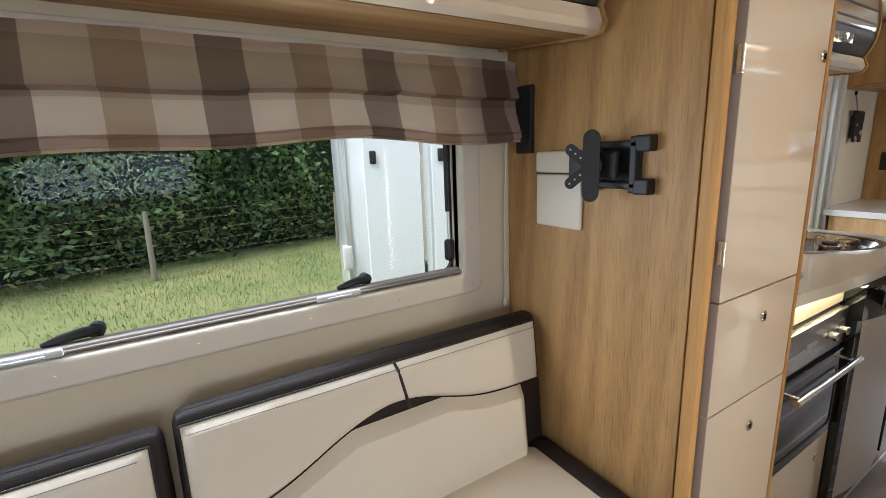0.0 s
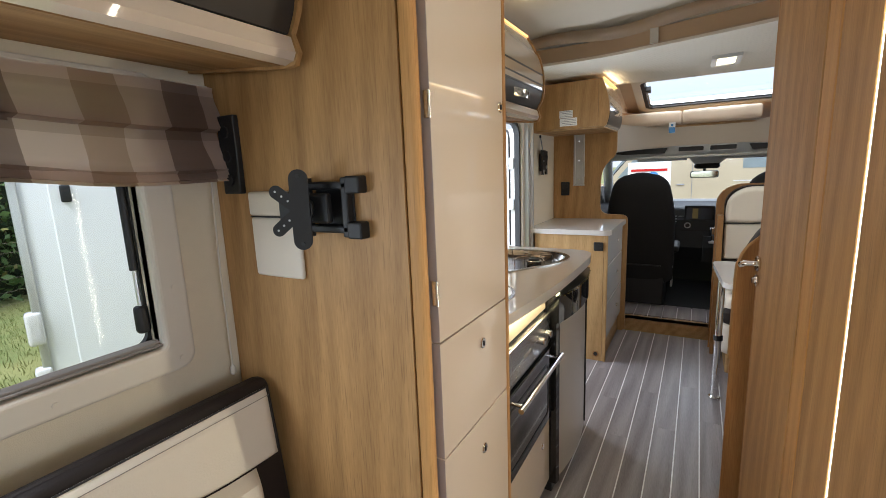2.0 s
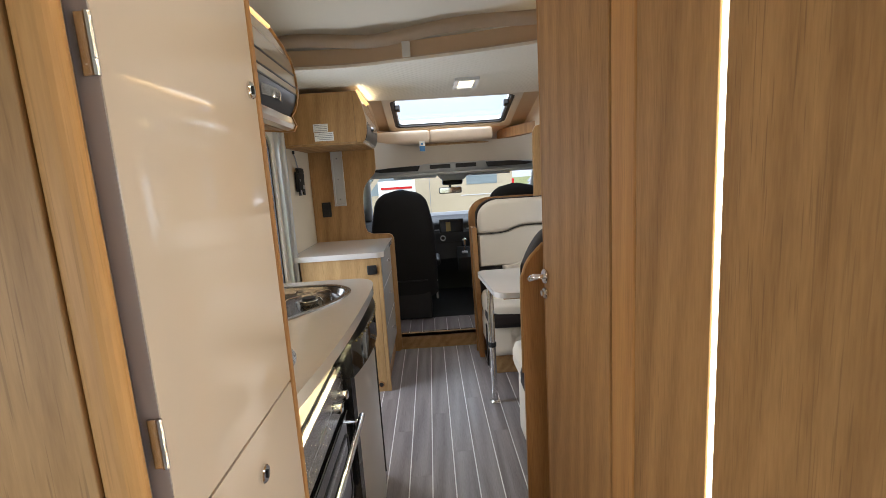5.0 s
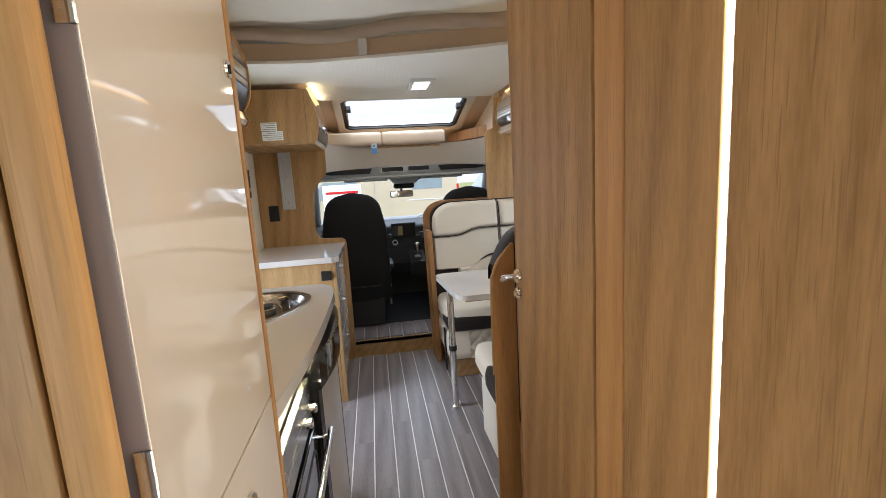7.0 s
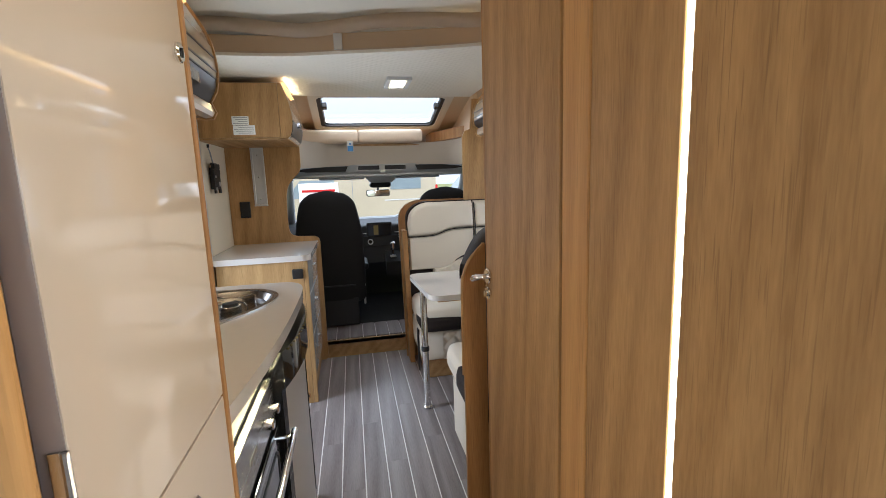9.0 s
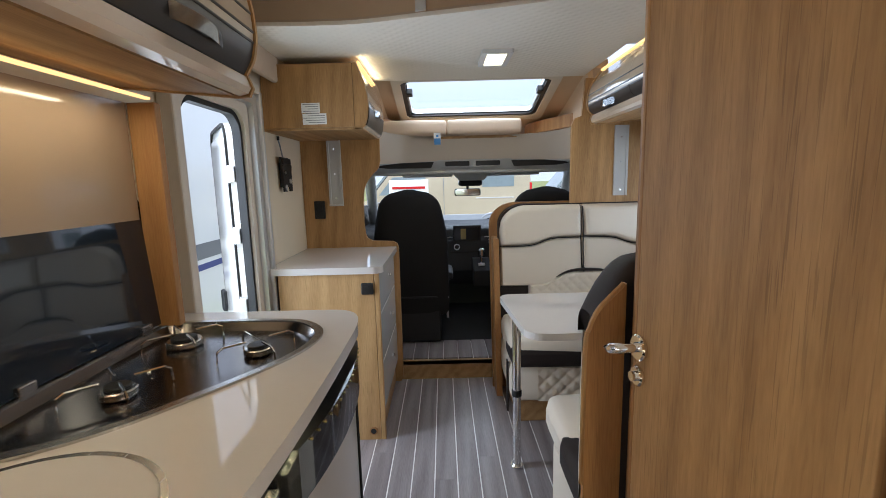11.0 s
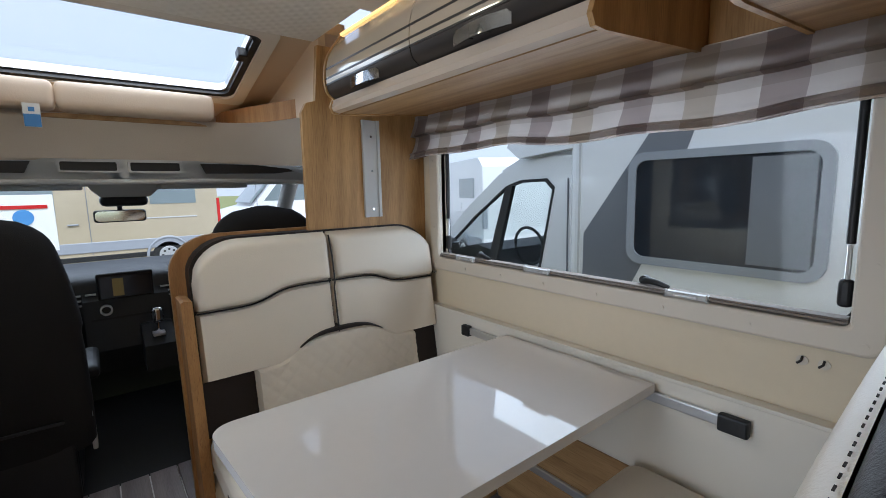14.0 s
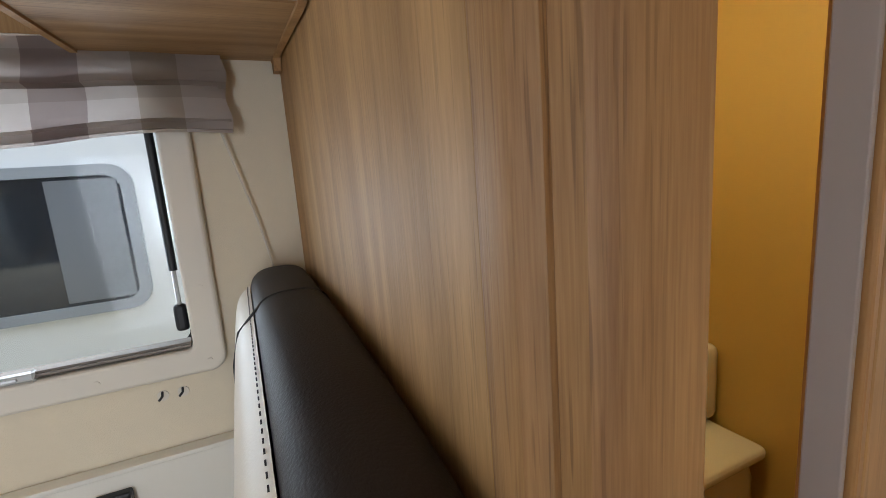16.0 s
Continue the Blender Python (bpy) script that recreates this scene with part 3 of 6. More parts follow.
# ---------------------------------------------------------------- windows
def hinged_window(name, x0, x1, z0, z1, y, out, catches, latches, label):
    """A top-hung caravan window: inner frame, outer acrylic pane, catch rail, handles and stays. out is +1 or -1."""
    w = thing(name, ((x0 + x1) / 2, y, z0), label, "", kind="structure")
    o, i = round_rect(x0 - 0.065, x1 + 0.065, z0 - 0.062, z1 + 0.06, 0.035), round_rect(x0, x1, z0, z1, 0.015)
    fr = part("window_frame", ring(o, i, "y", y - out * 0.026, y + out * 0.03), FRAME_CREAM, w, "ivory plastic frame")
    bv = fr.modifiers.new("bevel", "BEVEL")
    bv.width, bv.segments, bv.limit_method = 0.010, 3, "ANGLE"
    part("blind_rail", box(x0 + 0.004, x1 - 0.004, y - out * 0.012, y + out * 0.02, z0 + 0.002, z0 + 0.016, 0.003), RAIL, w, "dull metal rail along the sill")
    part("rail_lip", box(x0 + 0.004, x1 - 0.004, y - out * 0.020, y - out * 0.013, z0 + 0.006, z0 + 0.011, 0.002), RAIL, w)
    part("pane", box(x0 - 0.03, x1 + 0.03, y + out * 0.045, y + out * 0.050, z0 - 0.03, z1 + 0.03, 0.001), CLEAR, w, "clear acrylic pane").visible_shadow = False
    seal = ring(round_rect(x0 - 0.012, x1 + 0.012, z0 - 0.012, z1 + 0.012, 0.03), round_rect(x0 + 0.006, x1 - 0.006, z0 + 0.004, z1 - 0.004, 0.03), "y", y + out * 0.031, y + out * 0.044)
    part("seal", seal, RUBBER, w, "black rubber seal")
    for cx in catches:
        c = part("catch", box(cx - 0.055, cx + 0.055, y - out * 0.030, y - out * 0.021, z0 + 0.004, z0 + 0.020, 0.004), GREY_PLASTIC, w, "grey blind catch")
        part("slot", box(cx - 0.03, cx + 0.03, y - out * 0.034, y - out * 0.031, z0 + 0.009, z0 + 0.014, 0.001), ALU, c)
    for lx in latches:
        bm = tube([(lx + 0.045, y + out * 0.034, z0 + 0.024), (lx + 0.02, y + out * 0.014, z0 + 0.030), (lx - 0.015, y + out * 0.010, z0 + 0.027), (lx - 0.046, y + out * 0.014, z0 + 0.018)], [0.009, 0.011, 0.009, 0.006], 10)
        h = part("window_handle", bm, BLACK, w, "black window handle", True)
        part("boss", disc((lx + 0.036, y + out * 0.032, z0 + 0.026), "y", 0.015, 0.02, 16), BLACK, h)
    for sx, d in ((x0 + 0.018, 1), (x1 - 0.018, -1)):
        st = part("stay", tube([(sx, y + out * 0.022, z1 - 0.03), (sx, y + out * 0.022, z0 + 0.18)], 0.009, 10), BLACK, w, "black telescopic stay", True)
        part("rod", tube([(sx, y + out * 0.022, z0 + 0.179), (sx, y + out * 0.022, z0 + 0.09)], 0.005, 8), ALU, st)
        part("knob", cushion(sx - 0.014, sx + 0.014, y + out * 0.010, y + out * 0.034, z0 + 0.035, z0 + 0.10, 0.010), BLACK, st, "", True)
    n = max(3, round((x1 - x0) / 0.22))
    for k in range(n + 1):
        screw((x0 - 0.03 + (x1 - x0 + 0.06) * k / n, y - out * 0.027, z0 - 0.034), "y", w)
    for sx in (x0 - 0.034, x1 + 0.034):
        for k in (0.25, 0.8):
            screw((sx, y - out * 0.027, z0 + (z1 - z0) * k), "y", w)
    return w


hinged_window("window_1", -0.10, 1.50, 0.965, 1.50, WL, 1, (0.55, 1.13), (0.615, 1.185), "wide lounge window with ivory frame and clear acrylic pane")
hinged_window("window_3", 0.0, 1.35, 0.965, 1.50, WR, -1, (0.65,), (0.3, 1.0), "lounge window opposite the sofa with ivory frame")
hinged_window("window_2", 3.08, 4.54, 0.995, 1.56, WR, -1, (3.42, 3.95, 4.35), (3.53, 4.28), "wide dinette window with ivory frame and clear acrylic pane")


def roman_blind(name, x0, x1, z0, z1, y, out, material, label, seed):
    """A soft gathered blind: cloth in hanging folds, a top batten and a draw cord."""
    b = thing(name, ((x0 + x1) / 2, y, z0), label, "blind")
    rnd = random.Random(seed)
    ph = [rnd.uniform(0, 6.28) for _ in range(6)]

    def cloth(u, v):
        x = x0 + (x1 - x0) * u
        sag = 0.010 * math.sin(u * 9 + ph[0]) + 0.006 * math.sin(u * 23 + ph[1])
        tier = (v * 2.02 + 0.05 * math.sin(u * 6 + ph[2]) * (0.2 < v < 0.8)) % 1.0
        depth = 0.022 + 0.032 * tier ** 1.5 + 0.005 * math.sin(u * 31 + v * 5 + ph[3]) + 0.003 * math.sin(u * 83 + v * 9)
        end = min(u, 1 - u)
        curl = 0.004 * math.exp(-end * 60) * math.sin(v * 12 + ph[4])
        z = z1 + (z0 - z1) * v + (sag * v if v > 0.3 else 0)
        return (x + curl, y - out * depth, z)

    part("cloth", sheet(cloth, 110, 44, 0.0015, None, lambda u, v: ((x1 - x0) * u, 1.35 * (z1 - z0) * v)), material, b, "", True)
    hem = [cloth(u / 60, 0.985) for u in range(61)]
    part("hem", sheet(lambda u, v: (hem[round(u * 60)][0], hem[round(u * 60)][1] + out * 0.012 * math.sin(v * 3.1), hem[round(u * 60)][2] + 0.028 * v - 0.006), 60, 4, 0.0015, None,
                      lambda u, v: ((x1 - x0) * u, 0.28 + 0.03 * v)), material, b, "", True)
    part("batten", box(x0 + 0.005, x1 - 0.005, y - out * 0.009, y - out * 0.001, z1 - 0.02, z1 + 0.006, 0.002), FRAME_CREAM, b)
    return b


bl = roman_blind("roman_blind", -0.20, 1.675, 1.335, 1.543, WL - 0.027, 1, LOUNGE_CHECK, "beige and brown checked cloth blind drawn up over the lounge window", 3)
cord = tube([(1.655, WL - 0.03, 1.36), (1.652, WL - 0.022, 1.1), (1.654, WL - 0.02, 0.86)], 0.0022, 6)
cd = part("cord", cord, FRAME_CREAM, bl)
part("bead", tube([(1.654, WL - 0.02, 0.86), (1.654, WL - 0.02, 0.852), (1.654, WL - 0.02, 0.838), (1.654, WL - 0.02, 0.833)], [0.003, 0.007, 0.008, 0.004], 10), FRAME_CREAM, cd, "", True)
bl = roman_blind("roman_blind", 2.93, 4.745, 1.462, 1.655, WR + 0.027, -1, DINETTE_CHECK, "white and brown checked cloth blind drawn up over the dinette window", 8)
part("cord", tube([(2.955, WR + 0.03, 1.48), (2.90, WR + 0.024, 1.25), (2.862, WR + 0.03, 1.02)], 0.003, 6), FRAME_CREAM, bl)


# ---------------------------------------------------------------- entrance
fr = thing("door_frame", (3.67, WL, 0.0), "entrance door surround of ivory plastic and aluminium", "", kind="structure")
def arch(x0, x1, z1, r):
    return [(x0, 0.0)] + [(x0 + r - r * math.cos(radians(9 * i)), z1 - r + r * math.sin(radians(9 * i))) for i in range(11)] + \
           [(x1 - r + r * math.sin(radians(9 * i)), z1 - r + r * math.cos(radians(9 * i))) for i in range(11)] + [(x1, 0.0)]


def arch_band(o, i, y0, y1):
    bm = bmesh.new()
    a, b, c, d = ([bm.verts.new((u, y, v)) for u, v in pts] for pts, y in ((o, y0), (o, y1), (i, y0), (i, y1)))
    for k in range(len(o) - 1):
        for q in ((a[k], a[k + 1], c[k + 1], c[k]), (b[k], d[k], d[k + 1], b[k + 1]), (a[k], b[k], b[k + 1], a[k + 1]), (c[k], c[k + 1], d[k + 1], d[k])):
            bm.faces.new(q)
    return bm


part("liner", arch_band(arch(3.385, 3.955, 1.675, 0.03), arch(3.425, 3.915, 1.635, 0.09), WL - 0.004, WL + 0.05), FRAME_CREAM, fr)
part("gasket", arch_band(arch(3.424, 3.916, 1.636, 0.09), arch(3.442, 3.898, 1.615, 0.085), WL + 0.012, WL + 0.048), RUBBER, fr, "black rubber gasket")
part("channel", arch_band(arch(3.345, 3.995, 1.72, 0.012), arch(3.384, 3.956, 1.676, 0.03), WL - 0.030, WL - 0.003), ALU, fr, "satin aluminium flyscreen channel")
part("cassette", box(3.30, 3.344, WL - 0.055, WL - 0.003, 0.0, 1.735, 0.006), FRAME_CREAM, fr, "ivory flyscreen cassette")
part("jamb", box(3.996, 4.022, WL - 0.050, WL - 0.003, 0.0, 1.735, 0.006), ALU, fr)
part("header", box(3.345, 3.995, WL - 0.05, WL - 0.003, 1.721, 1.765, 0.006), FRAME_CREAM, fr)
part("sill", box(3.40, 3.94, WL - 0.01, WL + 0.06, -0.045, -0.004, 0.004), ALU, fr)

LEAF_AT = pose(3.935, WL + 0.07, 0, 0, 0, 33)
dr = thing("entrance_door", (3.93, WL + 0.06, -0.3), "white entrance door swung wide open outside", "door")
part("leaf", move(prism(round_rect(0.0, 0.56, -0.28, 1.60, 0.09), "y", -0.015, 0.02, 0.006), LEAF_AT), WHITE_PAINT, dr)
part("inner_liner", move(prism(round_rect(0.05, 0.51, -0.2, 1.54, 0.07), "y", 0.021, 0.034, 0.004), LEAF_AT), WHITE_GLOSS, dr)
part("seal", move(ring(round_rect(0.0, 0.56, -0.28, 1.60, 0.09), round_rect(0.014, 0.546, -0.266, 1.586, 0.08), "y", 0.0205, 0.030), LEAF_AT), RUBBER, dr)
for hz in (0.72, 1.05, 1.33):
    hg = part("hinge", box(3.892, 3.93, WL + 0.052, WL + 0.085, hz, hz + 0.07, 0.003), ALU, dr, "white metal hinge")
    part("pin", tube([(3.922, WL + 0.09, hz - 0.005), (3.922, WL + 0.09, hz + 0.075)], 0.005, 10), ALU, hg)
part("door_handle", move(box(0.44, 0.50, 0.035, 0.06, 0.62, 0.74, 0.01), LEAF_AT), BLACK, dr)

# ---------------------------------------------------------------- overhead cabinets
def smooth_line(pts, n=5):
    """Catmull-Rom through 2D points."""
    out = []
    p = [pts[0], *pts, pts[-1]]
    for i in range(1, len(p) - 2):
        for k in range(n):
            t = k / n
            out.append(tuple(0.5 * (2 * p[i][j] + (p[i + 1][j] - p[i - 1][j]) * t + (2 * p[i - 1][j] - 5 * p[i][j] + 4 * p[i + 1][j] - p[i + 2][j]) * t * t
                                    + (3 * p[i][j] - p[i - 1][j] - 3 * p[i + 1][j] + p[i + 2][j]) * t ** 3) for j in (0, 1)))
    out.append(tuple(pts[-1]))
    return out


def overhead(name, xs, front, back, z0, z1, side, label, ends=(True, True), handles=True, lit=True):
    """A curved overhead cabinet: oak box, bowed two-tone doors with chrome handles, a padded lower rail.
    front: y of the lower front edge; side: +1 on the left wall, -1 on the right."""
    s = side
    c = thing(name, ((xs[0] + xs[-1]) / 2, back, z0), label, "cabinet")
    h = z1 - z0
    line = smooth_line([(front + s * 0.012, z0 + 0.055), (front - s * 0.012, z0 + 0.26 * h), (front - s * 0.020, z0 + 0.45 * h), (front - s * 0.002, z0 + 0.72 * h), (front + s * 0.055, z1)], 6)
    body = [(back, z0 + 0.035), (front + s * 0.045, z0 + 0.002), (front + s * 0.035, z0 + 0.05)] + [(u + s * 0.024, v) for u, v in line] + [(back, z1)]
    part("body", prism(body, "x", xs[0] + 0.012, xs[-1] - 0.012, 0), OAK_X, c, "oak veneered carcass")
    lip = [(front + s * 0.03, z0), (front + s * 0.006, z0 + 0.006), (front - s * 0.002, z0 + 0.02), (front + s * 0.008, z0 + 0.05), (front + s * 0.034, z0 + 0.049)]
    part("lower_rail", prism(lip, "x", xs[0] + 0.012, xs[-1] - 0.012), CREAM_GLOSS, c, "pale lacquered lower rail", True)
    for k, (a, on) in enumerate(((xs[0], ends[0]), (xs[-1] - 0.012, ends[1]))):
        if on:
            prof = [(back, z0 + 0.03), (front + s * 0.04, z0 - 0.004), (front + s * 0.004, z0 - 0.002), (front - s * 0.008, z0 + 0.02)] + [(u - s * 0.006, v) for u, v in line] + [(back, z1)]
            part("end_panel", prism(prof, "x", a, a + 0.012), OAK, c, "oak end panel with a curved edge", True)
    for a, b in zip(xs, xs[1:]):
        a, b = a + (0.014 if a == xs[0] else 0.002), b - (0.014 if b == xs[-1] else 0.002)
        cuts = [0, 9, 14, len(line) - 1]
        tones = ((DARK_GLOSS, "dark brown lacquered band"), (CHAMPAGNE, ""), (CHAMPAGNE, ""))
        dr = None
        for (i, j), (mt, lb) in zip(zip(cuts, cuts[1:]), tones):
            seg = line[i:j + 1]
            prof = seg + [(u + s * 0.02, v) for u, v in seg[::-1]]
            nm = "door" if dr is None else "door_panel"
            ob = part(nm, prism(prof, "x", a, b), mt, c if dr is None else dr, lb, True)
            dr = dr or ob
        for q in (9, 11, 14):
            u, v = line[q]
            part("trim_line", prism([(u - s * 0.002, v - 0.002), (u - s * 0.002, v + 0.004), (u + s * 0.01, v + 0.004), (u + s * 0.01, v - 0.002)], "x", a, b), DARK_GLOSS, dr)
        if handles:
            m = (a + b) / 2
            u, v = line[5]
            w = 0.10
            arc = lambda t: (m - w + 2 * w * t, u - s * (0.004 + 0.016 * math.sin(math.pi * t)), v)
            bm = sheet(lambda t, q: (arc(t)[0], arc(t)[1], v - 0.017 + 0.034 * q), 14, 2, 0.004)
            hd = part("handle", bm, CHROME, dr, "bowed chrome handle", True)
            part("button", box(m - 0.03, m + 0.03, u - s * 0.012, u - s * 0.002, v - 0.013, v + 0.013, 0.003), BLACK, hd)
    if lit:
        part("light_strip", box(xs[0] + 0.01, xs[-1] - 0.01, line[-1][0] - s * 0.004, line[-1][0] + s * 0.008, z1 + 0.001, z1 + 0.009, 0.001), LED_WARM, c, "amber light strip along the top")
    return c


overhead("overhead_cabinet", [-0.6, 0.53, 1.10, 1.66], 0.735, WL - 0.004, 1.548, 1.95, 1, "oak overhead cabinet with cream and brown gloss doors over the sofa", ends=(False, True))
overhead("overhead_cabinet", [3.405, 3.99, 4.575], -0.66, WR + 0.004, 1.618, 1.915, -1, "oak overhead cabinet with cream and brown gloss doors over the dinette")
overhead("overhead_cabinet", [2.815, 3.19], -0.68, WR + 0.004, 1.60, 1.95, -1, "short oak overhead cabinet beside the washroom panel", handles=True)
overhead("overhead_cabinet", [2.085, 2.60, 3.135], 0.72, WL - 0.004, 1.548, 1.93, 1, "oak overhead cabinet with gloss doors over the kitchen")
solo("locker_back_panel", box(3.192, 3.403, WR + 0.004, WR + 0.02, 1.655, 2.09, 0.002), OAK, "oak back panel of the open locker between overhead cabinets", kind="structure")
for nm, a, y0, z, yl in (("overhead", (3.42, 4.56), -0.735, 1.93, -1), ("kitchen", (2.1, 3.12), 0.79, 1.945, 1), ("lounge", (-0.5, 1.64), 0.80, 1.965, 1)):
    lamp(nm + "_strip_light", "AREA", 0.5, WARM, look(((a[0] + a[1]) / 2, y0, z), ((a[0] + a[1]) / 2, y0 + yl * -0.3, z + 0.3)), (a[1] - a[0], 0.03))

# curved moulding where the lockers meet the washroom panel
solo("trim_moulding", prism([(WR + 0.06, 1.60), (WR + 0.03, 1.60), (WR + 0.03, 1.70), (WR + 0.1, 1.70)], "x", 2.812, 2.828), OAK_EDGE, "curved oak moulding", kind="structure")

# ---------------------------------------------------------------- lounge wall things


def tv_bracket(name, m, label):
    """Folding television arm, built facing +y from a wall at y = 0."""
    b = thing(name, m.translation, label, "bracket")
    def add(nm, bm, parent, mat=BLACK):
        return part(nm, move(bm, m), mat, parent)
    add("wall_plate", box(0.085, 0.125, 0.0, 0.028, -0.062, -0.028, 0.004), b)
    add("wall_plate", box(0.085, 0.125, 0.0, 0.028, 0.028, 0.062, 0.004), b)
    add("rail", box(0.07, 0.088, 0.006, 0.024, -0.06, 0.06, 0.003), b)
    add("arm", box(-0.03, 0.10, 0.010, 0.024, 0.036, 0.052, 0.004), b)
    add("arm", box(-0.03, 0.10, 0.010, 0.024, -0.052, -0.036, 0.004), b)
    add("pivot", tube([(-0.035, 0.02, -0.06), (-0.035, 0.02, 0.06)], 0.013, 14), b)
    add("elbow", box(-0.02, 0.05, 0.028, 0.044, -0.03, 0.03, 0.005), b)
    add("tilt_head", box(-0.07, -0.02, 0.03, 0.07, -0.035, 0.035, 0.006), b)
    add("back_plate", box(-0.02, 0.09, 0.002, 0.007, -0.05, 0.05, 0.002), b)
    S = m @ Matrix.Translation((0.008, 0.075, 0)) @ pose(0, 0, 0, 0, 0, -36) @ Matrix.Diagonal((0.78, 1, 0.80, 1))
    star = part("mount_plate", move(prism(round_rect(-0.024, 0.024, -0.098, 0.098, 0.0235), "y", 0, 0.006, 0.001), S), BLACK, b)
    part("hub", move(disc((0.0, -0.012, 0.0), "y", 0.03, 0.024, 20), S), BLACK, star)
    for dz in (-0.082, 0.082):
        part("bolt", move(disc((0, 0.008, dz), "y", 0.005, 0.005, 10), S), DASH, star)
    for up in (1, -1):
        wing = part("wing", move(prism(round_rect(-0.09, 0.0, -0.016, 0.016, 0.0155), "y", 0.001, 0.005, 0.001), S @ pose(0, 0, 0, 0, up * 38, 0)), BLACK, star)
        for k in range(3):
            part("hole", move(disc((-0.038 - 0.019 * k, 0.0055, 0.0), "y", 0.0028, 0.002, 8), S @ pose(0, 0, 0, 0, up * 38, 0)), ALU, wing)
    return b


tv_bracket("tv_bracket", Matrix.Translation((1.685, 0.725, 1.268)) @ pose(0, 0, 0, 0, 0, 90) @ Matrix.Diagonal((-0.92, 1, 1, 1)), "black folding television bracket on the oak partition")
sp = thing("speaker_panel", (1.68, 1.01, 1.30), "tall narrow black switch panel on the partition", "switch panel")
part("housing", box(1.668, 1.684, 0.975, 1.035, 1.298, 1.478, 0.003), BLACK, sp)
for z in (1.33, 1.385, 1.44):
    part("socket", disc((1.666, 1.005, z), "x", 0.013, 0.006, 16), RUBBER, sp)
po = thing("wall_pouch", (1.68, 0.88, 1.1), "cream leatherette wall pouch with a flap", "pouch")
part("pocket", cushion(1.672, 1.684, 0.80, 0.955, 1.105, 1.243, 0.006, 0.001), LEATHER, po, "", True)
part("flap", cushion(1.669, 1.684, 0.80, 0.955, 1.247, 1.302, 0.006, 0.001), LEATHER, po, "", True)
part("seam", box(1.6705, 1.674, 0.802, 0.953, 1.2435, 1.2465, 0.0005), PIPING, po)

# ---------------------------------------------------------------- sofa
def wave_panel(x0, x1, fn_low, fn_high, y_fn, n=26, m=5, thick=0.012):
    """A padded panel lying on a back cushion: x across, two edge lines, y at each (x, z)."""
    def f(u, v):
        x = x0 + (x1 - x0) * u
        lo, hi = fn_low(u), fn_high(u)
        z = lo + (hi - lo) * v
        e = min(u, 1 - u, 1e9) * (x1 - x0)
        g = min(v, 1 - v) * (hi - lo)
        d = min(1, e / 0.02) * min(1, g / 0.02)
        return (x, y_fn(z) - thick * math.sqrt(max(0, d)), z)
    return sheet(f, n, m)


sofa = thing("lounge_sofa", (0.5, 0.9, 0.0), "cream and dark brown leatherette lounge sofa along the wall", "sofa")
part("base", box(-1.25, 1.672, 0.52, 1.05, 0.0, 0.32, 0.006), OAK_X, sofa, "oak sofa base")
def sofa_lean(z):
    return 0.900 + 0.045 * (z - 0.45) / 0.40


def wave_line(q):
    """Height of the seam across a sofa back; q runs in metres from the cushion's left end."""
    return 0.600 + 0.118 / (1 + math.exp(-(q - 0.24) * 15)) - 0.060 / (1 + math.exp(-(q - 0.62) * 16)) + 0.020 * math.exp(-((q - 0.45) / 0.13) ** 2)


for a, b, hgt in ((-1.2, 0.737, 0.826), (0.752, 1.672, 0.846)):
    q0 = b - 0.92
    sc = part("seat_cushion", cushion(a, b, 0.48, 0.925, 0.325, 0.468, 0.045, 0.012), LEATHER, sofa, "cream seat cushion", True)
    part("seat_border", cushion(b - 0.085, b + 0.004, 0.474, 0.93, 0.323, 0.474, 0.035, 0.006), LEATHER_DARK, sc, "dark brown seat border", True)
    bm = cushion(a + 0.002, b, 0.905, 0.962, 0.40, hgt, 0.024, 0.003)
    for v in bm.verts:
        v.co.y += sofa_lean(v.co.z) - 0.900
    bk = part("back_cushion", bm, LEATHER_DARK, sofa, "dark brown back cushion", True)
    x0, x1 = a + 0.012, b - 0.022
    at = lambda u: x0 + (x1 - x0) * u
    seam_z = lambda x: wave_line(max(0.0, x - q0))
    top = lambda u: hgt - 0.016
    part("upper_panel", wave_panel(x0, x1, lambda u: seam_z(at(u)), top, sofa_lean, 70, 12, 0.020), LEATHER, bk, "cream upper back panel", True)
    l0, l1 = q0 + 0.135, b - 0.088
    lum = lambda u: min(seam_z(l0 + (l1 - l0) * u) - 0.003, 0.702)
    part("lumbar_panel", wave_panel(l0, l1, lambda u: 0.452, lum, lambda z: sofa_lean(z) - 0.002, 60, 12, 0.036), LEATHER, bk, "quilted cream lumbar pad", True)
    part("top_piping", tube([(at(k / 30), sofa_lean(top(0)) - 0.003, top(0) - 0.001) for k in range(31)], 0.0022, 6), PIPING, bk)
    part("top_stitch", tube([(at(0.01 + 0.98 * k / 30), sofa_lean(top(0)) - 0.019, top(0) - 0.014) for k in range(31)], 0.0009, 5), RAIL, bk)
    part("end_piping", tube([(x1, sofa_lean(z) - 0.003, z) for z in (0.67, 0.72, 0.77, hgt - 0.017)], 0.0022, 6), PIPING, bk)
    part("end_piping", tube([(x0, sofa_lean(z) - 0.003, z) for z in (0.46, 0.6, 0.72, hgt - 0.017)], 0.0022, 6), PIPING, bk)
    if a > 0:
        part("seam", tube([(1.232 - 0.024 * (z - 0.70) / 0.12, sofa_lean(z) - (0.019 if z < 0.82 else 0.006), z) for z in (0.715, 0.74, 0.77, 0.80, 0.815, 0.828)], 0.0042, 6), PIPING, bk)
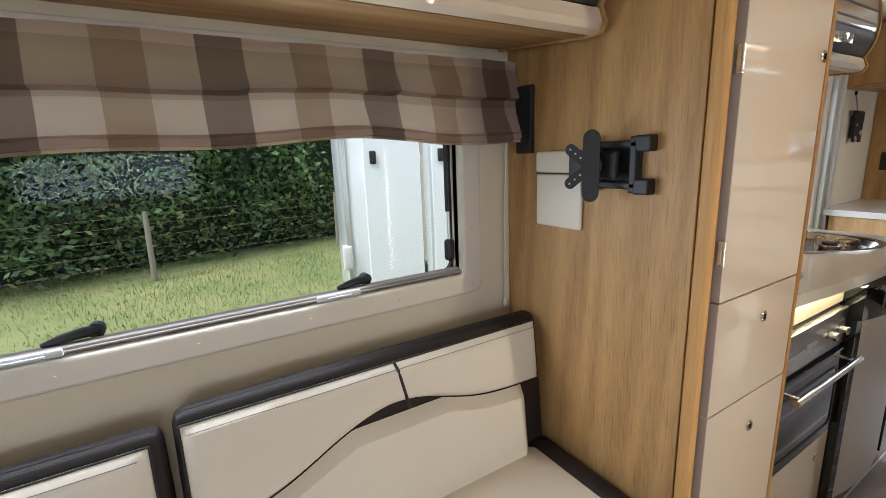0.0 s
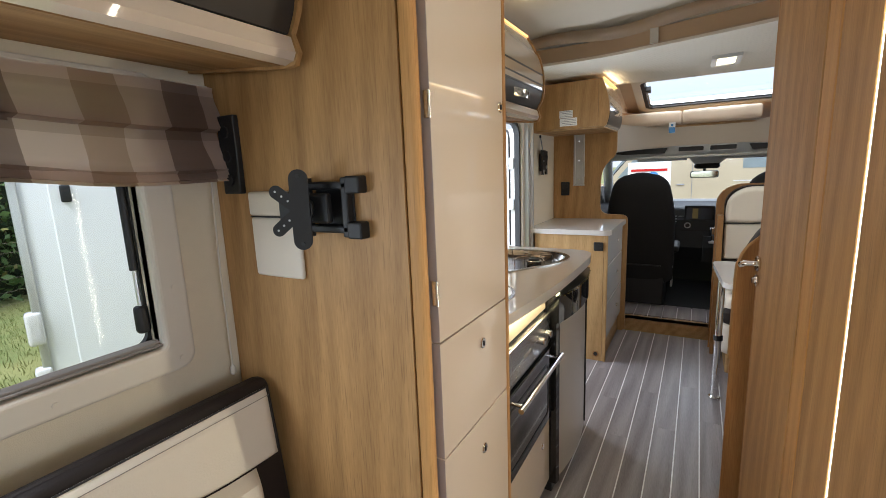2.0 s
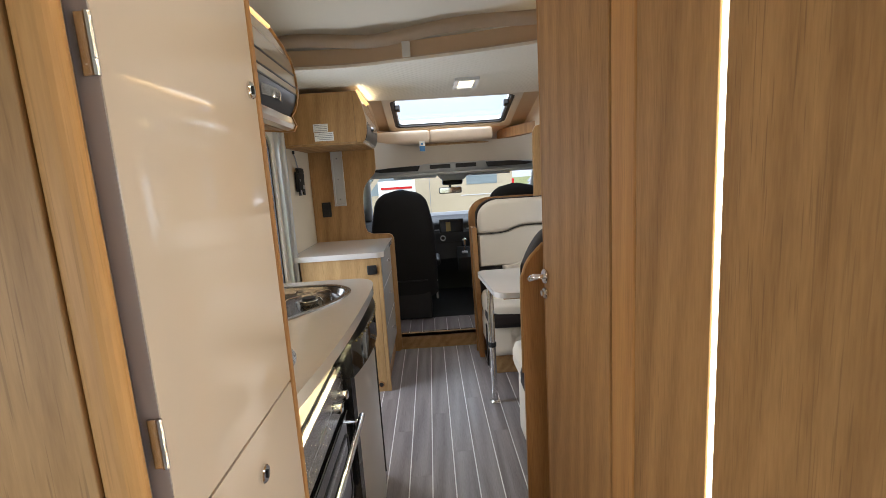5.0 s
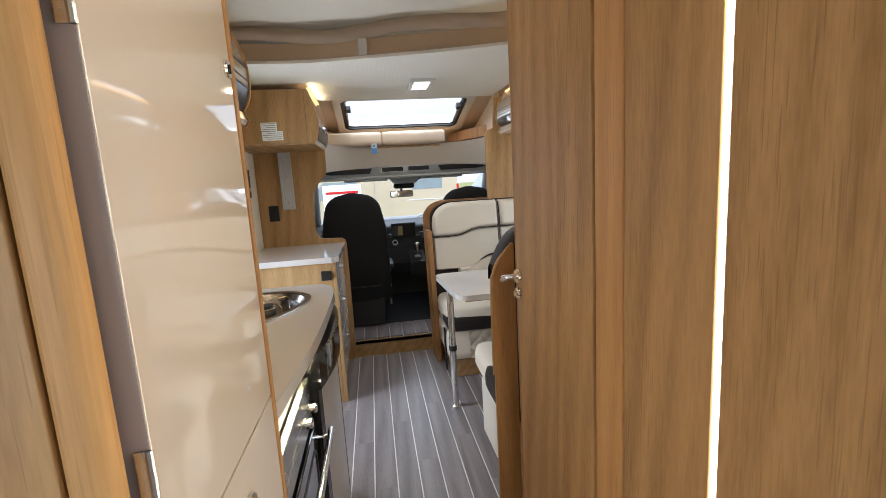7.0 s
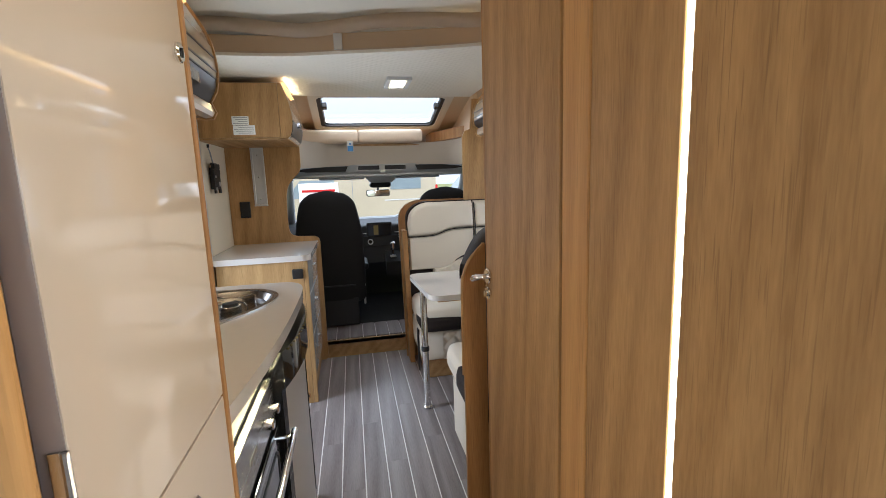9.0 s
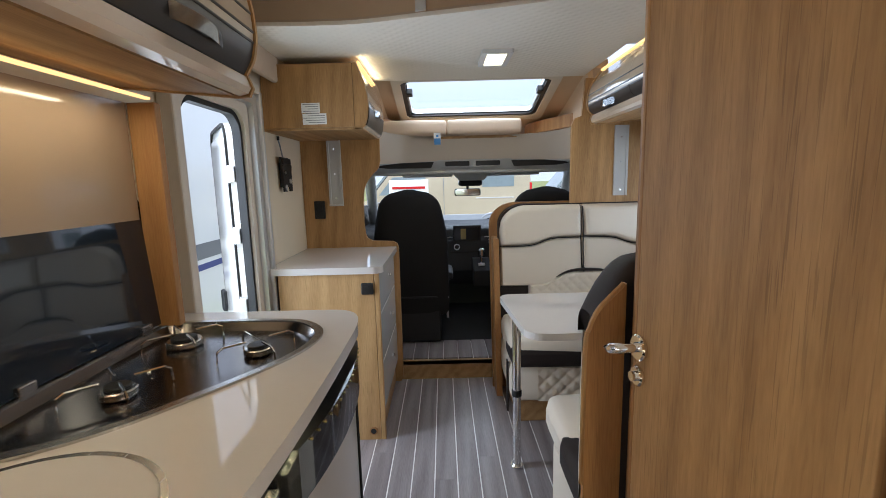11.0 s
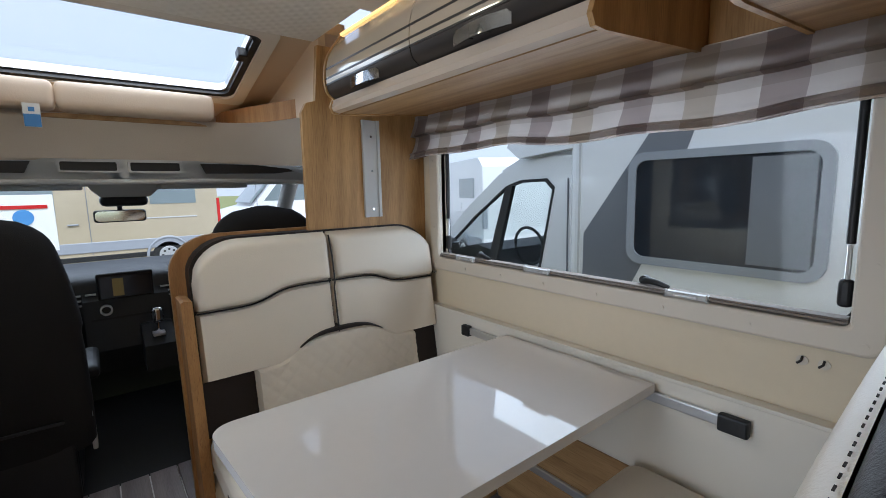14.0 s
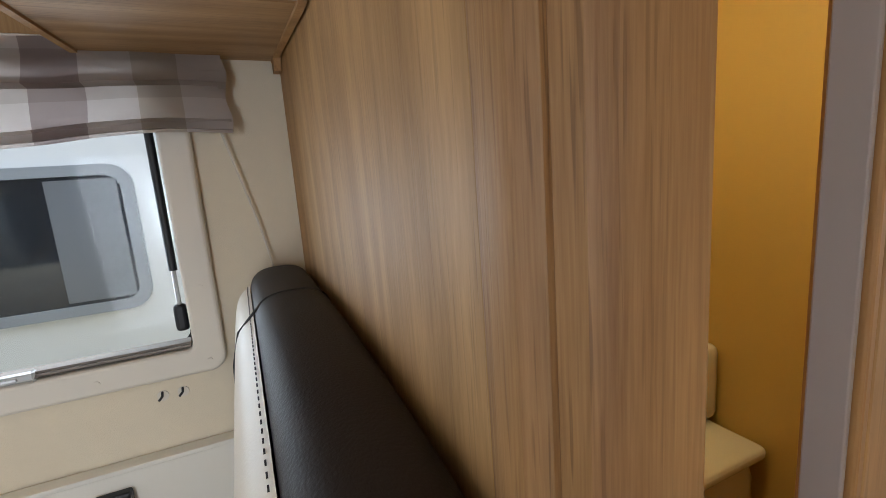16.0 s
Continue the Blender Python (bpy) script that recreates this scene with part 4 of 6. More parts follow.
sofa2 = thing("lounge_sofa", (0.3, -0.9, 0.0), "cream and dark brown leatherette lounge sofa opposite", "sofa")
part("base", box(-1.25, 1.53, -1.13, -0.62, 0.0, 0.32, 0.006), OAK_X, sofa2)
part("seat_cushion", cushion(-1.2, 1.52, -1.0, -0.58, 0.325, 0.465, 0.045, 0.012), LEATHER, sofa2, "", True)
part("back_cushion", cushion(-1.2, 1.52, -1.16, -1.0, 0.40, 0.83, 0.045, 0.012), LEATHER, sofa2, "", True)

# ---------------------------------------------------------------- tall cupboard
tall = thing("tall_cupboard", (1.88, 0.78, 0.0), "tall cupboard with three cream gloss fronts", "cupboard")
part("body", box(1.713, 2.062, 0.497, WL - 0.004, 0.0, TOP - 0.003, 0.001), CREAM_GLOSS, tall)
part("side_edge", box(2.0625, 2.080, 0.474, WL - 0.004, 0.0, TOP - 0.003, 0.003), OAK_EDGE, tall, "honey oak side panel")
for z0, z1, lk in ((0.995, TOP - 0.01, (2.035, 1.478)), (0.738, 0.991, (1.905, 0.925)), (0.10, 0.734, (1.90, 0.652))):
    d = part("door", box(1.714, 2.061, 0.476, 0.496, z0, z1, 0.001), CREAM_GLOSS, tall, "cream gloss front")
    part("edge_strip", box(1.7130, 1.7138, 0.477, 0.496, z0, z1, 0), MAUVE, d)
    kb = part("lock", disc((lk[0], 0.473, lk[1]), "y", 0.013, 0.007, 20, None, 0.002), CHROME, d, "chrome push lock", True)
    part("slot", box(lk[0] - 0.002, lk[0] + 0.002, 0.4675, 0.4695, lk[1] - 0.006, lk[1] + 0.006, 0.0005), BLACK, kb)
for hz in (1.428, 1.072, 0.30):
    hg = part("hinge", box(1.7098, 1.7128, 0.474, 0.4875, hz, hz + 0.05, 0.0008), STEEL, tall, "small steel hinge")
    part("knuckle", tube([(1.7105, 0.4765, hz), (1.7105, 0.4765, hz + 0.05)], 0.003, 8), STEEL, hg)
part("plinth", box(1.714, 2.061, 0.50, 0.52, 0.0, 0.095, 0.001), OAK_X, tall)

# ---------------------------------------------------------------- kitchen
base = thing("kitchen_base_cabinet", (2.35, 0.8, 0.0), "cream kitchen base cabinet holding the oven", "cabinet")
part("body", box(2.084, 2.606, 0.56, WL - 0.004, 0.0, 0.866, 0.001), CREAM_GLOSS, base)
part("fascia", box(2.084, 2.606, 0.532, 0.559, 0.795, 0.866, 0.002), CREAM_GLOSS, base, "cream fascia lit from above")
dd = part("drawer", box(2.086, 2.604, 0.515, 0.545, 0.07, 0.348, 0.003), CREAM_GLOSS, base, "cream gloss drawer front")
part("lock", disc((2.50, 0.511, 0.28), "y", 0.012, 0.007, 18, None, 0.002), CHROME, dd, "", True)
part("light_strip", box(2.10, 3.15, 0.555, 0.563, 0.8672, 0.8692, 0), LED_WHITE, base, "light strip under the worktop edge")
lamp("under_worktop_light", "AREA", 0.45, (1, 0.85, 0.45), look((2.42, 0.512, 0.866), (2.42, 0.56, 0.77)), (0.62, 0.012))

ov = thing("oven", (2.35, 0.55, 0.35), "built-in black glass and steel oven", "oven")
part("body", box(2.10, 2.595, 0.535, 0.95, 0.352, 0.79, 0.002), BLACK, ov)
cp = part("control_panel", box(2.098, 2.598, 0.512, 0.534, 0.665, 0.785, 0.003), STEEL, ov, "steel control panel")
for k, kx in enumerate((2.46, 2.54)):
    kn = part("knob", disc((kx, 0.500, 0.722), "y", 0.014, 0.024, 18, None, 0.003), CHROME, cp, "", True)
    part("pointer", box(kx - 0.0015, kx + 0.0015, 0.4868, 0.4885, 0.724, 0.734, 0), BLACK, kn)
part("badge", box(2.30, 2.37, 0.5105, 0.5125, 0.715, 0.728, 0), INK, cp)
part("vent_gap", box(2.10, 2.596, 0.520, 0.533, 0.651, 0.663, 0), BLACK, ov)
dd = part("door", box(2.098, 2.598, 0.506, 0.534, 0.356, 0.649, 0.004), BLACK_GLOSS, ov, "black glass door")
hb = part("handle", tube([(2.135, 0.462, 0.628), (2.585, 0.462, 0.628)], 0.009, 14), CHROME, dd, "polished bar handle", True)
for hx in (2.165, 2.555):
    part("mount", tube([(hx, 0.464, 0.628), (hx, 0.508, 0.628)], 0.006, 10), CHROME, hb)
part("window_trim", ring(round_rect(2.14, 2.56, 0.39, 0.60, 0.03), round_rect(2.146, 2.554, 0.396, 0.594, 0.026), "y", 0.5035, 0.5065), BLACK, dd)

fg = thing("fridge", (2.89, 0.7, 0.0), "black fridge with a brushed silver bowed door", "fridge")
part("body", box(2.612, 3.165, 0.545, WL - 0.004, 0.0, 0.864, 0.003), BLACK, fg)
def bow(x):
    return 0.500 - 0.032 * (1 - ((x - 2.89) / 0.275) ** 2)
def bowed(x0, x1, z0, z1, off=0.0, back=0.543, n=14):
    xs = [x0 + (x1 - x0) * k / n for k in range(n + 1)]
    return prism([(x, bow(x) + off) for x in xs] + [(x1, back), (x0, back)], "z", z0, z1, 0.004)
part("door", bowed(2.645, 3.135, 0.055, 0.735), FRIDGE_DOOR, fg, "brushed silver bowed door", True)
part("door_edge", bowed(2.616, 2.643, 0.045, 0.735, -0.008), BLACK_GLOSS, fg, "", True)
part("door_edge", bowed(3.137, 3.162, 0.045, 0.735, -0.008), BLACK_GLOSS, fg, "", True)
part("control_head", bowed(2.616, 3.162, 0.738, 0.846, -0.018), BLACK_GLOSS, fg, "black gloss head with controls", True)
for k in range(16):
    x = 2.66 + 0.45 * k / 15
    part("indicator", box(x - 0.003, x + 0.003, bow(x) - 0.022, bow(x) - 0.017, 0.838, 0.842, 0), GOLD_REFLECTION_INDICATOR, fg)
part("plinth", box(2.62, 3.16, 0.51, 0.54, 0.0, 0.04, 0.002), BLACK, fg)

side = thing("kitchen_end_panel", (3.19, 0.8, 0.0), "oak end panel of the kitchen beside the entrance", "panel")
part("panel", box(3.168, 3.188, 0.52, WL - 0.004, 0.0, 0.866, 0.003), OAK, side)

hob_rim = smooth_line([(2.52, 1.03), (2.50, 0.93), (2.58, 0.80), (2.72, 0.69), (2.88, 0.59), (3.0, 0.555), (3.09, 0.57), (3.165, 0.64), (3.185, 0.75), (3.185, 0.95), (3.17, 1.03), (3.10, 1.055), (2.62, 1.055), (2.52, 1.03)], 4)[:-1]
cen = (2.93, 0.86)
shrink = lambda k, pts: [(cen[0] + (u - cen[0]) * k, cen[1] + (v - cen[1]) * k) for u, v in pts]


def slab_with_hole(outer, inner, z0, z1):
    bm = bmesh.new()
    loops = []
    for z in (z0, z1):
        es = []
        for pts in (outer, inner):
            vs = [bm.verts.new((u, v, z)) for u, v in pts]
            loops.append(vs)
            es += [bm.edges.new((vs[i], vs[(i + 1) % len(vs)])) for i in range(len(vs))]
        bmesh.ops.triangle_fill(bm, use_beauty=True, edges=es)
    for a, b in ((loops[0], loops[2]), (loops[1], loops[3])):
        for i in range(len(a)):
            j = (i + 1) % len(a)
            bm.faces.new((a[i], a[j], b[j], b[i]))
    return bm


wt = smooth_line([(2.083, 0.524), (2.33, 0.497), (2.54, 0.480), (2.76, 0.472), (2.98, 0.470), (3.14, 0.474), (3.235, 0.496), (3.283, 0.545), (3.292, 0.62)], 5) + [(3.292, WL - 0.004), (2.083, WL - 0.004)]
work = thing("worktop", (2.7, 0.8, 0.87), "pale gloss kitchen worktop with a curved front edge", "worktop")
part("slab", slab_with_hole(wt, shrink(0.985, hob_rim), 0.870, 0.905), WORKTOP, work)

hob = thing("hob_and_sink", (2.93, 0.86, 0.87), "stainless steel gas hob in a shaped tray", "hob")
part("rim", ring(shrink(1.02, hob_rim), shrink(0.95, hob_rim), "z", 0.9055, 0.911), STEEL, hob, "polished steel rim", True)
bm = bmesh.new()
a, b, c = ([bm.verts.new((u, v, z)) for u, v in shrink(k, hob_rim)] for k, z in ((0.955, 0.909), (0.90, 0.884), (0.5, 0.882)))
n = len(a)
for i in range(n):
    j = (i + 1) % n
    bm.faces.new((a[i], a[j], b[j], b[i]))
    bm.faces.new((b[i], b[j], c[j], c[i]))
bm.faces.new(c)
part("tray", bm, TRAY, hob, "recessed steel tray", True)
for bx_, by_, r in ((2.98, 0.70, 0.035), (3.05, 0.93, 0.045), (2.76, 0.90, 0.035)):
    bn = part("burner", disc((bx_, by_, 0.893), "z", r, 0.018, 24, None, 0.003), STEEL, hob, "gas burner", True)
    part("burner_cap", disc((bx_, by_, 0.906), "z", r * 0.72, 0.008, 24, None, 0.002), BLACK, bn, "black enamel cap", True)
    for k in range(4):
        t = math.pi / 4 + k * math.pi / 2
        dx, dy = math.cos(t), math.sin(t)
        part("pan_support", tube([(bx_ + dx * 0.03, by_ + dy * 0.03, 0.922), (bx_ + dx * 0.085, by_ + dy * 0.085, 0.922), (bx_ + dx * 0.098, by_ + dy * 0.098, 0.914), (bx_ + dx * 0.10, by_ + dy * 0.10, 0.886)], 0.003, 6), CHROME, bn)
sink = thing("round_sink_cover", (2.33, 0.78, 0.905), "round pale sink cover set in the worktop", "sink")
part("cover", disc((2.33, 0.76, 0.9075), "z", 0.185, 0.004, 48), WORKTOP, sink)
part("rim", ring([(2.33 + 0.197 * math.cos(2 * math.pi * k / 48), 0.76 + 0.197 * math.sin(2 * math.pi * k / 48)) for k in range(48)],
                 [(2.33 + 0.187 * math.cos(2 * math.pi * k / 48), 0.76 + 0.187 * math.sin(2 * math.pi * k / 48)) for k in range(48)], "z", 0.9052, 0.9085), STEEL, sink, "thin steel rim", True)
lid = thing("upright_glass_cover", (2.9, 1.02, 0.91), "smoked glass hob cover standing upright", "cover")
part("glass", move(prism(smooth_line([(-0.28, 0.02), (-0.28, 0.34), (-0.2, 0.43), (-0.05, 0.46), (0.12, 0.45), (0.24, 0.40), (0.29, 0.30), (0.29, 0.02)], 4), "y", 0, 0.006, 0.001), pose(2.90, 1.055, 0.895, -4)), LID, lid)
for hx in (2.72, 3.08):
    part("hinge", box(hx - 0.02, hx + 0.02, 1.045, 1.072, 0.905, 0.935, 0.003), STEEL, lid)
sb = thing("splashback", (2.62, WL, 0.91), "oak and steel splashback behind the hob", "splashback")
part("panel", box(2.083, 3.15, WL - 0.012, WL - 0.003, 0.907, 1.545, 0.001), SPLASH, sb, "brown gloss panel")
part("end_post", box(3.152, 3.180, 1.0, WL - 0.013, 0.907, 1.545, 0.003), OAK_EDGE, sb, "oak end post")
lamp("splashback_light", "AREA", 0.9, WARM, look((2.6, 0.98, 1.535), (2.6, 1.0, 0.9)), (0.9, 0.03))
sl = thing("splashback_light_strip", (2.6, 0.98, 1.54), "amber light strip under the overhead cabinet", "light")
part("diffuser", box(2.12, 3.10, 0.975, 0.99, 1.541, 1.547, 0.001), LED_WARM, sl)

# ---------------------------------------------------------------- drawer cabinet by the entrance
X0 = 4.0
dc = thing("drawer_cabinet", (4.35, 0.8, 0.0), "oak drawer cabinet with three white gloss drawers", "cabinet")
part("body", box(X0, 4.672, 0.562, 1.03, 0.0, 0.873, 0.002), OAK_LIGHT, dc)
part("front_edge", box(X0, X0 + 0.022, 0.538, 0.561, 0.0, 0.873, 0.003), OAK_LIGHT, dc)
for z0, z1 in ((0.665, 0.868), (0.41, 0.66), (0.155, 0.405)):
    d = part("drawer", box(X0 + 0.026, 4.668, 0.540, 0.5615, z0, z1, 0.004), WHITE_GLOSS, dc, "white gloss drawer front")
    part("knob", disc((4.39, 0.533, (z0 + z1) / 2 + 0.02), "y", 0.010, 0.014, 16, None, 0.003), CHROME, d, "", True)
part("plinth", box(X0 + 0.03, 4.668, 0.56, 0.5615, 0.0, 0.15, 0), OAK_X, dc)
gr = part("grommet", disc((X0 - 0.002, 0.60, 0.05), "x", 0.022, 0.006, 20, None, 0.002), OAK_EDGE, dc, "round heating outlet")
part("hole", disc((X0 - 0.0055, 0.60, 0.05), "x", 0.014, 0.002, 20), RUBBER, gr)
wk = thing("cabinet_worktop", (4.35, 0.8, 0.875), "pale gloss worktop with a rounded corner on the drawer cabinet", "worktop")
o = [(X0 - 0.012 + 0.05 - 0.05 * math.cos(radians(10 * k)), 0.518 + 0.05 - 0.05 * math.sin(radians(10 * k))) for k in range(10)]
part("slab", prism([(X0 - 0.012, WL - 0.005)] + o + [(4.672, 0.518), (4.672, WL - 0.005)], "z", 0.875, 0.908, 0.003), WORKTOP, wk)
ws = thing("cable_socket", (X0, 0.59, 0.8), "small square black socket on the oak cabinet", "socket")
part("plate", box(X0 - 0.012, X0 - 0.0005, 0.565, 0.625, 0.772, 0.830, 0.006), BLACK, ws)
part("cap", disc((X0 - 0.013, 0.595, 0.80), "x", 0.016, 0.004, 16), RUBBER, ws)

# oak bulkhead between living space and cab, entrance side, with its rounded cut-out
cut = [(WL - 0.003, 0.0), (0.525, 0.0), (0.508, 0.02), (0.506, 0.895), (0.514, 0.925), (0.54, 0.94)] + \
      smooth_line([(0.66, 0.945), (0.70, 0.965), (0.715, 1.02), (0.715, 1.18), (0.70, 1.29), (0.655, 1.355), (0.615, 1.395), (0.600, 1.44)], 4) + [(0.598, 1.69), (0.61, 1.72), (0.62, 1.9), (WL - 0.003, 1.9)]
solo("wall_bulkhead_left", prism(cut, "x", 4.675, 4.70, 0), OAK, "oak bulkhead panel with a rounded cut-out towards the cab", kind="structure")
up = thing("upper_cupboard", (4.4, 0.85, 1.58), "oak upper cupboard with a curved gloss front", "cupboard")
part("body", box(4.13, 4.672, 0.64, WL - 0.004, 1.585, 1.885, 0.002), OAK, up)
part("bottom", box(4.13, 4.672, 0.60, WL - 0.004, 1.572, 1.584, 0.002), OAK_X, up)
line = smooth_line([(0.612, 1.574), (0.584, 1.60), (0.570, 1.68), (0.584, 1.78), (0.622, 1.885)], 6)
prof = line + [(0.638, 1.885), (0.638, 1.574)]
part("end_edge", prism(prof, "x", 4.13, 4.145), OAK, up, "", True)
for i, j, mt in ((0, 5, CREAM_GLOSS), (5, 12, DARK_GLOSS), (12, len(line) - 1, CHAMPAGNE)):
    seg = [(u - 0.004, v) for u, v in line[i:j + 1]]
    part("front", prism(seg + [(0.637, seg[-1][1]), (0.637, seg[0][1])], "x", 4.147, 4.672), mt, up, "", True)
bm = sheet(lambda t, q: (4.30 + 0.2 * t, 0.562 - 0.014 * math.sin(math.pi * t), 1.655 + 0.034 * q), 12, 2, 0.004)
part("handle", bm, CHROME, up, "bowed chrome handle", True)
part("light_strip", box(4.14, 4.67, 0.606, 0.618, 1.886, 1.893, 0.001), LED_WARM, up, "amber light strip along the top")
lamp("cupboard_strip_light", "AREA", 0.14, WARM, look((4.4, 0.60, 1.893), (4.4, 0.4, 2.1)), (0.5, 0.02))
lb = thing("paper_label", (4.128, 0.85, 1.62), "white printed paper label on the oak cupboard", "label")
sh = part("paper", box(4.1285, 4.1297, 0.805, 0.895, 1.655, 1.702, 0), PAPER, lb)
part("paper", box(4.1287, 4.1297, 0.775, 0.892, 1.600, 1.652, 0), PAPER, lb)
for k in range(9):
    z = 1.697 - 0.0108 * k
    part("print_line", box(4.1278, 4.1284, 0.812 if k < 5 else 0.782, 0.888 - 0.012 * (k % 3), z - 0.003, z, 0), INK, lb)
ch = thing("light_channel", (4.672, 0.88, 1.2), "grey upright channel on the oak bulkhead", "channel")
part("channel", prism([(4.674, 0.838), (4.660, 0.838), (4.660, 0.850), (4.667, 0.852), (4.667, 0.908), (4.660, 0.910), (4.660, 0.922), (4.674, 0.922)], "z", 1.185, 1.571, 0.001), GREY_PLASTIC, ch)
for z in (1.22, 1.37, 1.52):
    part("screw", disc((4.6655, 0.88, z), "x", 0.005, 0.003, 10), CHROME, ch)
part("end_cap", box(4.655, 4.674, 0.836, 0.924, 1.172, 1.184, 0.003), GREY_PLASTIC, ch)
so = thing("double_switch", (4.67, 0.99, 1.15), "black double socket on the oak bulkhead", "socket")
part("plate", box(4.662, 4.6745, 0.955, 1.022, 1.095, 1.205, 0.004), BLACK, so)
for z in (1.125, 1.175):
    part("insert", box(4.657, 4.6615, 0.968, 1.008, z - 0.019, z + 0.019, 0.003), RUBBER, so)
wb = thing("tv_bracket", (4.33, WL, 1.28), "black television wall plate on the cream wall by the door", "bracket")
plate_line = [(-0.062, -0.085), (-0.062, 0.055), (-0.085, 0.055), (-0.085, 0.095), (0.030, 0.095), (0.032, 0.055), (0.055, 0.066), (0.074, 0.052), (0.064, 0.020), (0.066, -0.085), (0.030, -0.085), (0.024, -0.062), (-0.010, -0.062), (-0.016, -0.085)]
part("plate", prism([(4.33 + u, 1.36 + v) for u, v in plate_line], "y", WL - 0.034, WL - 0.026, 0.0015), BLACK, wb)
part("stand_off", box(4.29, 4.37, WL - 0.025, WL - 0.002, 1.30, 1.43, 0.004), BLACK, wb)
part("wall_bar", box(4.25, 4.36, WL - 0.046, WL - 0.0345, 1.42, 1.45, 0.003), BLACK, wb)
for u, v, r in ((4.295, 1.30, 0.012), (4.362, 1.33, 0.014), (4.295, 1.375, 0.008), (4.30, 1.285, 0.006)):
    part("washer", disc((u, WL - 0.036, v), "y", r, 0.004, 16), ALU, wb)
part("cable_rod", tube([(4.285, WL - 0.03, 1.455), (4.285, WL - 0.02, 1.52), (4.288, WL - 0.01, 1.55)], 0.004, 8), RIM_GREY, wb)
part("cable_tip", disc((4.288, WL - 0.012, 1.555), "z", 0.007, 0.02, 10), BLACK, wb)

# ---------------------------------------------------------------- dinette
def quilt(fn, nu, nv, cell, depth):
    """A padded surface stitched in diamonds: fn(u, v) gives place and outward way; cell in metres along u and v."""
    def f(u, v):
        p, n, su, sv = fn(u, v)
        a, b = (su + sv) / cell, (su - sv) / cell
        q = min(abs(a - round(a)), abs(b - round(b)))
        return Vector(p) + Vector(n) * depth * (1 - math.exp(-q * 9))
    return sheet(f, nu, nv)


bench = thing("dinette_bench", (4.4, -0.62, 0.0), "cream and dark brown leatherette two-seat travel bench", "bench")
part("base", box(4.14, 4.60, -1.14, -0.16, 0.0, 0.25, 0.01), OAK_X, bench, "oak bench base")
part("base_cover", cushion(4.09, 4.60, -1.143, -0.118, 0.13, 0.345, 0.05), LEATHER, bench, "cream padded seat front", True)
part("quilted_front", quilt(lambda u, v: ((4.086, -0.26 - 0.86 * u, 0.15 + 0.18 * v), (-1, 0, 0), 0.86 * u, 0.18 * v), 90, 22, 0.075, 0.010), LEATHER, bench, "diamond-quilted cream panel", True)
part("seat_cushion", cushion(4.055, 4.56, -1.143, -0.125, 0.335, 0.50, 0.05, 0.01), LEATHER, bench, "cream seat cushion", True)
part("seat_border", cushion(4.045, 4.30, -1.142, -0.118, 0.338, 0.462, 0.045, 0.004), LEATHER_DARK, bench, "dark brown seat border", True)
part("side_strap", box(4.16, 4.20, -0.117, -0.108, 0.05, 0.34, 0.003), LEATHER_DARK, bench)
lean = lambda z: 4.54 + 0.10 * (z - 0.48) / 0.65
def rounded_top(y0, y1, z0, z1, r, n=7):
    return [(y0, z0), (y1, z0)] + [(y1 - r + r * math.cos(radians(90 * k / n)), z1 - r * 0.8 + r * 0.8 * math.sin(radians(90 * k / n))) for k in range(n + 1)] + \
           [(y0 + r - r * math.sin(radians(90 * k / n)), z1 - r * 0.8 + r * 0.8 * math.cos(radians(90 * k / n))) for k in range(n + 1)]
def slanted(bm):
    for v in bm.verts:
        v.co.x += lean(v.co.z)
    return bm
part("backboard", slanted(prism(rounded_top(-1.155, -0.075, 0.0, 1.165, 0.17), "x", 0.095, 0.125, 0.006)), OAK_EDGE, bench, "oak backboard with rounded top", True)
part("side_panel", slanted(prism([(-0.12, 0.0), (-0.085, 0.0), (-0.085, 0.95), (-0.095, 0.955), (-0.12, 0.95)], "x", -0.03, 0.094, 0.003)), OAK_EDGE, bench, "oak side panel")
bk = part("back_cushion", slanted(prism(rounded_top(-1.150, -0.125, 0.46, 1.155, 0.16), "x", 0.015, 0.094, 0.012, 3)), LEATHER_DARK, bench, "dark brown back cushion", True)


def pad(y0, y1, lo, hi, out, material, name, parent, label, nu=34, nv=12, cell=0, edge=0.03):
    """A padded front on the back cushion, y across from y0 to y1, between two height lines."""
    def f(u, v):
        y = y0 + (y1 - y0) * u
        a, b = lo(u), hi(u)
        z = a + (b - a) * v
        e = min(u, 1 - u) * abs(y1 - y0)
        g = min(v, 1 - v) * (b - a)
        d = math.sqrt(max(0, 1 - (1 - min(1, e / edge)) ** 2)) * math.sqrt(max(0, 1 - (1 - min(1, g / edge)) ** 2))
        x = lean(z) + 0.015 - out * d
        if cell:
            p, q = (y + z) / cell, (y - z) / cell
            x += 0.006 * math.exp(-min(abs(p - round(p)), abs(q - round(q))) * 9)
        return (x, y, z)
    return part(name, sheet(f, nu, nv), material, parent, label, True)


